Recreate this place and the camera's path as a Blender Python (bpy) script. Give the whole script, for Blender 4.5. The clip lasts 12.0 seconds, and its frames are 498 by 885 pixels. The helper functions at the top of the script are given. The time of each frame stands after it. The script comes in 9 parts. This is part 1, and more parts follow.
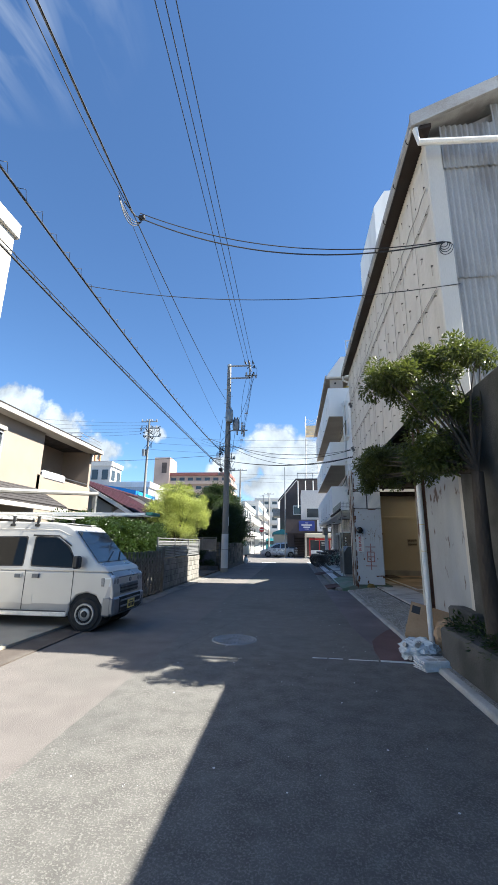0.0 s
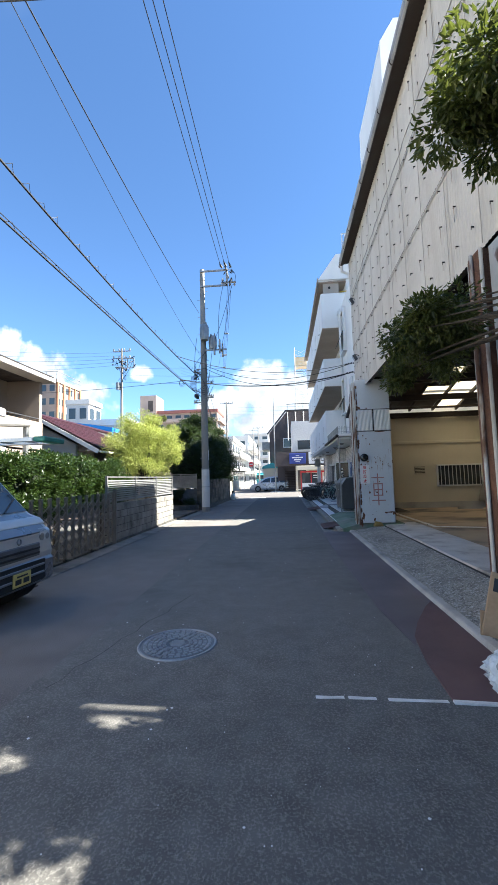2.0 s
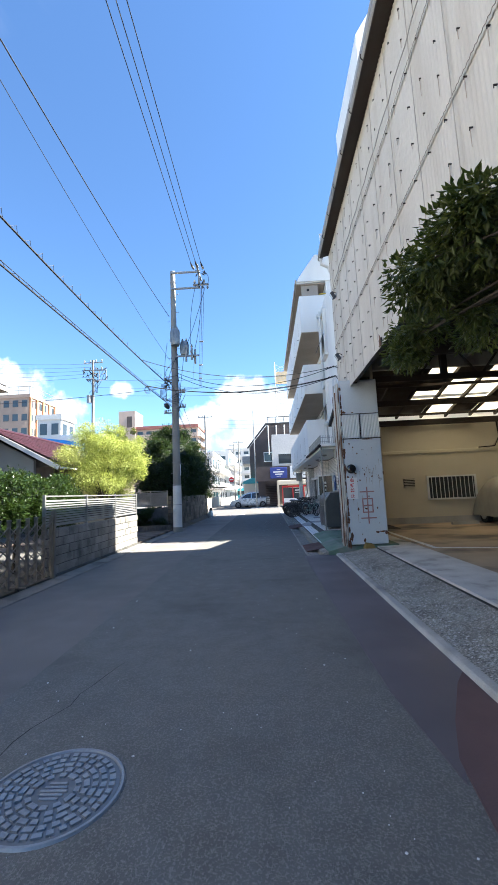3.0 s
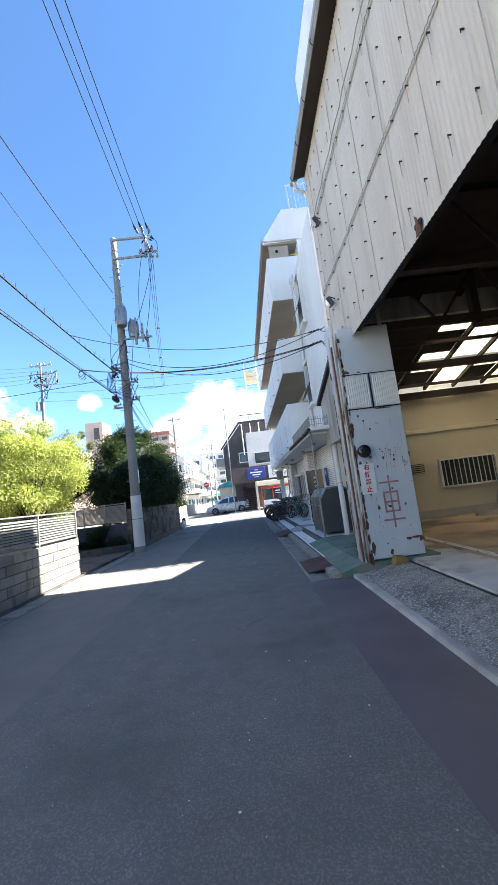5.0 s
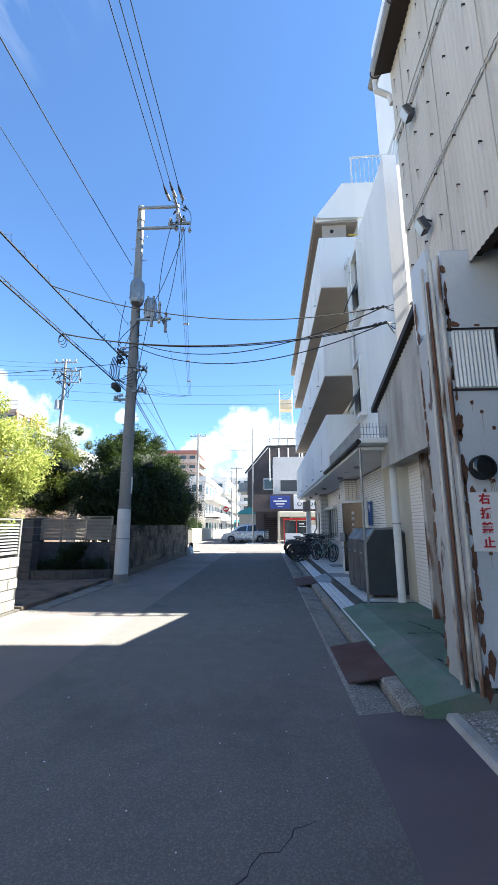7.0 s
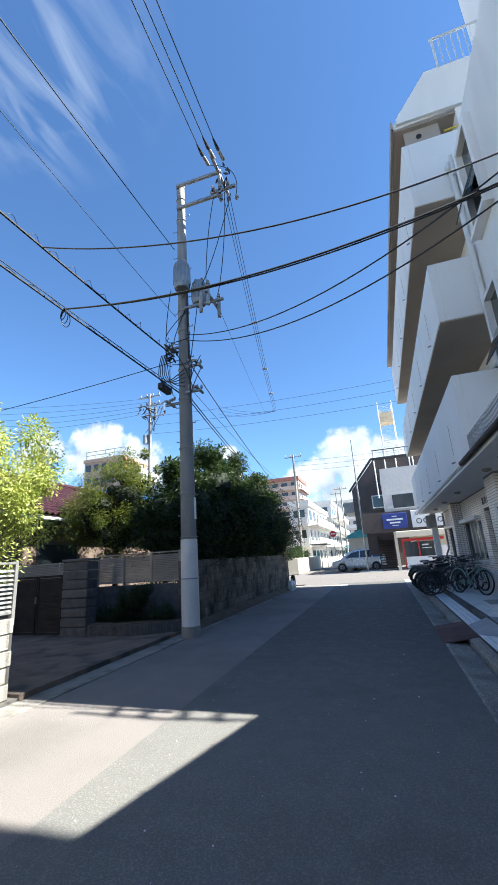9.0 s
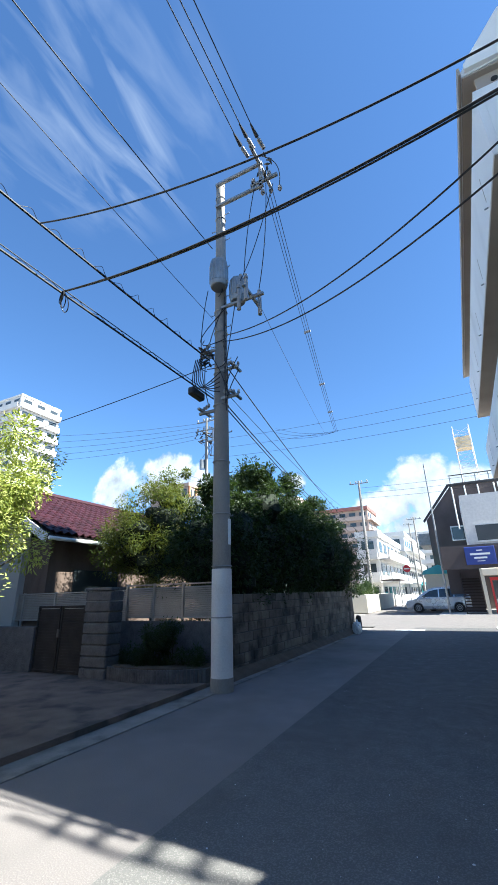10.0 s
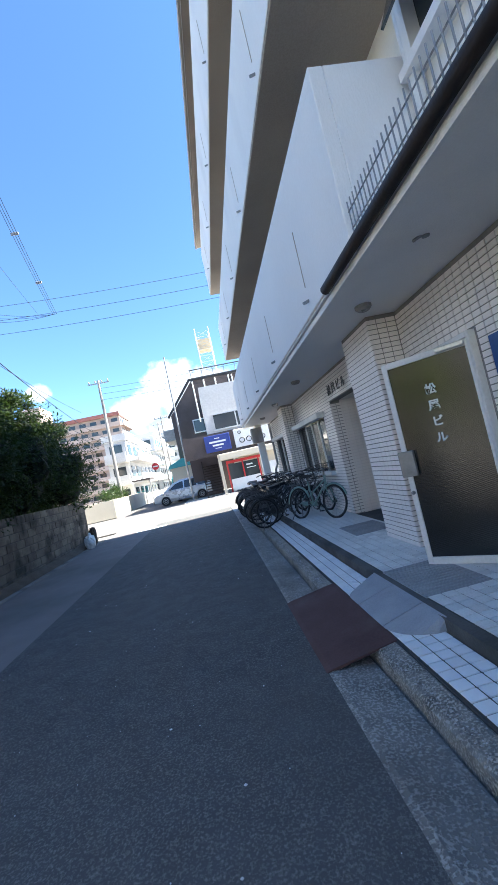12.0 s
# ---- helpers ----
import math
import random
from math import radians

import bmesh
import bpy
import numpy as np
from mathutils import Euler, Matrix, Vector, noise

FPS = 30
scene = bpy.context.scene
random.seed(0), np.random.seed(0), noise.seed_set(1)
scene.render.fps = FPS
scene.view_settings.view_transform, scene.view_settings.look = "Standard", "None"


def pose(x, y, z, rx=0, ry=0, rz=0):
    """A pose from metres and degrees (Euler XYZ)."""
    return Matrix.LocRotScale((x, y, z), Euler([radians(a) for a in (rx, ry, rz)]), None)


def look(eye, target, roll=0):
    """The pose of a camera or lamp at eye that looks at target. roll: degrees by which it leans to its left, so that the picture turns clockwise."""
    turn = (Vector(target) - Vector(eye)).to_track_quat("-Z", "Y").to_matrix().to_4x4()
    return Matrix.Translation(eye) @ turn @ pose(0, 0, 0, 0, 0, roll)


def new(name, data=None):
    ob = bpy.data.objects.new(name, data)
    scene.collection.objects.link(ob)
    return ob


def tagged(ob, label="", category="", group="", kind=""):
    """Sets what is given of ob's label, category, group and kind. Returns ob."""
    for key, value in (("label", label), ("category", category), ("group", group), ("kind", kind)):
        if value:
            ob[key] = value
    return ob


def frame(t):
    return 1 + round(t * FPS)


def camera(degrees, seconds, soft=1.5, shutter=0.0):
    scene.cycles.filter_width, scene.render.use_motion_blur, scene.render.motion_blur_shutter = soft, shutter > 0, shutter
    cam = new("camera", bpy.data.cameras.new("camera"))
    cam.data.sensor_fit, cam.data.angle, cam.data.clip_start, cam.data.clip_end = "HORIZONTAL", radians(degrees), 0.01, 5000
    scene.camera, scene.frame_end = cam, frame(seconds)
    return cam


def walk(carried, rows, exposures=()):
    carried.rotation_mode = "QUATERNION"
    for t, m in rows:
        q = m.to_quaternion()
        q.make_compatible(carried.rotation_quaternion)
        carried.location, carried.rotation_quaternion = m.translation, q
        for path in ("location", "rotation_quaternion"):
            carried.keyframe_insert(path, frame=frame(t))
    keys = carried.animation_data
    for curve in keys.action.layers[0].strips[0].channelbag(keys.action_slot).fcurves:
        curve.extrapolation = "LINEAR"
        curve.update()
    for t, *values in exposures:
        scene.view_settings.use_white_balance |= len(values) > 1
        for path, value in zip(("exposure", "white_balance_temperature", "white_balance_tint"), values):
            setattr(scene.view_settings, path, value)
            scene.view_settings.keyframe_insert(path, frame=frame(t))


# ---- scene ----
cam = camera(62.7, 12.0)
METRES, EYE, TILT, LEAN, TURN = 19.6, 1.55, -0.6, 0.0, 6.3
ROWS = [
    (0.0, 0.0, 0.0, 0.0, -0.19, 14.47, -0.74),
    (0.5, 0.0009, 0.0395, 0.0001, 6.13, 10.32, 3.82),
    (1.0, 0.0076, 0.0828, 0.0017, -1.81, 12.84, 2.91),
    (1.5, 0.0131, 0.1239, 0.0006, 2.2, 8.5, 4.18),
    (2.0, 0.0222, 0.1665, 0.002, -1.2, 5.62, 1.51),
    (2.5, 0.0325, 0.2059, 0.0033, 0.56, 5.64, 1.65),
    (3.0, 0.0392, 0.246, 0.0033, -3.62, 7.7, 2.48),
    (5.0, 0.0547, 0.406, 0.0044, -6.64, 7.95, 7.11),
    (5.5, 0.062, 0.4474, 0.005, -15.58, 15.77, 2.06),
    (6.0, 0.0644, 0.4857, 0.0041, -4.42, 12.71, 5.98),
    (6.5, 0.0753, 0.5273, 0.0061, -9.58, 12.77, -4.93),
    (7.0, 0.082, 0.5681, 0.006, -3.64, 12.11, 0.24),
    (9.0, 0.1003, 0.7329, 0.0071, 11.54, 16.44, 3.58),
    (9.5, 0.1026, 0.7746, 0.0088, 13.79, 14.01, 1.32),
    (10.0, 0.106, 0.8165, 0.0102, 20.45, 20.93, 1.3),
    (10.5, 0.1076, 0.8609, 0.0084, 20.56, 17.38, 3.27),
    (11.0, 0.1157, 0.9041, 0.0069, 19.44, 11.63, 6.36),
    (11.5, 0.125, 0.9449, 0.0062, 2.26, 4.27, 5.64),
    (12.0, 0.1392, 0.9839, 0.0102, -11.45, 3.9, 12.72),
]
EDGES = [  # eye, way, lean at the ends of the stretches
    (3.2, (0.2335, 5.1928, 1.5621), (0.02046, 0.99064, 0.13497), -4.43),
    (4.8, (0.1936, 7.6979, 1.5529), (-0.0257, 0.99715, 0.07099), -7.57),
    (8.8, (0.3751, 14.1643, 1.5387), (-0.18395, 0.9238, 0.33579), -1.17),
]
PATH = [(t, pose(0, 0, EYE, TILT, LEAN, TURN) @ pose(METRES * x, METRES * y, METRES * z, 90 + pitch, roll, yaw)) for t, x, y, z, yaw, pitch, roll in ROWS]
PATH += [(t, look(eye, Vector(eye) + Vector(way), lean)) for t, eye, way, lean in EDGES]
EXPOSURES = [(0.0, 1.95, 5800, 5), (0.5, 2.2, 5800, 5), (1.0, 2.2, 5800, 5), (2.0, 2.4, 5800, 5), (3.0, 2.6, 5850, 5), (5.0, 2.75, 5900, 5), (6.5, 2.65, 5850, 5), (7.2, 2.55, 5850, 5), (9.0, 2.2, 5700, 4), (10.5, 2.25, 5450, 3), (11.2, 2.45, 5500, 3), (12.0, 2.8, 5750, 5)]
walk(cam, sorted(PATH, key=lambda row: row[0]), EXPOSURES)

# ---- daylight ----
SUN_UP, SUN_AZ = 48.5, 92.4          # degrees: height, and bearing clockwise from +y
world = bpy.data.worlds.new("sky")
scene.world = world
world.use_nodes = True
wn, wl = world.node_tree.nodes, world.node_tree.links
sky = wn.new("ShaderNodeTexSky")
sky.sky_type = "NISHITA"
sky.sun_disc = False
sky.sun_elevation, sky.sun_rotation = radians(SUN_UP), radians(SUN_AZ)
sky.air_density, sky.dust_density, sky.ozone_density = 1.0, 0.05, 6.0
wl.new(sky.outputs["Color"], wn["Background"].inputs["Color"])
wn["Background"].inputs["Strength"].default_value = 0.051
sun_lamp = bpy.data.lights.new("sun", "SUN")
sun_lamp.energy, sun_lamp.angle, sun_lamp.color = 5.0, radians(0.55), (1.0, 0.885, 0.74)
sun = new("sun", sun_lamp)
sun_way = Vector((math.sin(radians(SUN_AZ)) * math.cos(radians(SUN_UP)), math.cos(radians(SUN_AZ)) * math.cos(radians(SUN_UP)), math.sin(radians(SUN_UP))))
sun.matrix_world = look(sun_way * 60, (0, 0, 0))

# ---- materials ----
def material(name, base, other=None, rough=0.7, metal=0.0, size=0.3, grain=40.0, grain_mix=0.25, bump=0.15, stain=None, stain_size=1.2, stain_cut=(0.5, 0.65), stretch=(1, 1, 1), spec=0.5, vary=0.0, gloss=0.12, fades=(), chips=None, chip=1.5):
    """Base colour broken up at two scales, a stain colour with shapes of its own, fine relief."""
    m = bpy.data.materials.new(name)
    m.use_nodes = True
    n, l = m.node_tree.nodes, m.node_tree.links
    b = n["Principled BSDF"]
    other = other or tuple(c * 0.72 for c in base)
    geo = n.new("ShaderNodeNewGeometry")
    mapping = n.new("ShaderNodeMapping")
    mapping.inputs["Scale"].default_value = stretch
    l.new(geo.outputs["Position"], mapping.inputs["Vector"])

    def noise_at(scale, detail=4.0):
        t = n.new("ShaderNodeTexNoise")
        t.inputs["Scale"].default_value, t.inputs["Detail"].default_value = scale, detail
        l.new(mapping.outputs["Vector"], t.inputs["Vector"])
        return t.outputs["Fac"]

    def ramp(src, lo, hi):
        r = n.new("ShaderNodeMapRange")
        r.inputs["From Min"].default_value, r.inputs["From Max"].default_value = lo, hi
        l.new(src, r.inputs["Value"])
        return r.outputs["Result"]

    def mix(fac, a, c):
        x = n.new("ShaderNodeMix")
        x.data_type = "RGBA"
        for sock, v in ((x.inputs["Factor"], fac), (x.inputs["A"], a), (x.inputs["B"], c)):
            if isinstance(v, (tuple, float, int)):
                sock.default_value = (*v, 1) if isinstance(v, tuple) else v
            else:
                l.new(v, sock)
        return x.outputs["Result"]

    coarse = ramp(noise_at(1.0 / size), 0.3, 0.7)
    fine = ramp(noise_at(grain, 4.0), *(chips or (0.3, 0.7)))
    col = mix(coarse, base, other)
    # blends the base tone along y, evening out sunlit and shaded road
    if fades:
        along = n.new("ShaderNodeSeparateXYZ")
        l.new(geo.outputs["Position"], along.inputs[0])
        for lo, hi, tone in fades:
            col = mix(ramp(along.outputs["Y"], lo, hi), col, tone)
    if grain_mix:
        m2 = n.new("ShaderNodeMath")
        m2.operation = "MULTIPLY"
        m2.inputs[1].default_value = grain_mix
        l.new(fine, m2.inputs[0])
        col = mix(m2.outputs[0], col, tuple(min(1, c * chip + 0.01) for c in base))
    if stain:
        st = ramp(noise_at(1.0 / stain_size, 7.0), *stain_cut)
        col = mix(st, col, stain)
    if vary:
        oi = n.new("ShaderNodeObjectInfo")
        hv = n.new("ShaderNodeHueSaturation")
        l.new(ramp(oi.outputs["Random"], 0.0, 1.0), hv.inputs["Value"])
        hv.inputs["Value"].links[0].from_node.inputs["To Min"].default_value = 1 - vary
        hv.inputs["Value"].links[0].from_node.inputs["To Max"].default_value = 1 + vary
        l.new(col, hv.inputs["Color"])
        col = hv.outputs["Color"]
    l.new(col, b.inputs["Base Color"])
    rr = ramp(coarse, 0.0, 1.0)
    rr.node.inputs["To Min"].default_value, rr.node.inputs["To Max"].default_value = max(0.03, rough - gloss), min(1, rough + gloss)
    l.new(rr, b.inputs["Roughness"])
    b.inputs["Metallic"].default_value = metal
    b.inputs["Specular IOR Level"].default_value = spec
    if bump:
        bp = n.new("ShaderNodeBump")
        bp.inputs["Strength"].default_value, bp.inputs["Distance"].default_value = bump, 0.01
        l.new(fine, bp.inputs["Height"])
        l.new(bp.outputs["Normal"], b.inputs["Normal"])
    return m


def leaf_material(name, base, other, through_colour, rough=0.45):
    m = bpy.data.materials.new(name)
    m.use_nodes = True
    n, l = m.node_tree.nodes, m.node_tree.links
    b = n["Principled BSDF"]
    geo = n.new("ShaderNodeNewGeometry")
    x = n.new("ShaderNodeMix")
    x.data_type = "RGBA"
    x.inputs["A"].default_value, x.inputs["B"].default_value = (*base, 1), (*other, 1)
    l.new(geo.outputs["Random Per Island"], x.inputs["Factor"])
    l.new(x.outputs["Result"], b.inputs["Base Color"])
    b.inputs["Roughness"].default_value = rough
    b.inputs["Specular IOR Level"].default_value = 0.3
    tr = n.new("ShaderNodeBsdfTranslucent")
    tr.inputs["Color"].default_value = (*through_colour, 1)
    ms = n.new("ShaderNodeMixShader")
    ms.inputs["Fac"].default_value = 0.3
    l.new(b.outputs["BSDF"], ms.inputs[1])
    l.new(tr.outputs["BSDF"], ms.inputs[2])
    l.new(ms.outputs["Shader"], n["Material Output"].inputs["Surface"])
    return m


def glass_material(name, tint, rough=0.05):
    m = bpy.data.materials.new(name)
    m.use_nodes = True
    b = m.node_tree.nodes["Principled BSDF"]
    b.inputs["Base Color"].default_value = (*tint, 1)
    b.inputs["Roughness"].default_value, b.inputs["IOR"].default_value = rough, 1.5
    b.inputs["Specular IOR Level"].default_value = 0.8
    return m


# fades put sunlit and shaded stretches' brightness into the tone, besides real patching
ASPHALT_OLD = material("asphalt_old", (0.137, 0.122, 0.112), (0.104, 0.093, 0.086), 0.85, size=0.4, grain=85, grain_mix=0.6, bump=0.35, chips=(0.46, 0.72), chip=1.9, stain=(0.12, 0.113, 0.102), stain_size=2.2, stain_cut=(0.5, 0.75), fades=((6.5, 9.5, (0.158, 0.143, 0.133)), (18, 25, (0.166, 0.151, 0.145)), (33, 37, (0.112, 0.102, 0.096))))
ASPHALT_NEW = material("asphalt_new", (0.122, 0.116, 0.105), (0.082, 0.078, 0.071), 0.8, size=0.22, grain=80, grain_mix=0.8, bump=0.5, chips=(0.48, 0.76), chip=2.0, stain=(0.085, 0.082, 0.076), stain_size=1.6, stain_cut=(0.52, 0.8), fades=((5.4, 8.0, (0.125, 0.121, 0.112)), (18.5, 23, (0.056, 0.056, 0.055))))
STEEL_PLATE = material("asphalt_patch", (0.115, 0.096, 0.104), (0.085, 0.072, 0.079), 0.6, size=1.4, grain=150, grain_mix=0.12, bump=0.12)
RED_PATCH = material("red_asphalt", (0.12, 0.064, 0.06), (0.092, 0.057, 0.056), 0.8, size=0.5, grain=150, bump=0.2)
BROWN_STEEL = material("brown_steel", (0.1, 0.055, 0.048), (0.075, 0.043, 0.04), 0.8, spec=0.25, size=0.4, grain=60, bump=0.15, stain=(0.13, 0.1, 0.085), stain_size=0.5, stain_cut=(0.6, 0.8))
CONCRETE = material("concrete", (0.46, 0.44, 0.41), (0.35, 0.337, 0.315), 0.9, size=0.7, grain=60, bump=0.35, stain=(0.22, 0.21, 0.195), stain_size=0.8, stain_cut=(0.52, 0.75))
GUTTER_OLD = material("old_gutter", (0.22, 0.205, 0.185), (0.15, 0.14, 0.125), 0.92, size=0.3, grain=60, grain_mix=0.4, bump=0.5, stain=(0.09, 0.085, 0.075), stain_size=0.6, stain_cut=(0.5, 0.7))
DRAIN_STEEL = material("drain_steel", (0.085, 0.068, 0.056), (0.06, 0.05, 0.043), 0.75, size=0.5, grain=60, bump=0.2, stain=(0.13, 0.115, 0.1), stain_size=0.6, stain_cut=(0.55, 0.75))
FORECOURT = material("forecourt_concrete", (0.36, 0.325, 0.26), (0.28, 0.255, 0.205), 0.9, size=0.8, grain=60, bump=0.3, stain=(0.2, 0.18, 0.15), stain_size=0.9, stain_cut=(0.52, 0.75))
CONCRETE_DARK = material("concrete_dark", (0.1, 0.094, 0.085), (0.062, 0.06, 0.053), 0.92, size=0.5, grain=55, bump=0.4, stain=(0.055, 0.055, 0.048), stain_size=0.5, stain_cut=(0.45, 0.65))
AGGREGATE = material("aggregate", (0.33, 0.31, 0.27), (0.13, 0.122, 0.108), 0.95, size=0.16, grain=70, grain_mix=0.9, bump=0.8, chips=(0.48, 0.6), stain=(0.15, 0.145, 0.13), stain_size=0.9, stain_cut=(0.55, 0.7))
GUTTER_CONCRETE = material("gutter_concrete", (0.27, 0.255, 0.23), (0.17, 0.16, 0.145), 0.92, size=0.22, grain=60, grain_mix=0.8, bump=0.8, chips=(0.48, 0.62), chip=1.9, stain=(0.13, 0.122, 0.11), stain_size=0.9, stain_cut=(0.5, 0.75))
THRESHOLD = material("threshold_concrete", (0.58, 0.56, 0.53), (0.4, 0.385, 0.36), 0.9, size=0.5, grain=60, bump=0.3, stain=(0.24, 0.22, 0.195), stain_size=0.5, stain_cut=(0.54, 0.72))
PARKING = material("parking_floor", (0.4, 0.3, 0.2), (0.29, 0.235, 0.175), 0.75, size=1.3, grain=60, bump=0.2, stain=(0.1, 0.085, 0.07), stain_size=1.5)
GREEN_PAINT = material("green_paint", (0.12, 0.19, 0.13), (0.09, 0.135, 0.1), 0.75, size=0.5, grain=40, grain_mix=0.35, bump=0.3, stain=(0.2, 0.205, 0.185), stain_size=0.6, stain_cut=(0.5, 0.68))
WHITE_LINE = material("road_paint", (0.72, 0.72, 0.7), (0.5, 0.5, 0.48), 0.8, size=0.1, grain=90, stain=(0.1, 0.1, 0.1), stain_size=0.15, stain_cut=(0.6, 0.66))
RENDER_WHITE = material("white_render", (0.84, 0.83, 0.8), (0.78, 0.77, 0.745), 0.9, size=1.5, grain=70, grain_mix=0.15, bump=0.2, stain=(0.66, 0.65, 0.63), stain_size=2.0, stain_cut=(0.55, 0.8), stretch=(1, 1, 0.3))
SOFFIT = material("soffit_brown", (0.42, 0.37, 0.31), (0.36, 0.31, 0.26), 0.9, size=1.0, grain=60, bump=0.15)
CLADDING = material("cladding", (0.59, 0.553, 0.495), (0.51, 0.478, 0.425), 0.9, size=0.9, grain=60, grain_mix=0.15, bump=0.2, stain=(0.52, 0.47, 0.41), stain_size=0.9, stain_cut=(0.56, 0.78), stretch=(2.2, 2.2, 0.22))
CORRUGATED = material("corrugated_grey", (0.4, 0.39, 0.37), (0.26, 0.25, 0.235), 0.6, metal=0.1, size=0.8, grain=40, bump=0.1, stain=(0.24, 0.225, 0.21), stain_size=0.8, stain_cut=(0.5, 0.7), stretch=(2, 2, 0.5))
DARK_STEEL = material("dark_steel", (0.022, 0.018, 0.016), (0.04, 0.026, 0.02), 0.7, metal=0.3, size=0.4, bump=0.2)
GUTTER_METAL = material("gutter_metal", (0.36, 0.35, 0.33), (0.22, 0.2, 0.18), 0.6, metal=0.2, size=0.5, bump=0.1)
RUST_WHITE = material("rusty_white_steel", (0.62, 0.65, 0.68), (0.53, 0.56, 0.59), 0.55, metal=0.1, size=0.8, grain=30, grain_mix=0.1, bump=0.1, stain=(0.13, 0.06, 0.035), stain_size=0.35, stain_cut=(0.66, 0.72))
LEAF_STEEL = material("worn_leaf_steel", (0.4, 0.41, 0.42), (0.33, 0.335, 0.34), 0.6, size=0.6, grain=30, grain_mix=0.1, bump=0.15, stain=(0.09, 0.05, 0.035), stain_size=0.22, stain_cut=(0.62, 0.68), stretch=(1, 1, 0.6))
RUST = material("rust", (0.16, 0.075, 0.04), (0.07, 0.035, 0.025), 0.95, size=0.1, grain=70, grain_mix=0.4, bump=0.7)
RUSTY_PIPE = material("peeling_white_paint", (0.55, 0.53, 0.49), (0.44, 0.41, 0.36), 0.7, size=0.2, bump=0.3, stain=(0.13, 0.065, 0.035), stain_size=0.3, stain_cut=(0.5, 0.58), stretch=(1, 1, 0.3))
CREAM_WALL = material("cream_wall", (0.6, 0.545, 0.43), (0.53, 0.48, 0.375), 0.9, size=1.0, grain=60, bump=0.2)
TILE_WALL = material("wall_tile", (0.86, 0.81, 0.76), (0.79, 0.74, 0.695), 0.4, size=0.5, grain=60, grain_mix=0.1, bump=0.05, vary=0.08)
TILE_FLOOR = material("floor_tile", (0.66, 0.665, 0.635), (0.55, 0.555, 0.53), 0.6, size=0.5, grain=70, bump=0.1, vary=0.1)
GROUT_WALL = material("wall_grout", (0.27, 0.26, 0.245), (0.2, 0.195, 0.185), 0.95, bump=0.2)
TILE_WHITE = material("white_floor_tile", (0.82, 0.83, 0.83), (0.74, 0.75, 0.75), 0.5, size=0.4, grain=60, grain_mix=0.1, bump=0.1, vary=0.06)
GROUT = material("grout", (0.06, 0.058, 0.056), None, 0.95, bump=0.2)
ALUMINIUM = material("aluminium", (0.62, 0.62, 0.61), (0.52, 0.52, 0.51), 0.4, metal=0.6, size=0.3, bump=0.03)
WHITE_METAL = material("white_metal", (0.72, 0.72, 0.7), (0.62, 0.62, 0.6), 0.5, size=0.5, bump=0.05)
GREY_FENCE = material("fence_grey", (0.2, 0.2, 0.195), (0.15, 0.15, 0.148), 0.5, metal=0.2, size=0.4, bump=0.05)
BEIGE_FENCE = material("fence_beige", (0.36, 0.33, 0.285), (0.28, 0.26, 0.23), 0.5, metal=0.2, size=0.4, bump=0.05)
BLACK_METAL = material("black_metal", (0.028, 0.028, 0.03), (0.02, 0.02, 0.022), 0.5, metal=0.3, size=0.4, bump=0.1)
GATE_BLACK = material("gate_black", (0.017, 0.017, 0.018), (0.012, 0.012, 0.013), 0.6, size=0.3, bump=0.1, spec=0.2)
BLOCK = material("concrete_block", (0.25, 0.235, 0.21), (0.14, 0.132, 0.118), 0.92, size=0.35, grain=50, grain_mix=0.4, bump=0.5, stain=(0.1, 0.1, 0.085), stain_size=0.5, stain_cut=(0.55, 0.72), vary=0.14)
BLOCK_OLD = material("old_concrete_block", (0.15, 0.128, 0.1), (0.065, 0.057, 0.046), 0.95, size=0.4, grain=50, grain_mix=0.35, bump=0.5, stain=(0.03, 0.028, 0.022), stain_size=0.6, stain_cut=(0.48, 0.64), vary=0.25)
POLE_CONCRETE = material("pole_concrete", (0.24, 0.23, 0.215), (0.17, 0.163, 0.152), 0.85, size=0.5, grain=60, bump=0.2, stretch=(1, 1, 0.4))
POLE_COVER = material("pole_cover", (0.6, 0.6, 0.6), (0.52, 0.52, 0.52), 0.6, size=0.4, bump=0.1)
GALVANISED = material("galvanised", (0.3, 0.305, 0.305), (0.22, 0.225, 0.225), 0.5, metal=0.6, size=0.2, bump=0.05)
CERAMIC = material("ceramic", (0.32, 0.31, 0.3), (0.2, 0.185, 0.17), 0.3, size=0.1, bump=0.02)
CABLE = material("cable_black", (0.018, 0.018, 0.02), None, 0.6, bump=0.0)
BARK = material("bark", (0.055, 0.043, 0.032), (0.035, 0.028, 0.021), 0.95, size=0.1, grain=40, bump=0.8, stretch=(1, 1, 0.3))
LEAF_DARK = leaf_material("leaf_dark", (0.01, 0.022, 0.007), (0.03, 0.05, 0.014), (0.06, 0.1, 0.015), 0.5)
LEAF_HEDGE = leaf_material("leaf_hedge", (0.012, 0.028, 0.008), (0.042, 0.068, 0.014), (0.05, 0.085, 0.012), 0.3)
LEAF_YELLOW = leaf_material("leaf_yellow", (0.15, 0.21, 0.035), (0.5, 0.52, 0.16), (0.5, 0.55, 0.1), 0.5)
LEAF_MID = leaf_material("leaf_mid", (0.022, 0.04, 0.009), (0.1, 0.125, 0.02), (0.26, 0.29, 0.03))
HOUSE_WALL = material("house_wall", (0.3, 0.245, 0.195), (0.26, 0.21, 0.168), 0.9, size=1.2, grain=60, bump=0.2)
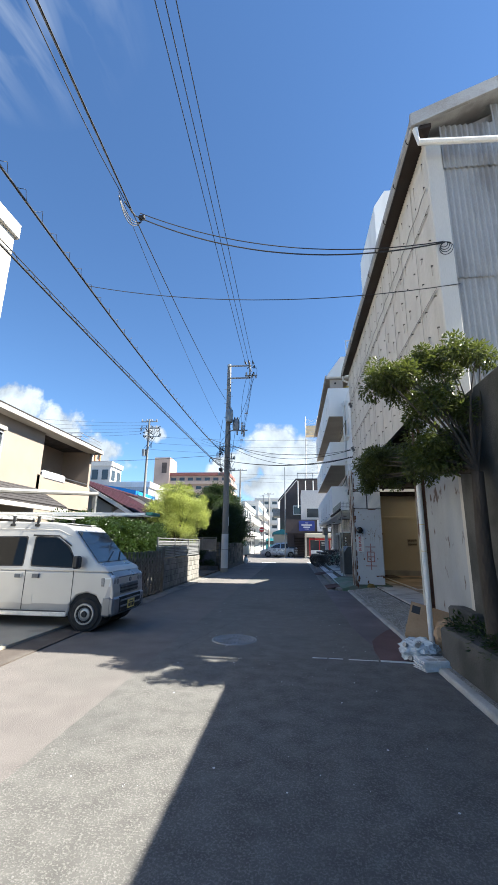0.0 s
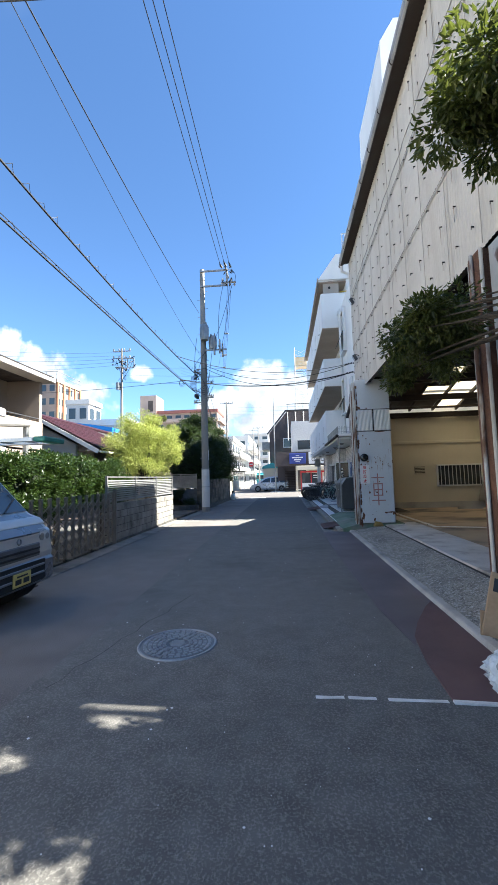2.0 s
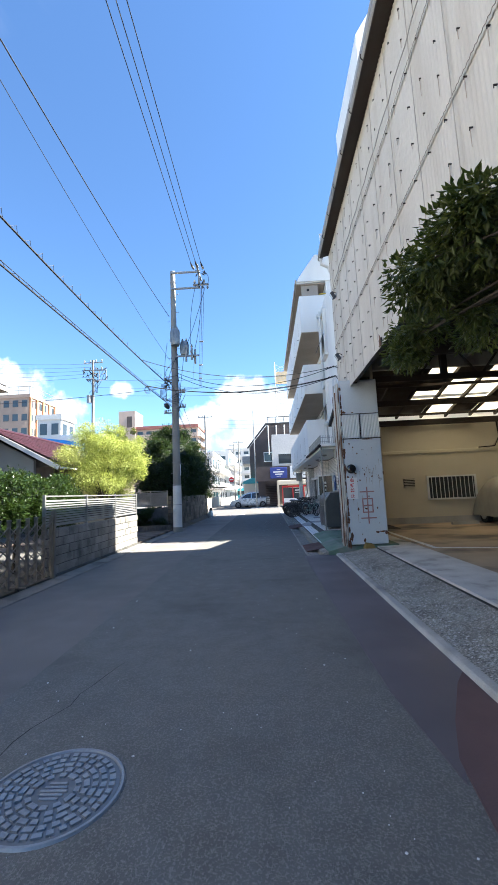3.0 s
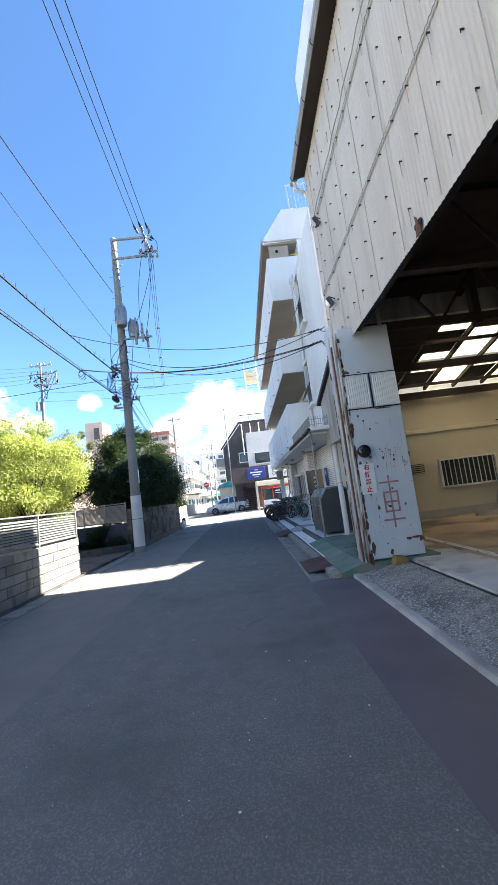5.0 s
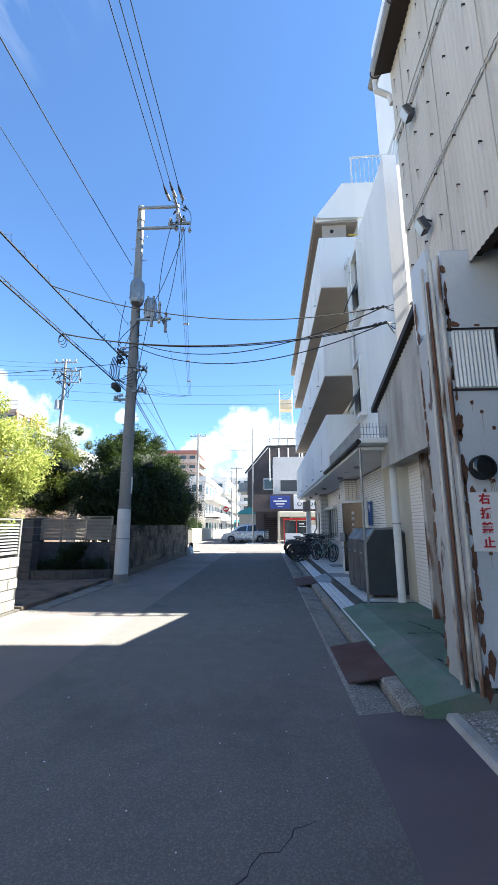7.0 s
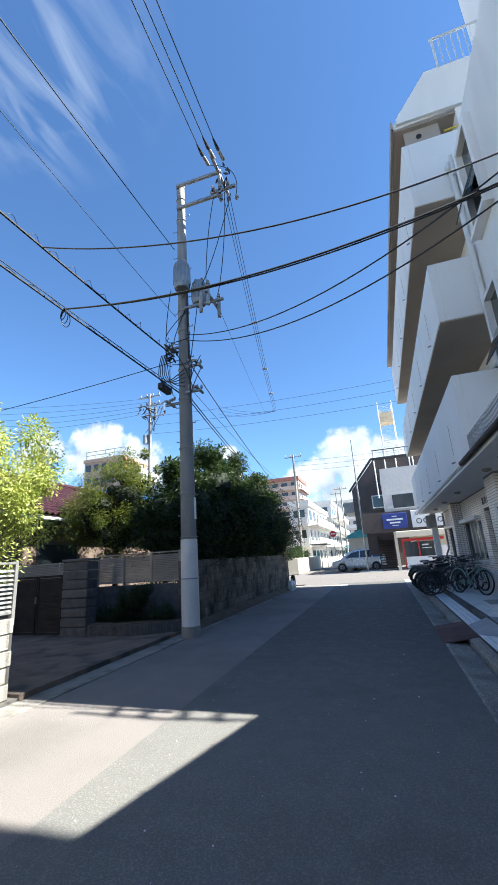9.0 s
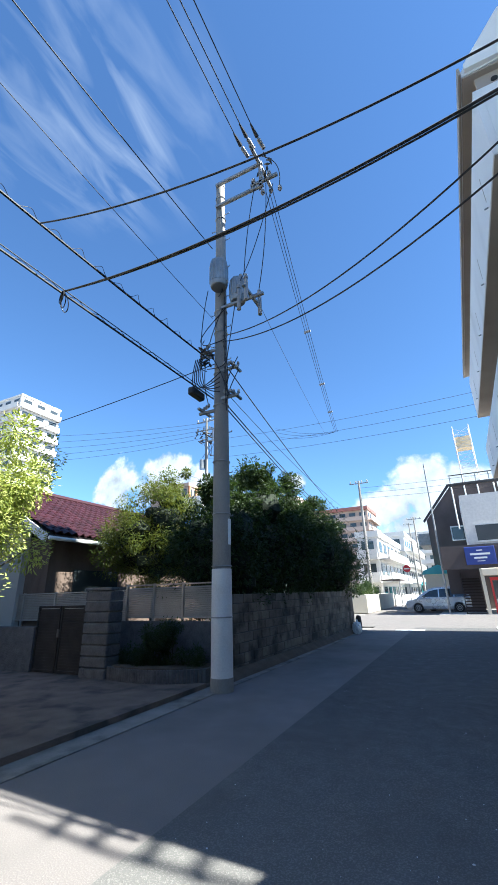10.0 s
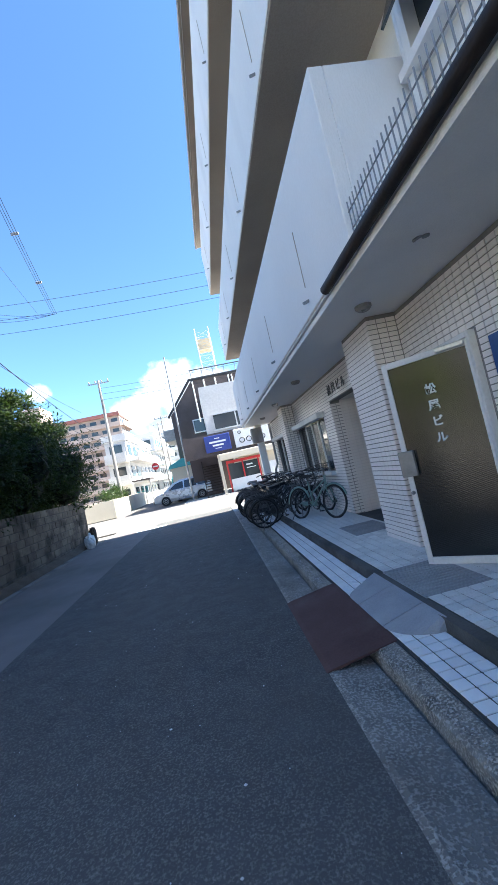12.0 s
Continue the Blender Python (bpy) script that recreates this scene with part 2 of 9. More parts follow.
ROOF_DARK = material("roof_dark", (0.055, 0.05, 0.05), (0.035, 0.032, 0.033), 0.8, spec=0.25, size=0.4, bump=0.2, vary=0.15)
ROOF_RED = material("roof_tile_red", (0.036, 0.011, 0.014), (0.022, 0.008, 0.011), 0.45, size=0.35, bump=0.1, vary=0.3, spec=0.3)
WINDOW_GLASS = glass_material("window_glass", (0.045, 0.055, 0.06))
FROSTED = glass_material("patterned_glass", (0.016, 0.019, 0.02), 0.15)
fn, fl = FROSTED.node_tree.nodes, FROSTED.node_tree.links
fpos, fwave, fbump = fn.new("ShaderNodeNewGeometry"), fn.new("ShaderNodeTexWave"), fn.new("ShaderNodeBump")
fmap = fn.new("ShaderNodeMapping")
fmap.inputs["Rotation"].default_value = (radians(35), 0, radians(45))
fl.new(fpos.outputs["Position"], fmap.inputs["Vector"])
fwave.bands_direction = "Y"
fwave.inputs["Scale"].default_value, fwave.inputs["Distortion"].default_value = 46.0, 0.0
fbump.inputs["Strength"].default_value, fbump.inputs["Distance"].default_value = 0.1, 0.003
fl.new(fmap.outputs["Vector"], fwave.inputs["Vector"]), fl.new(fwave.outputs["Fac"], fbump.inputs["Height"])
fl.new(fbump.outputs["Normal"], fn["Principled BSDF"].inputs["Normal"])
CURTAIN = material("curtain", (0.45, 0.44, 0.4), None, 0.9)
# near-black for solid cores: the shade inside foliage put into colour
SHADE_CORE = material("inner_foliage", (0.012, 0.02, 0.008), (0.008, 0.012, 0.005), 0.95, size=0.2, grain=30, grain_mix=0.3, bump=0.6)
STAIN = material("rust_stain", (0.36, 0.29, 0.23), (0.45, 0.4, 0.34), 0.8, size=0.1, bump=0.0)
DULL_STEEL = material("dull_steel", (0.1, 0.1, 0.105), (0.07, 0.07, 0.072), 0.45, metal=0.5, size=0.2, bump=0.0)
OFF_WHITE = material("off_white_render", (0.42, 0.39, 0.345), (0.37, 0.345, 0.305), 0.9, size=1.2, grain=60, bump=0.2)
# flat black in place of shade: unlit interiors, holes, wheel arches, cracks
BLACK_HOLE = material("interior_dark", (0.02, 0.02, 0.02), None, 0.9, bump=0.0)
VAN_PAINT = material("silver_white_paint", (0.5, 0.49, 0.47), (0.47, 0.46, 0.44), 0.34, metal=0.3, size=0.6, grain=200, grain_mix=0.05, bump=0.0, gloss=0.04)
TYRE = material("tyre_rubber", (0.02, 0.02, 0.02), None, 0.85, size=0.1, bump=0.2)
RIM = material("wheel_steel", (0.4, 0.4, 0.4), (0.3, 0.3, 0.3), 0.4, metal=0.8, size=0.1, bump=0.02)
BUMPER = material("dark_plastic", (0.1, 0.11, 0.125), (0.08, 0.09, 0.1), 0.45, size=0.2, bump=0.03)
LAMP_GLASS = glass_material("lamp_lens", (0.66, 0.68, 0.7), 0.06)
CAR_COVER = material("car_cover", (0.34, 0.32, 0.27), (0.28, 0.26, 0.22), 0.75, size=0.4, bump=0.2)
CARDBOARD = material("cardboard", (0.36, 0.25, 0.15), (0.3, 0.2, 0.12), 0.85, size=0.2, bump=0.1)
PAPER = material("paper", (0.7, 0.7, 0.7), (0.55, 0.55, 0.56), 0.8, size=0.1, bump=0.1)
PLASTIC_BAG = material("plastic_bag", (0.62, 0.64, 0.66), (0.4, 0.43, 0.45), 0.25, size=0.08, grain=25, grain_mix=0.4, bump=0.6)
BLUE_SHEET = material("blue_tarpaulin", (0.02, 0.22, 0.62), (0.02, 0.17, 0.5), 0.5, size=0.5, bump=0.2)
SIGN_BLUE = material("sign_blue", (0.03, 0.05, 0.24), (0.025, 0.042, 0.2), 0.4, size=0.5, bump=0.0)
SIGN_WHITE = material("sign_white", (0.75, 0.75, 0.74), (0.68, 0.68, 0.67), 0.5, size=0.3, bump=0.0)
RED_PAINT = material("red_paint", (0.5, 0.025, 0.03), (0.42, 0.02, 0.025), 0.45, size=0.3, bump=0.0)
FADED_RED = material("faded_red_paint", (0.3, 0.13, 0.12), (0.42, 0.3, 0.29), 0.8, size=0.1, bump=0.0)
TAN_FAR = material("tan_far_wall", (0.33, 0.25, 0.2), (0.28, 0.21, 0.17), 0.9, size=2.0, grain=8, bump=0.0)
ORANGE_FAR = material("orange_far_tile", (0.42, 0.2, 0.1), (0.36, 0.17, 0.09), 0.8, size=2.0, grain=8, bump=0.0)
PINK_WALL = material("pink_far_wall", (0.42, 0.33, 0.28), (0.37, 0.29, 0.245), 0.9, size=2.0, grain=8, bump=0.0)
WHITE_FAR = material("white_far_wall", (0.58, 0.565, 0.54), (0.5, 0.485, 0.465), 0.9, size=3.0, grain=8, bump=0.0)
BROWN_FAR = material("brown_wall", (0.075, 0.06, 0.057), (0.058, 0.047, 0.045), 0.8, size=1.0, grain=20, bump=0.1)
YELLOW_PAINT = material("yellow_paint", (0.6, 0.45, 0.04), (0.5, 0.36, 0.04), 0.6, size=0.2)
TEAL = material("teal_paint", (0.06, 0.3, 0.32), (0.05, 0.25, 0.27), 0.5, size=0.3)
GROUND = material("ground_far", (0.2, 0.19, 0.18), (0.15, 0.145, 0.135), 0.95, size=3.0, grain=12, bump=0.2)
PEBBLE = leaf_material("pebble", (0.2, 0.19, 0.175), (0.78, 0.76, 0.72), (0.02, 0.02, 0.02), 0.85)
DRIVE = material("driveway_concrete", (0.15, 0.115, 0.088), (0.085, 0.068, 0.056), 0.92, size=0.35, grain=60, grain_mix=0.4, bump=0.4, stain=(0.05, 0.045, 0.038), stain_size=0.5, stain_cut=(0.5, 0.66))
# darker copy of the van's silver, with the front's shade put into it
VAN_FRONT_SHADED = material("silver_paint_shaded", (0.2, 0.21, 0.23), (0.18, 0.19, 0.21), 0.3, metal=0.5, size=0.6, grain=200, grain_mix=0.05, bump=0.0, gloss=0.04)
EARTH = material("earth", (0.09, 0.07, 0.05), (0.06, 0.048, 0.035), 0.95, size=0.3, grain=40, bump=0.6)

# ---- shape tools ----
class Shape:
    """Vertices and faces gathered from simple solids."""

    def __init__(self):
        self.v, self.f = [], []

    def add(self, vs, fs):
        k = len(self.v)
        self.v += [tuple(p) for p in vs]
        self.f += [tuple(i + k for i in f) for f in fs]
        return self

    def box(self, x0, x1, y0, y1, z0, z1, m=None):
        vs = [Vector((x, y, z)) for z in (z0, z1) for y in (y0, y1) for x in (x0, x1)]
        if m is not None:
            vs = [m @ p for p in vs]
        return self.add(vs, [(0, 2, 3, 1), (4, 5, 7, 6), (0, 1, 5, 4), (2, 6, 7, 3), (0, 4, 6, 2), (1, 3, 7, 5)])

    def soft_box(self, x0, x1, y0, y1, z0, z1, r=0.01, m=None):
        """A box whose twelve edges are chamfered by r."""
        vs, index = [], {}
        for i, x in enumerate((x0, x1)):
            for j, y in enumerate((y0, y1)):
                for k, z in enumerate((z0, z1)):
                    s = (1 - 2 * i, 1 - 2 * j, 1 - 2 * k)
                    for a in range(3):
                        p = [x, y, z]
                        for b in range(3):
                            if b != a:
                                p[b] += s[b] * r
                        index[i, j, k, a] = len(vs)
                        vs.append(Vector(p))
        c = index
        fs = []
        for s in (0, 1):
            fs += [(c[s, 0, 0, 0], c[s, 1, 0, 0], c[s, 1, 1, 0], c[s, 0, 1, 0]), (c[0, s, 0, 1], c[1, s, 0, 1], c[1, s, 1, 1], c[0, s, 1, 1]), (c[0, 0, s, 2], c[1, 0, s, 2], c[1, 1, s, 2], c[0, 1, s, 2])]
            for u in (0, 1):
                fs += [(c[s, u, 0, 0], c[s, u, 1, 0], c[s, u, 1, 1], c[s, u, 0, 1]), (c[s, 0, u, 0], c[s, 1, u, 0], c[s, 1, u, 2], c[s, 0, u, 2]), (c[0, s, u, 1], c[1, s, u, 1], c[1, s, u, 2], c[0, s, u, 2])]
                for w in (0, 1):
                    fs.append((c[s, u, w, 0], c[s, u, w, 1], c[s, u, w, 2]))
        if m is not None:
            vs = [m @ p for p in vs]
        return self.add(vs, fs)

    def tube(self, points, radius, n=8, caps=True):
        """A round bar through the points; radius may be one number or one for each point."""
        pts = [Vector(p) for p in points]
        rad = [radius] * len(pts) if isinstance(radius, (int, float)) else list(radius)
        vs, fs = [], []
        up = None
        for i, p in enumerate(pts):
            way = (pts[min(i + 1, len(pts) - 1)] - pts[max(i - 1, 0)]).normalized()
            if up is None:
                up = way.orthogonal().normalized()
            up = (up - way * up.dot(way)).normalized()
            side = way.cross(up)
            vs += [p + (up * math.cos(2 * math.pi * k / n) + side * math.sin(2 * math.pi * k / n)) * rad[i] for k in range(n)]
        for i in range(len(pts) - 1):
            fs += [(i * n + k, i * n + (k + 1) % n, (i + 1) * n + (k + 1) % n, (i + 1) * n + k) for k in range(n)]
        if caps:
            fs += [tuple(range(n - 1, -1, -1)), tuple(range((len(pts) - 1) * n, len(pts) * n))]
        return self.add(vs, fs)

    def ring(self, centre, axis, radius, thick, n=24, m=8):
        """A torus."""
        c, a = Vector(centre), Vector(axis).normalized()
        u = a.orthogonal().normalized()
        w = a.cross(u)
        vs, fs = [], []
        for i in range(n):
            d = u * math.cos(2 * math.pi * i / n) + w * math.sin(2 * math.pi * i / n)
            for j in range(m):
                vs.append(c + d * (radius + thick * math.cos(2 * math.pi * j / m)) + a * thick * math.sin(2 * math.pi * j / m))
        for i in range(n):
            for j in range(m):
                fs.append((i * m + j, ((i + 1) % n) * m + j, ((i + 1) % n) * m + (j + 1) % m, i * m + (j + 1) % m))
        return self.add(vs, fs)

    def prism(self, outline, axis, lo, hi):
        """An outline in the two other axes, drawn out from lo to hi along axis ('x', 'y' or 'z')."""
        k = "xyz".index(axis)

        def put(p, h):
            q = list(p)
            q.insert(k, h)
            return q
        n = len(outline)
        vs = [put(p, lo) for p in outline] + [put(p, hi) for p in outline]
        fs = [tuple(range(n)), tuple(range(2 * n - 1, n - 1, -1))] + [(i, i + n, (i + 1) % n + n, (i + 1) % n) for i in range(n)]
        return self.add(vs, fs)

    def blob(self, centre, size, n=10, rough=0.0, freq=3.0):
        """An uneven rounded lump."""
        vs, fs = [], []
        c = Vector(centre)
        for i in range(n + 1):
            a = math.pi * i / n
            for j in range(2 * n):
                b = math.pi * j / n
                d = Vector((math.sin(a) * math.cos(b), math.sin(a) * math.sin(b), math.cos(a)))
                k = 1 + rough * noise.noise(d * freq + c)
                vs.append(c + Vector((d.x * size[0], d.y * size[1], d.z * size[2])) * k)
        for i in range(n):
            for j in range(2 * n):
                fs.append((i * 2 * n + j, (i + 1) * 2 * n + j, (i + 1) * 2 * n + (j + 1) % (2 * n), i * 2 * n + (j + 1) % (2 * n)))
        return self.add(vs, fs)

    def wave(self, corner, along, up, length, height, pitch=0.13, depth=0.018, steps=6):
        """A corrugated sheet with the waves running upwards."""
        c, a, u = Vector(corner), Vector(along).normalized(), Vector(up).normalized()
        out = a.cross(u)
        count = max(2, int(length / pitch * steps))
        vs, fs = [], []
        for i in range(count + 1):
            s = length * i / count
            d = math.cos(2 * math.pi * s / pitch) * depth
            vs += [c + a * s + out * d, c + a * s + out * d + u * height]
        for i in range(count):
            fs.append((2 * i, 2 * i + 2, 2 * i + 3, 2 * i + 1))
        return self.add(vs, fs)

    def mesh(self, name, mat, smooth=False):
        me = bpy.data.meshes.new(name)
        me.from_pydata(self.v, [], self.f)
        me.materials.append(mat)
        bm = bmesh.new()
        bm.from_mesh(me)
        bmesh.ops.recalc_face_normals(bm, faces=bm.faces)
        bm.to_mesh(me)
        bm.free()
        if smooth:
            me.polygons.foreach_set("use_smooth", [True] * len(me.polygons))
            me.set_sharp_from_angle(angle=radians(40))
        return me


def part(name, shape, mat, parent=None, label="", smooth=False):
    """One mesh object under a thing or part."""
    ob = new(name, shape.mesh(name, mat, smooth))
    ob.parent = parent
    return tagged(ob, label)


def thing(name, label, category, at=(0, 0, 0), turn=0.0, group="", kind=""):
    ob = new(name)
    ob.matrix_world = pose(*at, 0, 0, turn)
    ob.empty_display_size = 0.1
    return tagged(ob, label, category, group, kind)


def single(name, shape, mat, label, category, kind="", group="", smooth=False):
    ob = new(name, shape.mesh(name, mat, smooth))
    return tagged(ob, label, category, group, kind)


def structure(name, shape, mat, label="", smooth=False):
    return tagged(new(name, shape.mesh(name, mat, smooth)), label, "", "", "structure")


def box_shape(*a):
    return Shape().box(*a)


def sag(p, q, drop, n=16):
    p, q = Vector(p), Vector(q)
    return [p.lerp(q, i / n) - Vector((0, 0, drop * 4 * (i / n) * (1 - i / n))) for i in range(n + 1)]


def leaves(shape, centres, count, spread, size, rng, keep=None, droop=0.3, slim=0.42):
    """Small folded leaves scattered round the centres; keep(p) says where they may be."""
    for _ in range(count):
        c, r = centres[rng.randrange(len(centres))]
        d = Vector((rng.gauss(0, 1), rng.gauss(0, 1), rng.gauss(0, 1)))
        p = Vector(c) + d.normalized() * r * spread * rng.random() ** 0.45
        if keep and not keep(p):
            continue
        way = (d.normalized() + Vector((rng.uniform(-1, 1), rng.uniform(-1, 1), rng.uniform(-0.6, 0.6) - droop))).normalized()
        side = way.cross(Vector((rng.uniform(-0.5, 0.5), rng.uniform(-0.5, 0.5), 1))).normalized()
        fold = way.cross(side) * 0.12
        s = size * rng.uniform(0.7, 1.3)
        shape.add([p, p + way * s * 0.45 + side * s * slim * 0.5 + fold * s, p + way * s, p + way * s * 0.45 - side * s * slim * 0.5 + fold * s], [(0, 1, 2), (0, 2, 3)])
    return shape


def text_shape(body, size, depth=0.004):
    """Lettering as a mesh, centred, in the xy plane."""
    cu = bpy.data.curves.new("lettering", "FONT")
    cu.body, cu.size, cu.extrude, cu.align_x, cu.align_y = body, size, depth, "CENTER", "CENTER"
    cu.resolution_u = 3
    cu.offset = size * 0.027
    ob = bpy.data.objects.new("lettering", cu)
    me = bpy.data.meshes.new_from_object(ob)
    bpy.data.objects.remove(ob)
    return me


def lettering(body, size, mat, parent, m, name="lettering", label=""):
    me = text_shape(body, size)
    me.transform(m)
    me.materials.clear()
    me.materials.append(mat)
    ob = new(name, me)
    ob.parent = parent
    return tagged(ob, label)

# ---- ground, road, pavements ----
structure("ground", box_shape(-2500, 2500, -2500, 2500, -1.0, -0.06), GROUND, "dusty grey town ground reaching the horizon")
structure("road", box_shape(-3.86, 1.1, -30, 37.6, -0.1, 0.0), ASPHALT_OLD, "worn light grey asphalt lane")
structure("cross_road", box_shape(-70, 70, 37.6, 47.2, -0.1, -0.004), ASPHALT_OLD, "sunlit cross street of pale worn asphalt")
structure("far_road", box_shape(-6.6, -1.6, 47.2, 190, -0.1, -0.004), ASPHALT_OLD, "narrow street going on beyond the crossing")
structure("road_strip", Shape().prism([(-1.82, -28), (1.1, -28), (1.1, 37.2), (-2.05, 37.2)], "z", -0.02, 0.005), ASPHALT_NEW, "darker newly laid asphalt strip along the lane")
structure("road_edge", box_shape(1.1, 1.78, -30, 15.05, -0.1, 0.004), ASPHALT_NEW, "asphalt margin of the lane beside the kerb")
structure("asphalt_patch", Shape().prism([(1.2, 7.25), (1.27, 7.46), (1.65, 8.35), (1.79, 8.6), (1.79, 15.2), (1.05, 15.03), (1.06, 11.0), (1.1, 8.3)], "z", -0.02, 0.012), STEEL_PLATE, "smooth purplish grey asphalt patch beside the kerb")
structure("red_patch", Shape().prism([(1.16, 6.31), (1.785, 6.32), (1.785, 8.58), (1.65, 8.37), (1.4, 7.85), (1.25, 7.46), (1.18, 6.9)], "z", -0.02, 0.016), RED_PATCH, "dull red asphalt patch beside the kerb")
structure("gutter_left", box_shape(-4.25, -3.86, -30, 36.2, -0.1, 0.012), GUTTER_OLD, "grey concrete gutter strip along the lane")
structure("plot_left", box_shape(-60, -4.25, -30, 36.2, -0.2, 0.05), CONCRETE_DARK, "dark bare ground of the house plots")
structure("driveway", Shape().prism([(-4.235, 19.1), (-4.235, 23.35), (-9.5, 23.35), (-9.5, 19.1)], "z", 0.0, 0.085), DRIVE, "mossy dark concrete driveway")
structure("drain_cover_strip", Shape().prism([(-4.1, -6.0), (-3.55, -6.0), (-3.75, 9.4), (-4.3, 9.4)], "z", -0.02, 0.018), DRAIN_STEEL, "dark steel drain covers along the forecourt")
structure("forecourt", box_shape(-14, -4.2, -6, 9.4, -0.1, 0.055), FORECOURT, "pale concrete forecourt")
structure("kerb_right", Shape().prism([(1.79, 0.01), (1.80, 0.045), (1.815, 0.056), (1.89, 0.06), (1.89, -0.1), (1.79, -0.1)], "y", -30, 15.1), CONCRETE, "worn concrete kerb in front of the shed")
structure("apron", Shape().prism([(1.893, 0.052), (2.2, 0.09), (2.68, 0.18), (2.68, -0.1), (1.893, -0.1)], "y", 4.0, 15.0), AGGREGATE, "rough pebbly concrete apron")
structure("rail_groove", box_shape(2.68, 2.78, 4.0, 15.0, -0.1, 0.155), DARK_STEEL, "dark steel door rail let into the floor")
structure("threshold", box_shape(2.78, 3.7, 4.0, 20.6, -0.1, 0.19), THRESHOLD, "bare concrete threshold strip")
structure("parking_floor", box_shape(3.7, 14, 4.0, 20.6, -0.1, 0.185), PARKING, "brown stained parking floor")
structure("drain_right", Shape().prism([(1.1, 0.004), (1.14, 0.012), (1.2, 0.0), (1.45, -0.03), (1.45, -0.1), (1.1, -0.1)], "y", 15.05, 35.2), GUTTER_CONCRETE, "worn grey concrete gutter along the flats")
for i in range(33):
    y = 15.05 + i * 0.61
    structure("kerb_stone", Shape().prism([(1.47, -0.1), (1.475, 0.05), (1.495, 0.07), (1.615, 0.088), (1.628, 0.08), (1.628, -0.1)], "y", y + 0.006, min(y + 0.604, 35.2)), AGGREGATE, "old pebbly kerb stone along the gutter")
structure("green_floor", Shape().prism([(1.63, 0.1), (2.0, 0.2), (3.3, 0.22), (3.3, -0.1), (1.63, -0.1)], "y", 15.0, 19.0), GREEN_PAINT, "cracked concrete floor with worn green paint")
structure("tile_bed_low", box_shape(1.63, 1.97, 18.9, 34.8, -0.1, 0.094), GROUT, "bedding of the low tiled step")
structure("step_riser", box_shape(1.97, 2.06, 19.0, 34.8, -0.1, 0.205), CONCRETE_DARK, "dark grey step edge")
structure("tile_bed_high", box_shape(2.06, 4.6, 19.0, 34.8, -0.1, 0.202), GROUT, "bedding of the tiled terrace")
structure("corner_pavement", box_shape(1.1, 14, 34.8, 37.6, -0.1, 0.03), CONCRETE, "concrete corner pavement at the crossing")
structure("pavement_far", box_shape(-1.6, 60, 47.2, 120, -0.1, 0.03), CONCRETE, "far concrete pavement beyond the crossing")



def pebbles(label, count, seed, spot, small, large):
    """Small worn stones standing proud of the concrete; spot(rng) gives x, y, z."""
    rng, s = random.Random(seed), Shape()
    for _ in range(count):
        x, y, z = spot(rng)
        a, n, turn = small + (large - small) * rng.random() ** 2, 5, rng.uniform(0, 6)
        k, h = rng.uniform(0.6, 1.0), rng.uniform(0.25, 0.5)
        rim = [(x + math.cos(turn + 2 * math.pi * i / n) * a * rng.uniform(0.8, 1.1), y + math.sin(turn + 2 * math.pi * i / n) * a * k, z - 0.002) for i in range(n)]
        s.add(rim + [(x + a * 0.1, y, z + a * h)], [(i, (i + 1) % n, n) for i in range(n)])
    tagged(new("pebbles", s.mesh("pebbles", PEBBLE)), label, "pebbles", "", "stuff")


def apron_spot(rng):
    x = rng.uniform(1.92, 2.67)
    return x, 5.5 + 9.4 * rng.random(), 0.06 + (0.03 * (x - 1.93) / 0.27 if x < 2.2 else 0.03 + 0.09 * (x - 2.2) / 0.48)


pebbles("pale worn pebbles showing in the concrete apron", 12000, 3, apron_spot, 0.007, 0.021)
pebbles("pale worn pebbles showing in the old kerb", 3500, 4, lambda rng: (rng.uniform(1.5, 1.615), rng.choice((rng.uniform(18.5, 22.3), rng.uniform(24.05, 27))), 0.08), 0.005, 0.012)
# white marks on the asphalt
for x0, x1, y0, y1 in ((0.235, 0.434, 6.35, 6.353), (0.462, 0.654, 6.352, 6.345), (0.732, 1.13, 6.335, 6.325), (1.16, 1.6, 6.31, 6.28)):
    structure("stop_mark", Shape().prism([(x0, y0 - 0.017), (x0 + 0.03, y0 - 0.021), (x1 - 0.02, y1 - 0.015), (x1, y1 - 0.018), (x1, y1 + 0.016), (x0 + (x1 - x0) * 0.6, (y0 + y1) / 2 + 0.012), (x0, y0 + 0.018)], "z", 0.003, 0.008 if x0 < 1.0 else 0.018), WHITE_LINE, "broken thin white painted line")
structure("far_mark", box_shape(-2.7, -1.55, 35.6, 36.0, 0.0, 0.011), WHITE_LINE, "short white road marking near the crossing")
structure("bay_line", Shape().prism([(3.85, 14.4), (3.95, 14.35), (3.98, 20.3), (3.88, 20.3)], "z", 0.15, 0.196).prism([(3.85, 14.35), (9.0, 12.9), (9.0, 13.0), (3.9, 14.47)], "z", 0.15, 0.194), WHITE_LINE, "worn white parking bay line")
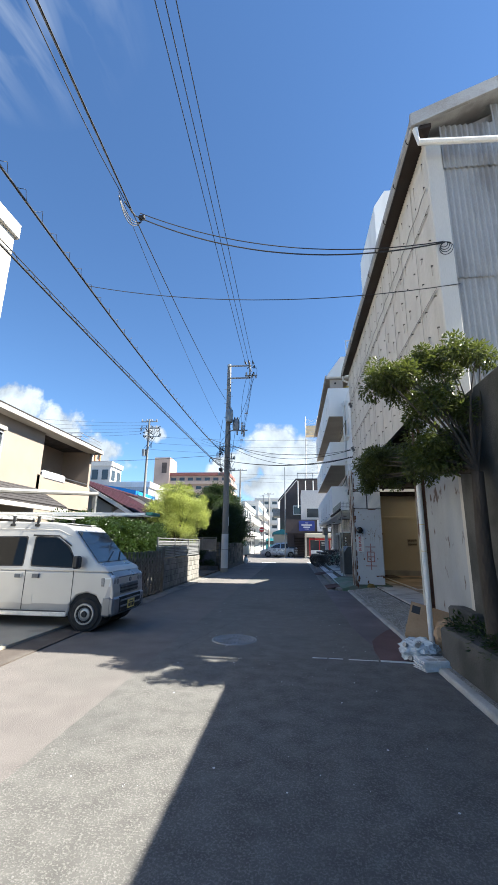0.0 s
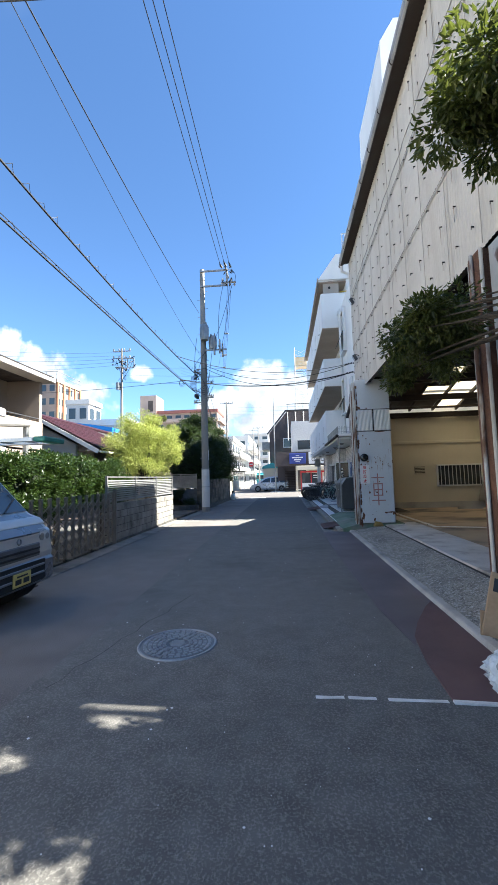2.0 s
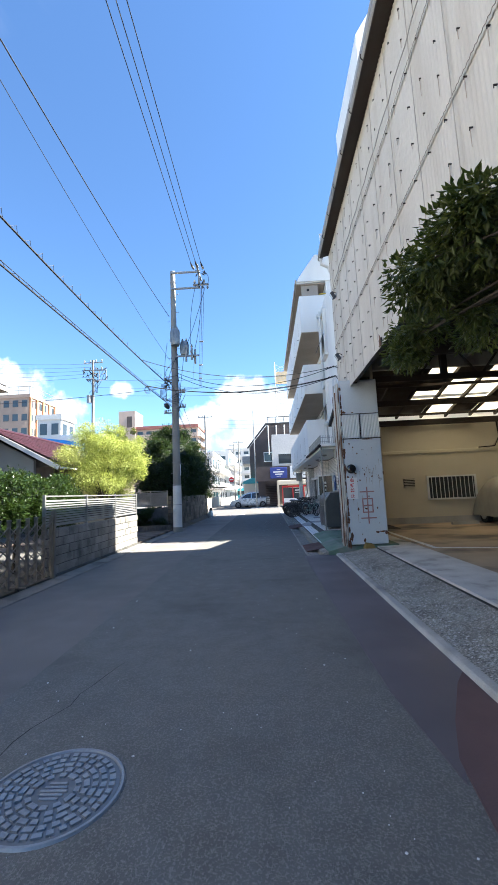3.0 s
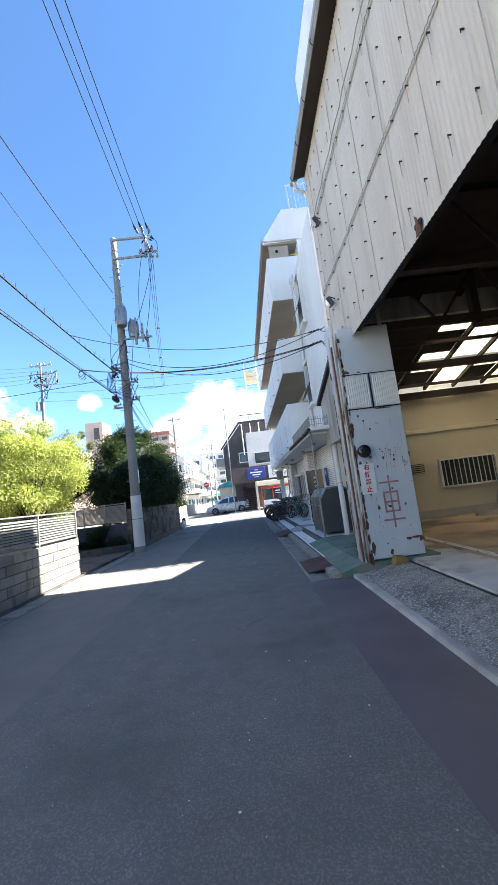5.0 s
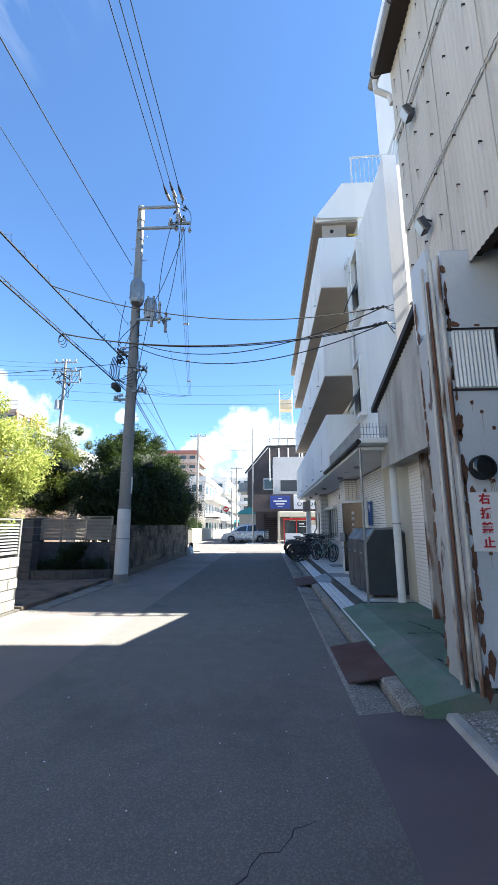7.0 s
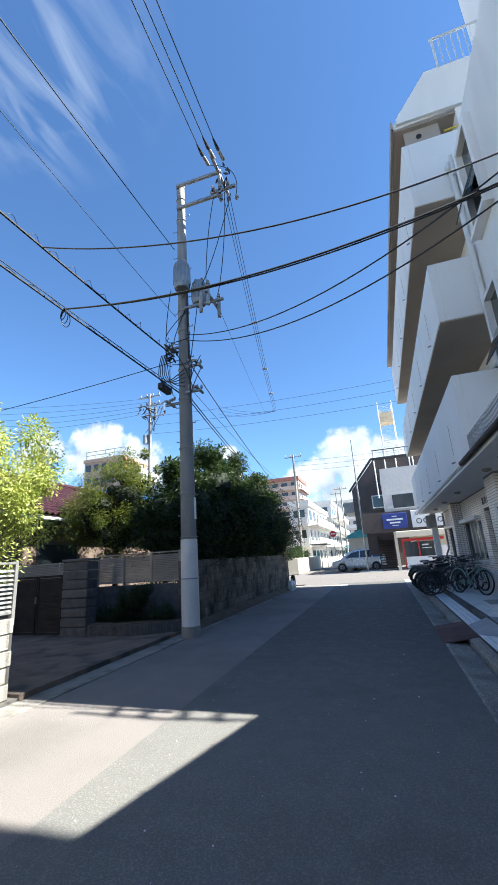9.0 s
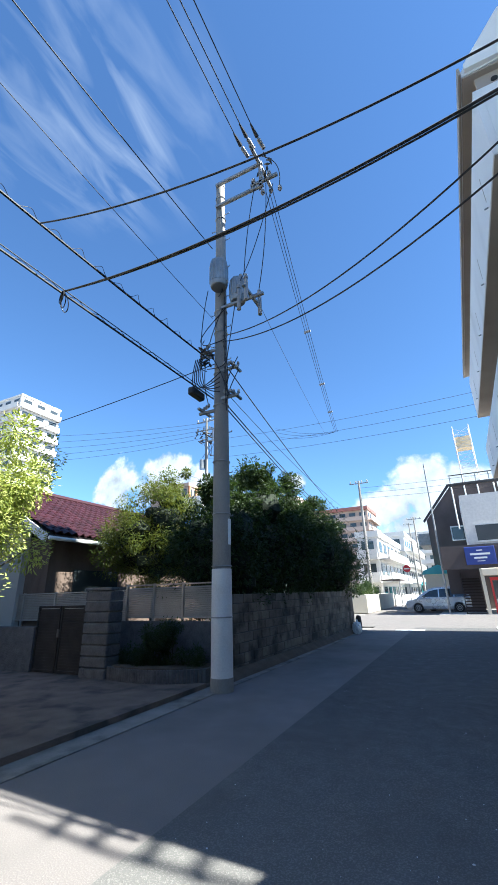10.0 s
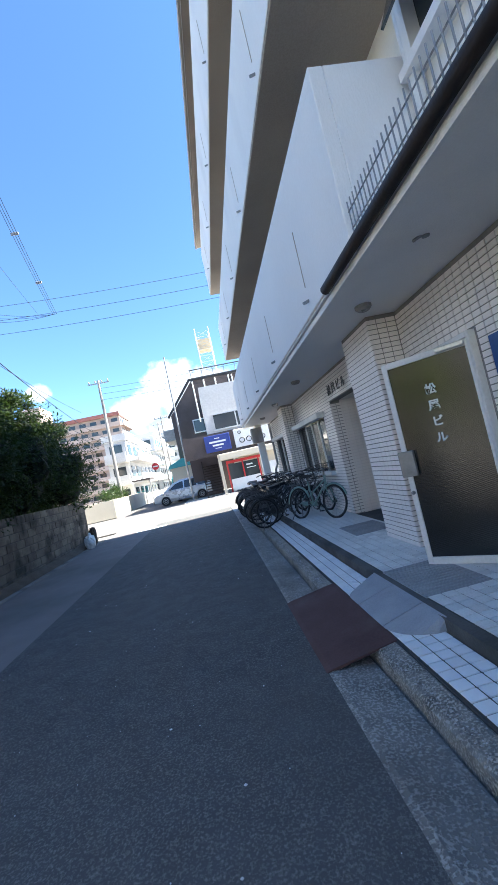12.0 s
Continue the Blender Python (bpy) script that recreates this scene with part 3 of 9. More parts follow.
# cracks in the green floor
cr = Shape()
rng = random.Random(5)
for start, way in (((1.8, 16.9), (0.7, -0.06)), ((2.35, 17.6), (0.05, -0.7)), ((2.1, 15.9), (0.1, -0.5)), ((2.1, 15.7), (0.6, -0.1))):
    p = Vector((start[0], start[1], 0.0))
    for _ in range(9):
        q = p + Vector((way[0] / 5 + rng.uniform(-0.04, 0.04), way[1] / 5 + rng.uniform(-0.04, 0.04), 0))
        za = 0.2 + (p.x - 2.0) * 0.016 if p.x > 2.0 else 0.1 + (p.x - 1.63) * 0.27
        s = (q - p).cross(Vector((0, 0, 1))).normalized() * rng.uniform(0.006, 0.026)
        cr.add([(p.x - s.x, p.y - s.y, za + 0.002), (p.x + s.x, p.y + s.y, za + 0.002), (q.x + s.x, q.y + s.y, za + 0.008), (q.x - s.x, q.y - s.y, za + 0.008)], [(0, 1, 2, 3)])
        p = q
structure("floor_crack", cr, BLACK_HOLE, "dark cracks in the green floor")


LID_IRON = material("lid_iron", (0.17, 0.172, 0.178), (0.13, 0.132, 0.138), 0.55, metal=0.35, size=0.2, bump=0.1)


def manhole():
    t = thing("manhole_cover", "round patterned cast iron manhole cover in the asphalt", "manhole cover", (-1.0, 7.25, 0.005))
    iron = material("cast_iron", (0.28, 0.285, 0.295), (0.22, 0.225, 0.235), 0.5, metal=0.35, size=0.2, grain=60, bump=0.2)
    part("frame", Shape().ring((0, 0, 0.0), (0, 0, 1), 0.36, 0.014, 40, 6), iron, t)
    lid = part("lid", Shape().tube([(0, 0, -0.02), (0, 0, 0.004)], 0.345, 40), LID_IRON, t, "raised pattern of small blocks")
    for k in range(5):
        w = 0.075 - 0.012 * abs(k - 2)
        part("centre_bar", Shape().soft_box(-w, w, -0.066 + k * 0.029, -0.05 + k * 0.029, 0.002, 0.012, 0.002), iron, lid)
    for r, n in ((0.125, 12), (0.17, 16), (0.215, 22), (0.26, 26), (0.305, 34)):
        for i in range(n):
            a, w = 2 * math.pi * i / n + r * 9, 2 * math.pi / n * (0.28 if (i + int(r * 100)) % 3 else 0.42)
            part("raised_block", Shape().prism([(math.cos(a + d) * rr, math.sin(a + d) * rr) for d, rr in ((-w, r - 0.015), (w, r - 0.015), (w, r + 0.015), (-w, r + 0.015))], "z", 0.002, 0.013), iron, lid)


manhole()
# small steel plates bridging the gutter
for y0, y1, x0, x1, tilt in ((15.75, 17.0, 1.14, 1.68, 0.03), (22.4, 23.95, 1.085, 1.64, 0.0)):
    p = Shape().prism([(x0, 0.008), (x0 + 0.04, 0.022), (x1, 0.1), (x1, 0.088), (x0 + 0.03, 0.0)], "y", y0, y1)
    single("gutter_plate", p, BROWN_STEEL, "brown checkered steel plate bridging the gutter", "ramp plate", group="gutter plates")
RUBBER = material("grey_rubber", (0.3, 0.31, 0.325), (0.25, 0.258, 0.27), 0.6, size=0.2, grain=80, bump=0.3)
kr = thing("kerb_ramp", "grey rubber kerb ramp with rounded ends on the tiled step", "ramp", (0, 0, 0))
for i, (ya, yb) in enumerate(((22.3, 22.62), (22.63, 23.15), (23.16, 23.6))):
    n, vs, fs = 8, [], [(4, 3, 2, 1, 0), (40, 41, 42, 43, 44)]
    for k in range(n + 1):
        y = ya + (yb - ya) * k / n
        q = math.sqrt(max(0.0, 1 - max(0.0, (22.62 - y) / 0.33) ** 2)) if y < 22.62 else math.sqrt(max(0.0, 1 - max(0.0, (y - 23.35) / 0.28) ** 2))
        q = max(0.12 if y < 22.62 else 0.3, q)
        vs += [(1.99 - 0.36 * q, y, 0.113), (1.99 - 0.33 * q, y, 0.124), (1.99 - 0.05 * q, y, 0.2), (1.99, y, 0.212), (1.99, y, 0.108)]
        fs += [(5 * k + e, 5 * k + (e + 1) % 5, 5 * k + 5 + (e + 1) % 5, 5 * k + 5 + e) for e in range(5)] if k < n else []
    s = Shape().add(vs, fs)
    part("ramp_section", s, RUBBER, kr)
# fine cracks and a seam in the asphalt
r = random.Random(14)
for start, end in (((-0.1, 13.1), (0.6, 13.8)), ((-1.8, 6.4), (-1.2, 9.0))):
    s = Shape()
    p = Vector((*start, 0))
    n = 16
    for k in range(n):
        q = Vector((*start, 0)).lerp(Vector((*end, 0)), (k + 1) / n) + Vector((r.uniform(-0.03, 0.03), r.uniform(-0.03, 0.03), 0))
        d = (q - p).cross(Vector((0, 0, 1))).normalized() * r.uniform(0.002, 0.005)
        s.add([(p - d)[:2] + (0.0062,), (p + d)[:2] + (0.0062,), (q + d)[:2] + (0.0062,), (q - d)[:2] + (0.0062,)], [(0, 1, 2, 3)])
        p = q
    structure("road_crack", s, BLACK_HOLE, "fine dark crack in the asphalt")


# ---- left: block walls, fences, gate ----
def block_wall(name, label, mat, x, y0, y1, z0, courses, bl=0.4, bh=0.2, thick=0.14, holes=()):
    w = tagged(new(name, box_shape(x - thick + 0.012, x - 0.012, y0 + 0.01, y1 - 0.01, z0 - 0.1, z0 + courses * bh - 0.01).mesh(name, GROUT)), label, "", "", "structure")
    full = Shape().soft_box(-thick, 0, 0.007, bl - 0.007, 0.007, bh - 0.007, 0.009).mesh("block", mat)
    for c in range(courses):
        y = y0
        first = True
        while y < y1 - 0.05:
            ln = bl / 2 if (first and c % 2) else bl
            ln = min(ln, y1 - y)
            first = False
            me = full if abs(ln - bl) < 0.01 else Shape().soft_box(-thick, 0, 0.007, ln - 0.007, 0.007, bh - 0.007, 0.009).mesh("block", mat)
            b = new("block", me)
            b.parent = w
            b.location = (x + random.uniform(-0.007, 0.007), y, z0 + c * bh)
            y += ln
    return w


block_wall("wall_garden", "grey concrete block garden wall", BLOCK, -4.3, 13.2, 19.0, 0.05, 5, 0.46, 0.19)
block_wall("wall_old", "old weathered concrete block wall under overhanging trees", BLOCK_OLD, -4.25, 23.75, 35.2, 0.0, 8, 0.46, 0.2, 0.15)
structure("wall_garden_return", box_shape(-7.2, -4.45, 18.86, 19.0, 0, 1.0), BLOCK, "side of the block garden wall")
structure("wall_old_base", Shape().prism([(-4.3, 0.0), (-4.0, 0.0), (-4.06, 0.06), (-4.2, 0.15), (-4.3, 0.16)], "y", 24.0, 35.1), EARTH, "earth and debris at the wall's foot")


def louvre_fence(label, x0, y0, x1, y1, z0, z1, mat, pitch=0.055, bay=1.95, group=""):
    """A fence of level slats between posts, from (x0, y0) to (x1, y1)."""
    ln = math.hypot(x1 - x0, y1 - y0)
    f = thing("louvre_fence", label, "fence", (x0, y0, z0), math.degrees(math.atan2(y1 - y0, x1 - x0)))
    n = max(1, round(ln / bay))
    post = Shape().soft_box(-0.025, 0.025, -0.03, 0.03, -0.12, z1 - z0 + 0.01, 0.004).mesh("post", mat)
    for i in range(n + 1):
        p = new("post", post)
        p.parent, p.location = f, (ln * i / n, 0, 0)
    rail = Shape().soft_box(0.0, ln, -0.02, 0.02, -0.015, 0.015, 0.003).mesh("rail", mat)
    for z in (0.03, z1 - z0 - 0.02):
        r = new("rail", rail)
        r.parent, r.location = f, (0, 0, z)
    slat = Shape().prism([(-0.016, -0.018), (0.016, 0.016), (0.02, 0.012), (-0.012, -0.022)], "x", 0.0, ln).mesh("slat", mat)
    k = int((z1 - z0 - 0.08) / pitch)
    for i in range(k):
        s = new("slat", slat)
        s.parent, s.location = f, (0, 0, 0.06 + i * pitch)
    return f


louvre_fence("dark grey aluminium louvre fence on top of the block wall", -4.36, 13.15, -4.36, 19.0, 1.03, 1.7, GREY_FENCE)
louvre_fence("dark grey louvre fence panel behind the van", -5.2, 8.6, -5.2, 9.7, 0.9, 1.55, GREY_FENCE)


def folding_gate():
    g = thing("folding_gate", "brown accordion driveway gate of aluminium lattice, drawn out", "gate", (-4.12, 9.75, 0.06))
    mat = material("gate_bronze", (0.2, 0.18, 0.16), (0.14, 0.125, 0.11), 0.45, metal=0.5, size=0.2, bump=0.03)
    up = Shape().soft_box(-0.03, 0.03, -0.02, 0.02, 0.07, 1.2, 0.004).mesh("upright", mat)
    cap = Shape().soft_box(-0.035, 0.035, -0.026, 0.026, 1.2, 1.23, 0.004).mesh("cap", mat)
    n, step = 13, 0.27
    for i in range(n):
        u = new("upright", up)
        u.parent, u.location = g, (0, i * step, 0)
        c = new("cap", cap)
        c.parent = u
    bar = Shape().tube([(0.012, 0, 0), (0.012, step * 2, 0.34)], 0.011, 5).mesh("lattice_bar", mat)
    bar2 = Shape().tube([(-0.012, 0, 0.34), (-0.012, step * 2, 0)], 0.011, 5).mesh("lattice_bar", mat)
    for i in range(n - 2):
        for z in (0.12, 0.46, 0.78):
            for me in (bar, bar2):
                b = new("lattice_bar", me)
                b.parent, b.location = g, (0, i * step, z)
    for i in (0, 4, 8):
        w = part("caster", Shape().tube([(-0.02, i * step, 0.035), (0.02, i * step, 0.035)], 0.035, 12), TYRE, g)
        part("caster_arm", Shape().soft_box(-0.16, 0.16, i * step - 0.012, i * step + 0.012, 0.05, 0.08, 0.004), mat, g)
    part("latch_post", Shape().soft_box(-0.04, 0.04, 3.3, 3.37, 0, 1.32, 0.005), mat, g)


folding_gate()


def entrance_left():
    """Gate post, black slatted gate, planter and beige fence of the driveway."""
    rough = material("split_stone", (0.1, 0.1, 0.102), (0.06, 0.06, 0.063), 0.9, size=0.15, grain=30, grain_mix=0.4, bump=0.9, vary=0.12)
    post = thing("gate_post", "square gate post of rough dark grey blocks", "gate post", (-6.75, 23.2, 0.06))
    for i in range(8):
        part("block", Shape().soft_box(-0.36, 0.36, -0.2, 0.2, i * 0.21, i * 0.21 + 0.2, 0.02), rough, post)
    part("coping", Shape().soft_box(-0.38, 0.38, -0.22, 0.22, 1.68, 1.74, 0.01), rough, post)
    g = thing("slatted_gate", "closed black aluminium slatted double gate", "gate", (-8.72, 23.15, 0.1))
    for lo in (0.0, 0.76):
        leaf = part("leaf_frame", Shape().soft_box(lo, lo + 0.05, -0.02, 0.02, 0, 1.35, 0.004).soft_box(lo + 0.69, lo + 0.74, -0.02, 0.02, 0, 1.35, 0.004).soft_box(lo + 0.05, lo + 0.69, -0.02, 0.02, 0, 0.05, 0.004).soft_box(lo + 0.05, lo + 0.69, -0.02, 0.02, 1.3, 1.35, 0.004), GATE_BLACK, g)
        sl = Shape().prism([(-0.014, -0.032), (0.01, 0.032), (0.016, 0.03), (-0.008, -0.034)], "x", lo + 0.05, lo + 0.69).mesh("slat", GATE_BLACK)
        for i in range(21):
            s = new("slat", sl)
            s.parent, s.location = leaf, (0, 0, 0.09 + i * 0.058)
    part("handle", Shape().soft_box(0.72, 0.78, -0.05, -0.02, 0.7, 0.86, 0.006), DULL_STEEL, g)
    p = thing("planter_bed", "low curved planter of dark ribbed blocks with shrubs", "planter", (-5.6, 23.6, 0.06))
    n = 46
    out = [(-1.3 + 2.6 * i / n, -0.66 + 0.5 * abs(2 * i / n - 1) ** 2.4) for i in range(n + 1)]
    part("bed", Shape().prism(out + [(1.3, 0.35), (-1.3, 0.35)], "z", 0.0, 0.24), CONCRETE_DARK, p)
    for i in range(n):
        a, b = Vector((*out[i], 0)), Vector((*out[i + 1], 0))
        m = Matrix.Translation(a.lerp(b, 0.5)) @ Matrix.Rotation(math.atan2(b.y - a.y, b.x - a.x), 4, "Z")
        part("brick", Shape().soft_box(-0.025, 0.025, -0.03, 0.02, 0.0, 0.25, 0.006, m), rough, p)
    part("soil", Shape().prism([(x * 0.94, y + 0.06) for x, y in out] + [(1.22, 0.33), (-1.22, 0.33)], "z", 0.2, 0.26), EARTH, p)
    s = Shape().box(-7.0, -4.3, 24.0, 24.14, 0.0, 1.08)
    structure("wall_planter", s, rough, "dark ribbed block wall behind the planter")
    structure("wall_gate_left", box_shape(-13.5, -8.74, 23.1, 23.3, 0.0, 1.0), rough, "dark block wall beside the gate")
    louvre_fence("beige aluminium louvre fence on the planter wall", -6.9, 24.06, -4.5, 24.06, 1.12, 1.86, BEIGE_FENCE, 0.042, 0.8)
    louvre_fence("beige aluminium louvre fence behind the gate", -12.0, 24.2, -7.0, 24.2, 1.05, 1.76, BEIGE_FENCE, 0.042, 1.2)


entrance_left()

# ---- the shed on the right ----
LAP = material("lap_shadow_rust", (0.16, 0.13, 0.11), (0.28, 0.25, 0.22), 0.9, size=0.15, bump=0.0)
SEAM = material("seam_dirt", (0.36, 0.32, 0.27), (0.48, 0.45, 0.4), 0.9, size=0.4, bump=0.0)
def shed():
    t = thing("warehouse", "old beige corrugated warehouse with an open parking hall", "warehouse", (0, 0, 0))
    sx, y0, y1, eave = 2.42, 6.1, 16.5, 8.55
    # long street wall, sheet by sheet, in three overlapping courses
    for row, (z0, z1) in enumerate(((4.12, 5.7), (5.65, 7.25), (7.2, 8.55))):
        y = y0
        k = 0
        while y < y1 - 0.05:
            ln = min(0.91, y1 - y)
            lo = z0 if row else (4.12 if y < 14.7 else 4.25)
            part("cladding_sheet", Shape().wave((sx - row * 0.012 - (k % 2) * 0.004, y + ln, lo), (0, -1, 0), (0, 0, 1), ln + 0.02, z1 - lo, 0.076, 0.006, 4), CLADDING, t, smooth=True)
            y += ln
            k += 1
    part("wall_core", box_shape(sx + 0.03, sx + 0.13, y0 + 0.02, y1, 4.2, eave), DARK_STEEL, t)
    # hook bolts in rows with short rust tails
    bolt = Shape().tube([(0.02, 0, 0), (-0.008, 0, 0.0), (-0.016, 0, 0.002)], [0.0095, 0.0095, 0.004], 6).tube([(-0.01, 0, 0.008), (-0.012, 0, -0.032)], 0.0045, 5).mesh("hook_bolt", DARK_STEEL)
    r = random.Random(3)
    y = y0 + 0.22
    while y < y1:
        for z in (4.5, 5.05, 5.6, 6.15, 6.65, 7.2, 7.75, 8.25):
            o = new("hook_bolt", bolt)
            o.parent, o.location = t, (sx - 0.03, y + r.uniform(-0.03, 0.03), z + r.uniform(-0.03, 0.03))
            if r.random() < 0.6:
                h = r.uniform(0.05, 0.28)
                yy, zz = o.location.y, o.location.z
                part("rust_run", Shape().prism([(yy - 0.007, zz - 0.02), (yy + 0.007, zz - 0.02), (yy + 0.001, zz - h), (yy - 0.002, zz - h)], "x", sx - 0.04, sx - 0.034), STAIN, t)
        y += 0.455
    # seams: thin vertical cover strips
    y = y0 + 0.91
    while y < y1:
        part("seam_strip", Shape().box(sx - 0.042, sx - 0.034, y - 0.004, y + 0.004, 4.14, 8.5), SEAM, t)
        y += 0.91
    # dark zig-zag tube: the lap's shadow and rust in one colour
    for zl in (5.66, 7.21):
        pts = []
        for k in range(int((y1 - y0) / 0.038)):
            pts.append((sx - 0.036 - 0.012 * (zl > 7), y0 + k * 0.038, zl + (0.01 if k % 2 else -0.01) + 0.006 * noise.noise(Vector((k * 0.3, zl, 0)))))
        part("lap_edge", Shape().tube(pts, 0.0045, 4), LAP, t)
    # zig-zag edge and a sagging cable along it
    part("wall_cable", Shape().tube([(sx - 0.07, y0 + (y1 - y0) * i / 40, 7.25 + 0.3 * (1 - i / 40) + 0.03 * math.sin(i * 2.1)) for i in range(41)], 0.008, 5), GUTTER_METAL, t)
    # corner column and gable end
    part("corner_column", Shape().soft_box(sx - 0.04, sx + 0.24, y0 - 0.06, y0 + 0.1, 0.2, 8.6, 0.02), CLADDING, t)
    slope = 0.44
    for row, (za, zb) in enumerate(((3.4, 5.8), (5.75, 7.95))):
        x = sx + 0.24
        while x < 13.6:
            part("gable_sheet", Shape().wave((x, y0 - 0.02 * row, za), (1, 0, 0), (0, 0, 1), 0.92, zb - za, 0.091, 0.016, 6), CORRUGATED, t, smooth=True)
            x += 0.91
    x = sx + 0.24
    while x < 13.6:
        top = 8.62 + slope * (min(x, 16.2 - x) - 2.2)
        part("gable_sheet", Shape().wave((x, y0 - 0.045, 7.9), (1, 0, 0), (0, 0, 1), 0.92, max(0.3, top - 7.9), 0.091, 0.016, 6), CORRUGATED, t, smooth=True)
        x += 0.91
    part("gable_wall", Shape().prism([(sx + 0.1, 0.0), (13.7, 0.0), (13.7, 8.6), (8.1, 11.15), (sx + 0.1, 8.6)], "y", y0 + 0.05, y0 + 0.2), CORRUGATED, t)
    # roof with its verge, gutter and brackets
    part("roof", Shape().prism([(2.1, 8.64), (8.1, 11.28), (14.1, 8.64), (14.1, 8.74), (8.1, 11.4), (2.1, 8.76)], "y", y0 - 0.3, y1 + 0.1), CORRUGATED, t)
    part("verge_board", Shape().prism([(2.08, 8.52), (8.1, 11.17), (8.1, 11.42), (2.08, 8.78)], "y", y0 - 0.36, y0 - 0.3), GUTTER_METAL, t)
    part("soffit", Shape().prism([(2.13, 8.5), (2.44, 8.56), (2.44, 8.64), (2.13, 8.58)], "y", y0 - 0.28, y1), DARK_STEEL, t)
    prof = [(2.17 + 0.075 * math.cos(a), 8.6 + 0.075 * math.sin(a)) for a in [math.pi + math.pi * i / 8 for i in range(9)]]
    part("gutter", Shape().prism(prof + [(2.17 + (p[0] - 2.17) * 0.85, 8.6 + (p[1] - 8.6) * 0.85) for p in reversed(prof)], "y", y0 - 0.32, y1 + 0.25), GUTTER_METAL, t, "grey half-round gutter")
    for i in range(12):
        y = y0 + i * 0.95
        part("gutter_bracket", Shape().ring((2.17, y, 8.6), (0, 1, 0), 0.083, 0.008, 14, 5), DARK_STEEL, t)
    part("gutter_outlet", Shape().tube([(2.17, y1 + 0.1, 8.55), (2.17, y1 + 0.1, 8.35), (2.38, y1 + 0.12, 8.25), (2.42, y1 + 0.12, 8.1)], 0.045, 8), WHITE_METAL, t)
    part("gable_pipe", Shape().tube([(2.17, y0 - 0.28, 8.52), (2.2, y0 - 0.3, 8.22), (4.4, y0 - 0.3, 8.1), (4.5, y0 - 0.25, 7.8), (4.5, y0 - 0.2, 3.5)], 0.05, 8), WHITE_METAL, t, "white drainpipe across the gable")
    part("rainwater_head", Shape().soft_box(4.35, 4.65, y0 - 0.4, y0 - 0.14, 7.75, 8.15, 0.03), WHITE_METAL, t)
    # far closing wall above the pillar, back and far side walls
    part("end_wall", Shape().prism([(sx + 0.05, 4.9), (13.7, 4.9), (13.7, 8.6), (8.1, 11.2), (sx + 0.05, 8.6)], "y", y1 - 0.12, y1), CORRUGATED, t)
    part("back_wall", box_shape(13.7, 13.85, y0, 20.6, 0, 8.2), CREAM_WALL, t)
    # lower street wall near the start: painted steel leaf, post and render
    part("painted_leaf", Shape().soft_box(2.44, 2.52, 6.12, 7.93, 0.15, 4.1, 0.01), LEAF_STEEL, t, "pale blue-white painted steel door leaf with rust spots")
    part("rust_column", Shape().soft_box(2.36, 2.56, 7.98, 8.27, 0.1, 4.12, 0.015), RUST, t, "rust-eaten steel column")
    for y, xx in ((8.31, 2.4), (8.12, 2.33), (7.96, 2.37)):
        part("white_pipe", Shape().tube([(xx, y, 0.15), (xx, y, 4.1)], 0.022, 8), RUSTY_PIPE, t)
    # only its end shows; the unseen rest is added to shade the lane
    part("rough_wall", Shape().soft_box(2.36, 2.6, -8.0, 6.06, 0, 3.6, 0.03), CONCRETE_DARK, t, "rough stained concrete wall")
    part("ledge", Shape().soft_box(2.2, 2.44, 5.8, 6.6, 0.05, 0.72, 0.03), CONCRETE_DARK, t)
    # opening: pillar of sheet steel with a corrugated band
    py = 15.0
    pil = part("pillar", Shape().soft_box(2.14, 3.06, py, py + 0.2, 0.24, 4.28, 0.012), RUST_WHITE, t, "blue-white steel pillar with rust streaks")
    for x0, x1 in ((2.14, 2.565), (2.61, 3.05)):
        part("corrugated_panel", Shape().wave((x0, py - 0.02, 2.82), (1, 0, 0), (0, 0, 1), x1 - x0, 0.56, 0.037, 0.008, 6), WHITE_METAL, pil, smooth=True)
    part("panel_frame", Shape().box(2.12, 3.07, py - 0.014, py - 0.002, 3.405, 3.42).box(2.12, 3.07, py - 0.014, py - 0.002, 2.785, 2.805).box(2.575, 2.6, py - 0.014, py - 0.002, 2.8, 3.41), DARK_STEEL, pil, "rusted frame round the corrugated panels")
    rr = random.Random(11)

    def flake(x, z, w, h, n=22):
        return [(x + w * math.cos(q) * (0.75 + 0.5 * noise.noise(Vector((x * 9 + math.cos(q) * 1.6, z * 9 + math.sin(q) * 1.6, w * 50)))) , z + h * math.sin(q) * (0.75 + 0.5 * noise.noise(Vector((z * 7 + math.sin(q) * 1.6, x * 7 + math.cos(q) * 1.6, h * 50))))) for q in [k * 2 * math.pi / n for k in range(n)]]
    spots = [(rr.gauss(2.62, 0.17), rr.gauss(1.95, 0.16)) for _ in range(34)] + [(rr.uniform(2.2, 3.05), rr.uniform(0.3, 2.7)) for _ in range(26)]
    for x, z in spots:
        x = min(3.06, max(2.18, x))
        a = rr.choice((0.005, 0.007, 0.009, 0.014, 0.022))
        part("rust_spot", Shape().prism(flake(x, z, a, a * rr.uniform(1.0, 1.6), 12), "y", py - 0.0035, py + 0.001), RUST, pil)
        if rr.random() < 0.6:
            h = rr.uniform(0.05, 0.22)
            part("rust_run", Shape().prism([(x - 0.004, z), (x + 0.004, z), (x + 0.001, z - h), (x - 0.001, z - h)], "y", py - 0.002, py + 0.001), STAIN, pil)
    z = 0.26
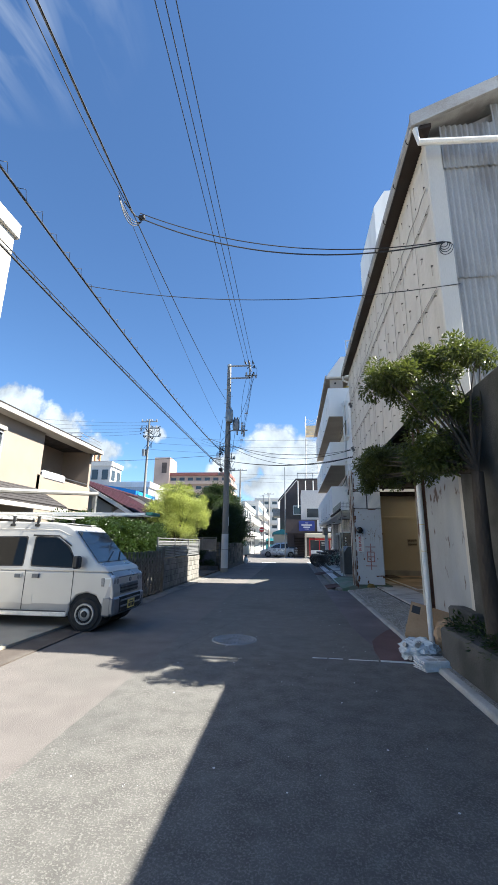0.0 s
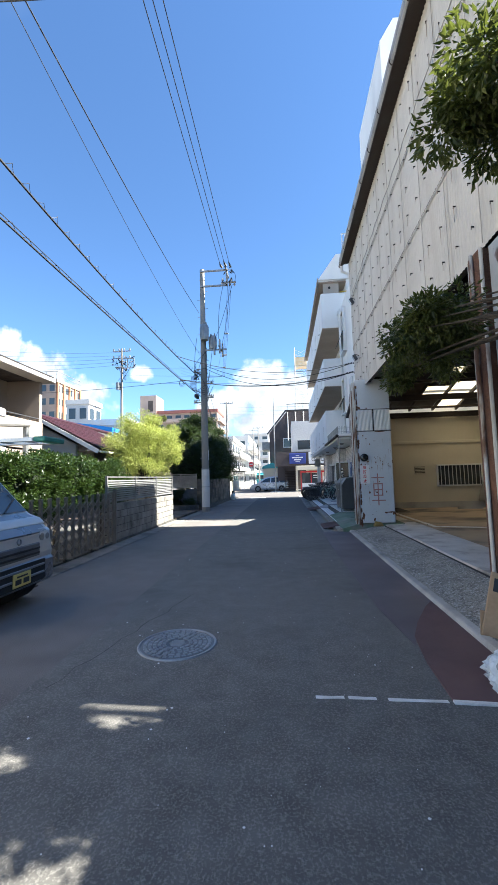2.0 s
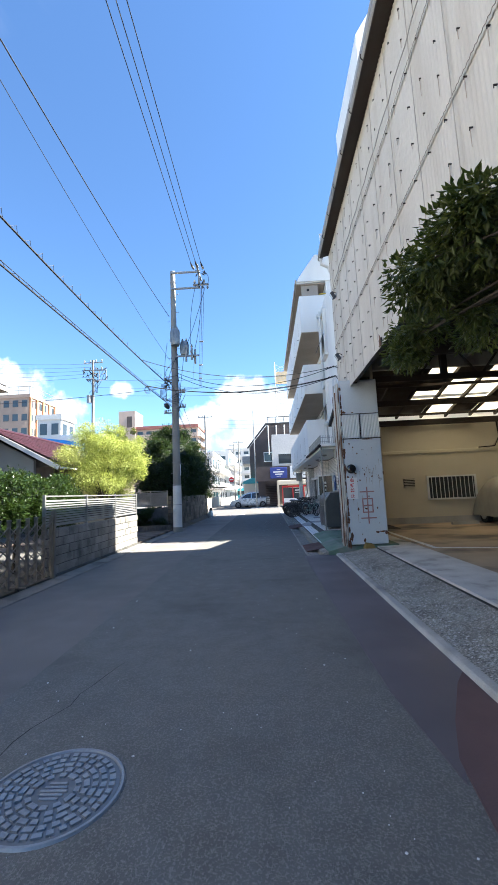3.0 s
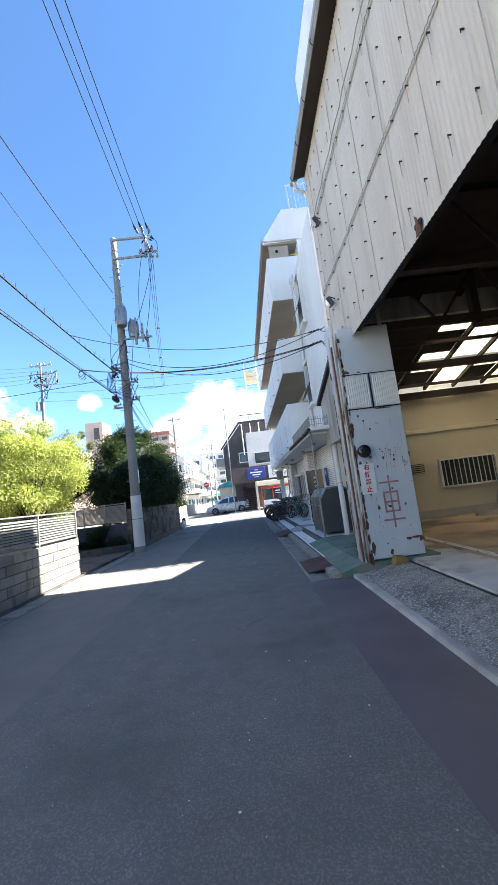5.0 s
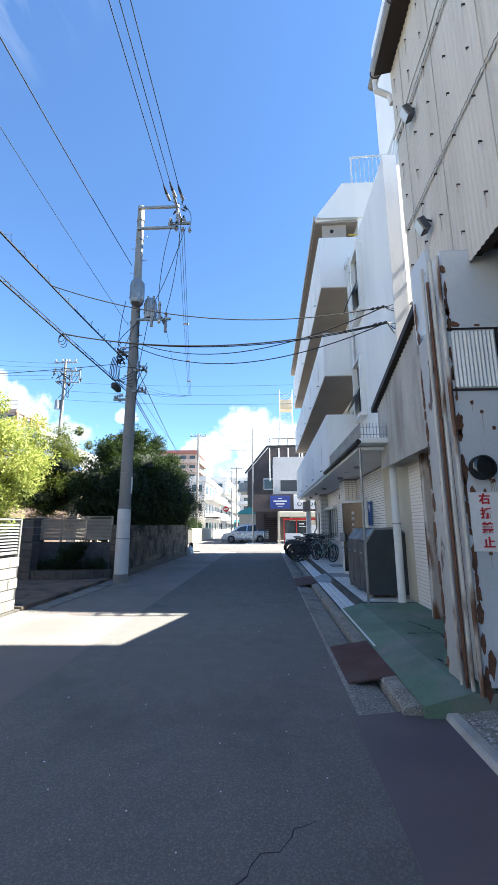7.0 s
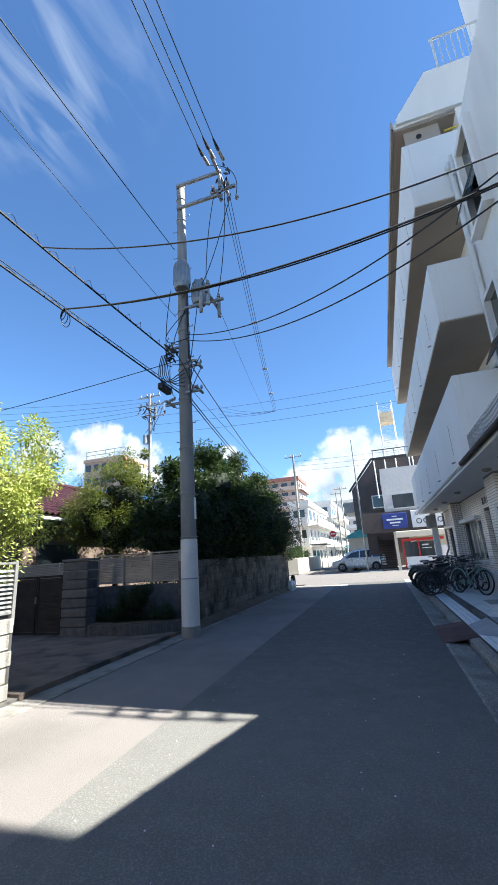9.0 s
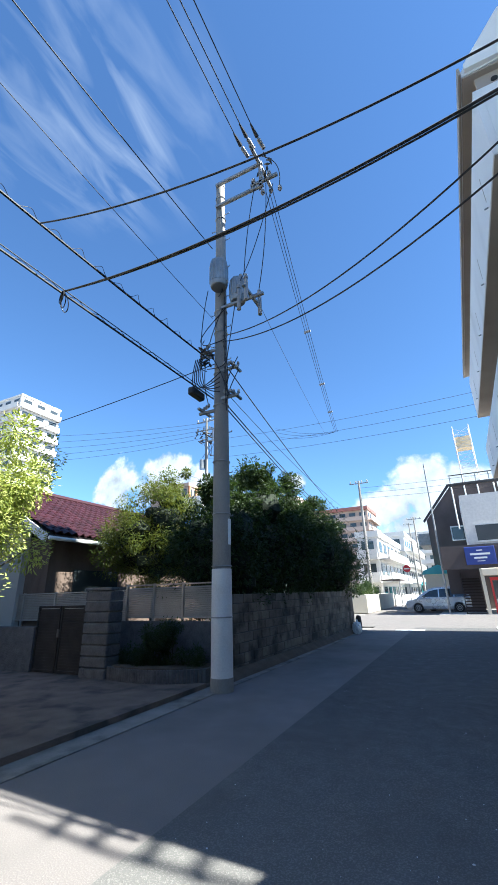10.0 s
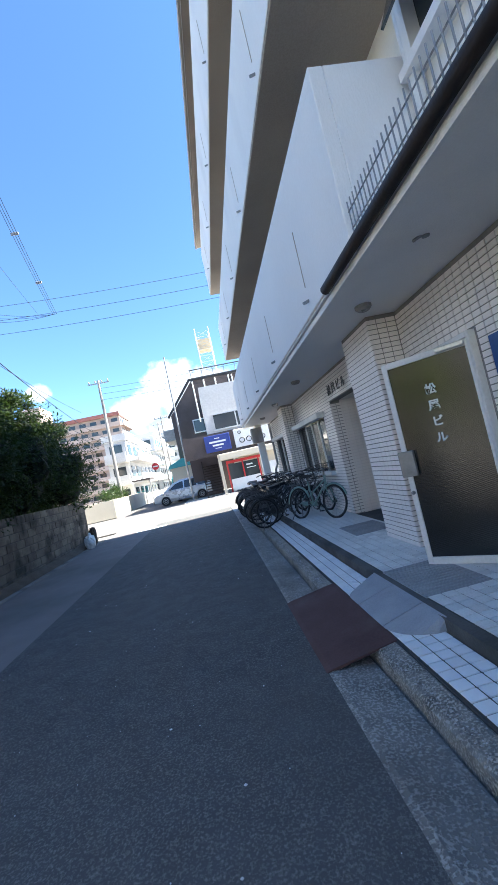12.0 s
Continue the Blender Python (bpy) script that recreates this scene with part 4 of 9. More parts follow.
    while z < 4.1:
        h = rr.uniform(0.03, 0.16)
        part("rust_flake", Shape().prism(flake(2.145 + rr.uniform(0, 0.012), z, rr.uniform(0.012, 0.045), h), "y", py - 0.005, py + 0.001), RUST, pil)
        z += h * rr.uniform(0.9, 2.4)
    for x, z, w, h in ((2.2, 0.42, 0.05, 0.13), (2.2, 1.75, 0.05, 0.16), (2.5, 0.33, 0.03, 0.06), (2.82, 0.52, 0.06, 0.03), (2.95, 0.53, 0.1, 0.025), (3.03, 0.5, 0.06, 0.06), (2.21, 3.46, 0.05, 0.04), (2.42, 3.45, 0.04, 0.02), (2.75, 2.77, 0.2, 0.014), (2.4, 1.08, 0.03, 0.05), (2.6, 1.08, 0.05, 0.03)):
        part("rust_flake", Shape().prism(flake(x, z, w, h, 26), "y", py - 0.0045, py + 0.001), RUST, pil)
    # faded red painted sign: a cart-like character of bars
    for x0, x1, z0, z1 in ((2.46, 2.8, 1.47, 1.5), (2.5, 2.76, 1.3, 1.33), (2.5, 2.76, 1.14, 1.17), (2.5, 2.76, 0.98, 1.01), (2.45, 2.82, 0.84, 0.87), (2.5, 2.53, 1.01, 1.3), (2.73, 2.76, 1.01, 1.3), (2.615, 2.645, 0.72, 1.6)):
        part("painted_stroke", Shape().box(x0, x1, py - 0.006 - x0 * 0.0005, py - 0.003, z0, z1), FADED_RED, pil, "faded red paint stroke")
    for x, y, r in ((2.1, 14.99, 0.022), (2.06, 15.06, 0.018), (2.03, 15.2, 0.016)):
        part("upright_pipe", Shape().tube([(x, y, 0.18), (x, y, 4.2)], r, 8), RUSTY_PIPE, t, "flaking white upright pipe")
    part("flank_sheet", Shape().soft_box(2.05, 2.12, 15.22, 15.52, 0.15, 3.5, 0.01), LEAF_STEEL, t, "grey-blue steel flank with rusted edges")
    part("flank_plate", Shape().soft_box(2.07, 2.13, 15.2, 15.62, 3.52, 4.45, 0.01), RUST_WHITE, t)
    part("flank_corrugated", Shape().wave((2.16, 15.86, 2.75), (0, -1, 0), (0, 0, 1), 0.32, 0.75, 0.06, 0.01, 6), CORRUGATED, t, smooth=True)
    part("rust_pipe", Shape().tube([(2.045, 15.13, 0.18), (2.045, 15.13, 4.0)], 0.017, 8), RUST, t, "orange rusted pipe")
    z = 0.3
    while z < 4.0:
        h = rr.uniform(0.05, 0.2)
        part("flank_flake", Shape().prism(flake(15.5 + rr.uniform(-0.015, 0.02), z, rr.uniform(0.015, 0.04), h), "x", 2.043, 2.052), RUST, t)
        z += h * rr.uniform(1.2, 3.0)
    # traffic mirror behind the sign, lamps on the wall
    part("round_mirror_frame", Shape().tube([(2.28, py - 0.04, 2.05), (2.28, py - 0.1, 2.05)], 0.11, 20), BLACK_METAL, t)
    part("round_mirror", Shape().blob((2.28, py - 0.1, 2.05), (0.1, 0.02, 0.1), 8), glass_material("dark_mirror", (0.02, 0.02, 0.02), 0.03), t, smooth=True)
    for y, z in ((15.82, 6.95), (15.7, 5.13)):
        lamp = part("wall_lamp", Shape().soft_box(-0.05, 0.05, -0.07, 0.07, -0.09, 0.09, 0.01, pose(2.3, y, z, 0, -28, 0)), DULL_STEEL, t)
        part("lamp_glass", Shape().box(-0.056, -0.051, -0.055, 0.055, -0.075, 0.075, pose(2.3, y, z, 0, -28, 0)), LAMP_GLASS, lamp)
        part("lamp_bracket", Shape().tube([(2.42, y, z + 0.06), (2.33, y, z + 0.1), (2.31, y, z + 0.02)], 0.012, 6), DARK_STEEL, lamp)
    hole = [(12.1 + 0.075 * math.cos(a) * (1 + 0.3 * math.sin(3 * a)), 4.19 + 0.085 * math.sin(a) * (1 + 0.25 * math.cos(2 * a))) for a in [k * math.pi / 9 for k in range(18)]]
    part("rust_hole", Shape().prism(hole, "x", sx - 0.03, sx - 0.018), BLACK_HOLE, t, "ragged rust hole at the sheet's lower edge")
    part("torn_edge", Shape().prism([(12.02, 4.1), (12.1, 4.3), (12.14, 4.34), (12.13, 4.25), (12.17, 4.1)], "x", sx - 0.036, sx - 0.03), RUST, t)
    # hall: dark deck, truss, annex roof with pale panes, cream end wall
    # near-black slab added under the roof for the hall's overhead darkness
    part("deck", box_shape(sx + 0.14, 13.7, y0 + 0.2, 16.3, 5.7, 5.8), DARK_STEEL, t, "near-black slab added below the hall roof for its unlit depth")
    part("lintel_beam", Shape().soft_box(sx + 0.02, sx + 0.14, 8.3, 14.9, 4.16, 4.4, 0.01), DARK_STEEL, t)
    for y in (9.2, 11.2, 13.2, 15.3):
        part("truss", Shape().box(2.45, 13.7, y - 0.06, y + 0.06, 4.25, 4.4).box(2.45, 13.7, y - 0.06, y + 0.06, 5.3, 5.42), DARK_STEEL, t)
        for i in range(13):
            part("truss_web", Shape().tube([(2.6 + i * 0.8, y, 4.3 + (i % 2) * 1.05), (3.4 + i * 0.8, y, 4.3 + ((i + 1) % 2) * 1.05)], 0.03, 5), DARK_STEEL, t)
    for x in (4.9, 8.0, 11.0):
        part("hall_post", Shape().box(x - 0.07, x + 0.07, 15.25, 15.4, 4.2, 5.6), DARK_STEEL, t)
    pane = bpy.data.materials.new("translucent_panel")
    pane.use_nodes = True
    pn, pl = pane.node_tree.nodes, pane.node_tree.links
    tb, td, mx = pn.new("ShaderNodeBsdfTranslucent"), pn.new("ShaderNodeBsdfDiffuse"), pn.new("ShaderNodeMixShader")
    tb.inputs["Color"].default_value = td.inputs["Color"].default_value = (0.62, 0.54, 0.38, 1)
    mx.inputs["Fac"].default_value = 0.25
    pl.new(tb.outputs[0], mx.inputs[1]), pl.new(td.outputs[0], mx.inputs[2]), pl.new(mx.outputs[0], pn["Material Output"].inputs["Surface"])
    k = 0
    for i in range(11):
        x = 3.45 + i * 0.93
        for j in range(5):
            ya, za = 15.9 + j * 0.96, 5.5 - j * 0.24
            pale = (i * 3 + j * 2 + (i * j) % 3) % 5 in (0, 2, 3) and 1 < i
            part("roof_panel", Shape().add([(x, ya, za), (x + 0.92, ya, za), (x + 0.92, ya + 0.98, za - 0.245), (x, ya + 0.98, za - 0.245)], [(0, 1, 2, 3)]), pane if pale else DARK_STEEL, t)
    for i in range(12):
        x = 3.45 + i * 0.93
        part("rafter", Shape().prism([(15.9, 5.36), (20.7, 4.16), (20.7, 4.26), (15.9, 5.47)], "x", x - 0.04, x + 0.04), DARK_STEEL, t)
    for j in range(4):
        part("purlin", Shape().box(3.4, 13.7, 16.7 + j * 1.1, 16.78 + j * 1.1, 5.0 - j * 0.28, 5.08 - j * 0.28), DARK_STEEL, t)
    part("annex_beam", Shape().box(3.3, 13.7, 20.3, 20.45, 3.85, 4.05).box(3.3, 13.7, 18.0, 18.12, 4.15, 4.33), DARK_STEEL, t)
    w = part("hall_wall", box_shape(3.05, 13.7, 20.6, 20.75, 0.1, 4.1), CREAM_WALL, t, "cream painted inner wall")
    part("wall_band", Shape().soft_box(3.25, 9.0, 20.54, 20.6, 2.78, 2.9, 0.01), CREAM_WALL, w)
    part("wall_base", box_shape(3.25, 13.7, 20.57, 20.6, 0.15, 0.42), CONCRETE, w)
    part("wall_column", Shape().soft_box(9.1, 10.2, 20.3, 20.6, 0.15, 4.0, 0.02), CREAM_WALL, w)
    win = part("barred_window", box_shape(6.25, 7.95, 20.585, 20.6, 1.08, 1.88), WINDOW_GLASS, w)
    part("window_frame", Shape().box(6.2, 8.0, 20.52, 20.59, 1.03, 1.09).box(6.2, 8.0, 20.52, 20.59, 1.87, 1.92).box(6.2, 6.26, 20.52, 20.59, 1.09, 1.87).box(7.94, 8.0, 20.52, 20.59, 1.09, 1.87), WHITE_METAL, win)
    for i in range(11):
        part("bar", Shape().tube([(6.35 + i * 0.15, 20.5, 1.05), (6.35 + i * 0.15, 20.5, 1.9)], 0.012, 6), WHITE_METAL, win)
    v = part("vent", Shape().box(5.35, 5.75, 20.56, 20.6, 1.55, 1.85), DARK_STEEL, w)
    for i in range(5):
        part("vent_slat", Shape().box(5.35, 5.75, 20.53, 20.565, 1.56 + i * 0.06, 1.59 + i * 0.06), CREAM_WALL, v)
    part("conduit", Shape().tube([(8.95, 20.52, 4.0), (8.98, 20.5, 3.3), (8.8, 20.5, 2.95), (8.2, 20.5, 2.92)], 0.02, 6), DARK_STEEL, w)
    part("side_wall", Shape().prism([(15.2, 0.1), (20.6, 0.1), (20.6, 4.0), (18.9, 4.0), (15.2, 4.9)], "x", 2.98, 3.05), CREAM_WALL, t)
    return t


shed()


def lean_to():
    t = thing("lean_to", "narrow lean-to clad in stained corrugated sheets", "lean-to", (0, 0, 0))
    ya = 15.75
    while ya < 19.2:
        yb = min(ya + 0.8, 19.25)
        top = 4.8 - (ya - 16.0) * 0.29
        part("cladding_sheet", Shape().wave((2.6, yb, 2.62), (0, -1, 0), (0, 0, 1), yb - ya, top - 2.62, 0.1, 0.012, 6), CORRUGATED, t, smooth=True)
        ya = yb
    part("wall_core", Shape().prism([(16.0, 2.66), (19.22, 2.66), (19.22, 3.83), (16.0, 4.74)], "x", 2.62, 2.97), CORRUGATED, t)
    part("roof_edge", Shape().prism([(15.9, 4.82), (19.4, 3.8), (19.4, 3.9), (15.9, 4.94)], "x", 2.5, 2.97), DARK_STEEL, t)
    part("rusty_door", Shape().soft_box(2.9, 2.96, 15.8, 17.7, 0.2, 2.66, 0.01), RUST, t, "rust-stained door under the lean-to")
    part("door_post", Shape().soft_box(2.78, 2.9, 17.7, 17.8, 0.2, 2.66, 0.01), RUSTY_PIPE, t)
    part("timber_post", Shape().soft_box(2.8, 2.9, 16.45, 16.55, 0.2, 2.66, 0.01), RUSTY_PIPE, t)


lean_to()
d = thing("downpipe", "thick white plastic downpipe standing beside the tiled wall", "downpipe", (2.74, 19.05, 0.18))
part("pipe", Shape().tube([(0, 0, 0), (0, 0, 2.75)], 0.07, 14), WHITE_METAL, d, smooth=True)
part("bracket", Shape().ring((0, 0, 1.4), (0, 0, 1), 0.075, 0.01, 14, 5), GALVANISED, d)

# sign on the pillar
sg = thing("no_turn_sign", "white vertical sign with red Japanese characters on the rusty pillar", "sign", (2.285, 14.985, 1.58))
part("plate", Shape().soft_box(-0.13, 0.13, -0.008, 0.004, -0.255, 0.255, 0.002), SIGN_WHITE, sg)
for i, c in enumerate("右折禁止"):
    lettering(c, 0.1, RED_PAINT, sg, Matrix.Translation((0, -0.01, 0.19 - i * 0.125)) @ Matrix.Rotation(radians(90), 4, "X"))


def covered_car():
    t = thing("covered_car", "parked car under a grey-beige fabric cover", "car", (8.6, 18.6, 0.19), 90)
    xs = [(-1.9, 0.62), (-1.75, 0.95), (-1.0, 1.05), (-0.4, 1.5), (0.3, 1.64), (1.2, 1.6), (1.75, 1.2), (1.95, 0.7)]
    vs, fs, n = [], [], 12
    r = random.Random(9)
    for i in range(33):
        u = -1.95 + 3.9 * i / 32
        h = np.interp(u, [p[0] for p in xs], [p[1] for p in xs])
        for j in range(n + 1):
            a = math.pi * j / n
            yy = math.copysign(abs(math.cos(a)) ** 0.45, math.cos(a)) * (0.86 - 0.1 * math.sin(a))
            zz = 0.25 + (h - 0.25) * math.sin(a) ** 0.5
            q = 1 + 0.035 * noise.noise(Vector((u * 2.2, yy * 3, zz * 2.5)))
            vs.append((u, yy * q, zz * q))
    for i in range(32):
        for j in range(n):
            fs.append((i * (n + 1) + j, (i + 1) * (n + 1) + j, (i + 1) * (n + 1) + j + 1, i * (n + 1) + j + 1))
    fs += [tuple(range(n + 1)), tuple(32 * (n + 1) + k for k in range(n, -1, -1))]
    part("cover", Shape().add(vs, fs), CAR_COVER, t, smooth=True)
    for x in (-1.25, 1.25):
        for y in (-0.72, 0.72):
            w = part("wheel", Shape().tube([(x, y - 0.09, 0.3), (x, y + 0.09, 0.3)], 0.29, 20), TYRE, t)
            part("rim", Shape().tube([(x, y - 0.1, 0.3), (x, y + 0.1, 0.3)], 0.18, 16), RIM, w)


covered_car()
single("wheel_stop", Shape().prism([(-0.08, 0.0), (0.08, 0.0), (0.06, 0.1), (-0.06, 0.1)], "x", 6.6, 7.5).add([], []), CONCRETE, "concrete wheel stop on the parking floor", "wheel stop")
bpy.data.objects["wheel_stop"].location = (0, 19.7, 0.185)

# ---- the white block of flats ----
def flats():
    t = thing("apartment_building", "white block of flats with solid balconies and tiled ground floor", "building", (0, 0, 0))
    fx, y0, y1, back = 2.05, 22.5, 35.2, 3.3
    # upper floors
    part("upper_wall", box_shape(back, 13, y0 + 0.08, y1, 3.0, 12.2), RENDER_WHITE, t)
    part("end_parapet", Shape().prism([(fx, 11.0), (fx, 11.14), (2.85, 12.25), (13.0, 12.25), (13.0, 11.0)], "y", y0, y0 + 0.078), RENDER_WHITE, t)
    part("pent_roof", Shape().prism([(fx - 0.08, 11.05), (2.85, 12.2), (3.3, 12.25), (3.3, 11.0), (fx - 0.08, 10.93)], "y", y0 + 0.08, y1 + 0.9), RENDER_WHITE, t)
    part("eave_board", Shape().box(fx - 0.13, fx - 0.083, y0, y1 + 0.9, 10.9, 11.1), SOFFIT, t, "brown eave board")
    part("roof_soffit", box_shape(fx - 0.06, back, y0 + 0.1, y1 + 0.8, 10.9, 10.928), SOFFIT, t)
    levels = ((3.05, 4.62, 0), (5.78, 7.1, 1), (8.6, 10.3, 2))
    for z0, z1, i in levels:
        far = y1 - 0.3 + 0.3 * i
        b = part("balcony", Shape().soft_box(fx, fx + 0.13, y0, far, z0, z1, 0.008).soft_box(fx + 0.13, back, y0, y0 + 0.12, z0, z1, 0.008).soft_box(fx + 0.13, back, far - 0.12, far, z0, z1, 0.008), RENDER_WHITE, t, "solid white balcony parapet")
        part("floor_slab", box_shape(fx + 0.02, back + 0.02, y0 + 0.02, far - 0.02, z0 - 0.02, z0 + 0.18), SOFFIT if i else RENDER_WHITE, b)
        for k in range(5):
            y = y0 + 1.3 + k * 2.45
            part("drain_streak", Shape().box(fx - 0.006, fx + 0.002, y, y + 0.014, z0 + 0.3, z0 + 0.95), SOFFIT, b)
            part("spout", Shape().tube([(fx + 0.02, y, z0 + 0.15), (fx - 0.07, y, z0 + 0.12)], 0.018, 6), GALVANISED, b)
        for k in range(4):
            ya = y0 + 0.9 + k * 3.0
            w = part("balcony_window", box_shape(back - 0.03, back - 0.015, ya, ya + 1.8, z0 + 0.25, z0 + 2.15), WINDOW_GLASS, t)
            part("window_frame", Shape().box(back - 0.07, back - 0.03, ya - 0.05, ya, z0 + 0.2, z0 + 2.2).box(back - 0.07, back - 0.03, ya + 1.8, ya + 1.85, z0 + 0.2, z0 + 2.2).box(back - 0.07, back - 0.03, ya + 0.88, ya + 0.93, z0 + 0.2, z0 + 2.2).box(back - 0.07, back - 0.03, ya, ya + 1.8, z0 + 2.15, z0 + 2.2), ALUMINIUM, w)
            part("inner_wall_panel", box_shape(back - 0.012, back, ya + 1.9, ya + 2.9, z0 + 0.2, z0 + 2.5), CREAM_WALL, t)
    # side volume before the balconies: side wall with hopper windows, grazing-lit end wall
    vx, vy = 2.95, 18.85
    part("side_volume", Shape().box(vx, 3.24, vy, y0 + 0.08, 3.2, 9.45).box(3.24, 13, 20.85, y0 + 0.08, 3.2, 9.45), RENDER_WHITE, t)
    for y, z0, z1 in ((21.5, 7.2, 8.9), (21.95, 4.5, 5.9)):
        w = part("side_window", box_shape(vx - 0.012, vx - 0.002, y - 0.35, y + 0.35, z0, z1), WINDOW_GLASS, t)
        part("window_frame", Shape().box(vx - 0.13, vx, y - 0.47, y - 0.35, z0 - 0.1, z1 + 0.1).box(vx - 0.13, vx, y + 0.35, y + 0.47, z0 - 0.1, z1 + 0.1).box(vx - 0.13, vx, y - 0.35, y + 0.35, z1, z1 + 0.1).box(vx - 0.18, vx, y - 0.5, y + 0.5, z0 - 0.18, z0 - 0.1), RENDER_WHITE, w)
        part("hopper_sash", Shape().box(-0.012, 0.012, -0.34, 0.34, -(z1 - z0) * 0.5, 0, Matrix.Translation((vx - 0.05, y, z1 - (z1 - z0) * 0.45)) @ Matrix.Rotation(radians(24), 4, "Y")), WINDOW_GLASS, w)
    part("rain_pipe", Shape().tube([(vx - 0.08, y0 - 0.1, 3.3), (vx - 0.08, y0 - 0.1, 9.2)], 0.055, 12), WHITE_METAL, t, "white rain pipe", smooth=True)
    part("vent_pipe", Shape().tube([(vx - 0.08, y0 - 0.25, 8.9), (vx - 0.08, y0 - 0.25, 9.4)], 0.04, 10), WHITE_METAL, t, smooth=True)
    part("pipe_cap", Shape().soft_box(vx - 0.18, vx, y0 - 0.2, y0 + 0.0, 9.15, 9.35, 0.03), WHITE_METAL, t)
    part("yellow_pole", Shape().tube([(2.95, y0 - 0.03, 10.33), (3.6, y0 - 0.03, 10.37)], 0.025, 6), YELLOW_PAINT, t)
    # brown panel set into the open balcony end for its shaded recess
    part("opening_shade", box_shape(2.2, 2.95, y0 + 0.22, y0 + 0.28, 10.2, 10.9), SOFFIT, t)
    part("vent_hole", Shape().tube([(2.5, y0 + 0.219, 10.68), (2.5, y0 + 0.2, 10.68)], 0.06, 14), BLACK_HOLE, t)
    # stair tower and roof rail
    part("stair_tower", Shape().prism([(4.6, 12.2), (4.6, 19.6), (5.2, 20.6), (9.5, 20.6), (9.5, 12.2)], "y", 19.3, 24.0), RENDER_WHITE, t)
    for i in range(9):
        part("roof_baluster", Shape().tube([(3.2 + i * 0.14, y0 + 0.1, 12.2), (3.2 + i * 0.14, y0 + 0.1, 13.3)], 0.012, 6), WHITE_METAL, t)
    part("roof_rail", Shape().tube([(3.15, y0 + 0.1, 13.3), (4.4, y0 + 0.1, 13.35)], 0.03, 8).tube([(3.2, y0 + 0.1, 12.2), (3.2, y0 + 0.1, 13.3)], 0.03, 8), WHITE_METAL, t)
    for i in range(12):
        part("roof_baluster", Shape().tube([(4.4, y0 + 0.1 - i * 0.14, 12.0), (4.4, y0 + 0.1 - i * 0.14, 13.35)], 0.014, 6), WHITE_METAL, t)
    part("roof_rail", Shape().tube([(4.4, y0 + 0.1, 13.35), (4.4, y0 - 1.6, 13.35), (4.4, y0 - 1.6, 9.4)], 0.03, 8).tube([(4.4, y0 + 0.1, 12.0), (4.4, y0 - 1.6, 12.0)], 0.025, 8), WHITE_METAL, t)
    # unseen pipe and brackets, added to cast lumps along the lit patch's edge
    part("pipe_run", Shape().tube([(5.2, 18.52, 9.5), (5.7, 18.5, 9.42), (6.3, 18.46, 9.5), (6.9, 18.5, 9.46), (7.6, 18.55, 9.5)], 0.035, 6), GALVANISED, t)
    for k in range(5):
        part("pipe_bracket", Shape().tube([(5.5 + k * 0.42, 18.9, 9.4), (5.58 + k * 0.42, 18.52, 9.36 + 0.05 * (k % 2)), (5.74 + k * 0.42, 18.46, 9.52)], 0.045, 6), GALVANISED, t)
    part("side_wall", box_shape(3.24, 9.0, 19.06, 19.2, 5.75, 9.4), RENDER_WHITE, t)
    # ground floor
    gx = 3.1
    part("ground_ceiling", Shape().box(fx + 0.05, 3.24, 19.0, 20.85, 2.96, 3.02).box(fx + 0.05, 4.5, 20.85, y1 - 0.3, 2.96, 3.02), RENDER_WHITE, t)
    part("low_roof", box_shape(3.1, 13, 20.85, y0 + 0.07, 3.022, 3.195), CONCRETE, t)
    panels = ((gx + 0.01, gx + 0.2, 18.95, 22.85, 0.2, 2.96), (gx + 0.01, gx + 0.2, 23.65, 25.0, 0.2, 2.96), (gx + 0.01, gx + 0.2, 27.15, 34.9, 0.2, 1.05), (gx + 0.01, gx + 0.2, 27.15, 34.9, 2.25, 2.96), (gx + 0.01, gx + 0.2, 25.0, 27.15, 2.42, 2.96), (gx + 0.01, gx + 0.2, 22.85, 23.65, 2.28, 2.96), (gx + 0.01, gx + 0.2, 27.15, 27.8, 1.05, 2.25), (gx + 0.01, gx + 0.2, 30.2, 31.3, 1.05, 2.25), (gx + 0.01, gx + 0.2, 33.9, 34.9, 1.05, 2.25), (2.74, gx + 0.01, 24.02, 24.9, 0.2, 2.96), (2.8, gx + 0.01, 30.4, 30.95, 0.2, 2.96))
    gw = [part("ground_wall", box_shape(*p), GROUT_WALL, t) for p in panels][0]
    part("inner_wall", box_shape(4.4, 4.5, 20.85, 35.0, 0.2, 2.96), CREAM_WALL, t)
    part("end_column", Shape().soft_box(2.5, 2.75, 34.5, 34.75, 0.2, 3.0, 0.01), RENDER_WHITE, t)
    part("meter_box", Shape().soft_box(2.3, 2.7, 34.2, 34.45, 2.3, 2.85, 0.02), CORRUGATED, t)
    part("wall_pipe", Shape().tube([(3.0, 34.2, 2.9), (3.0, 34.2, 1.4), (2.9, 34.3, 1.2), (2.9, 34.3, 0.2)], 0.04, 8), GALVANISED, t)
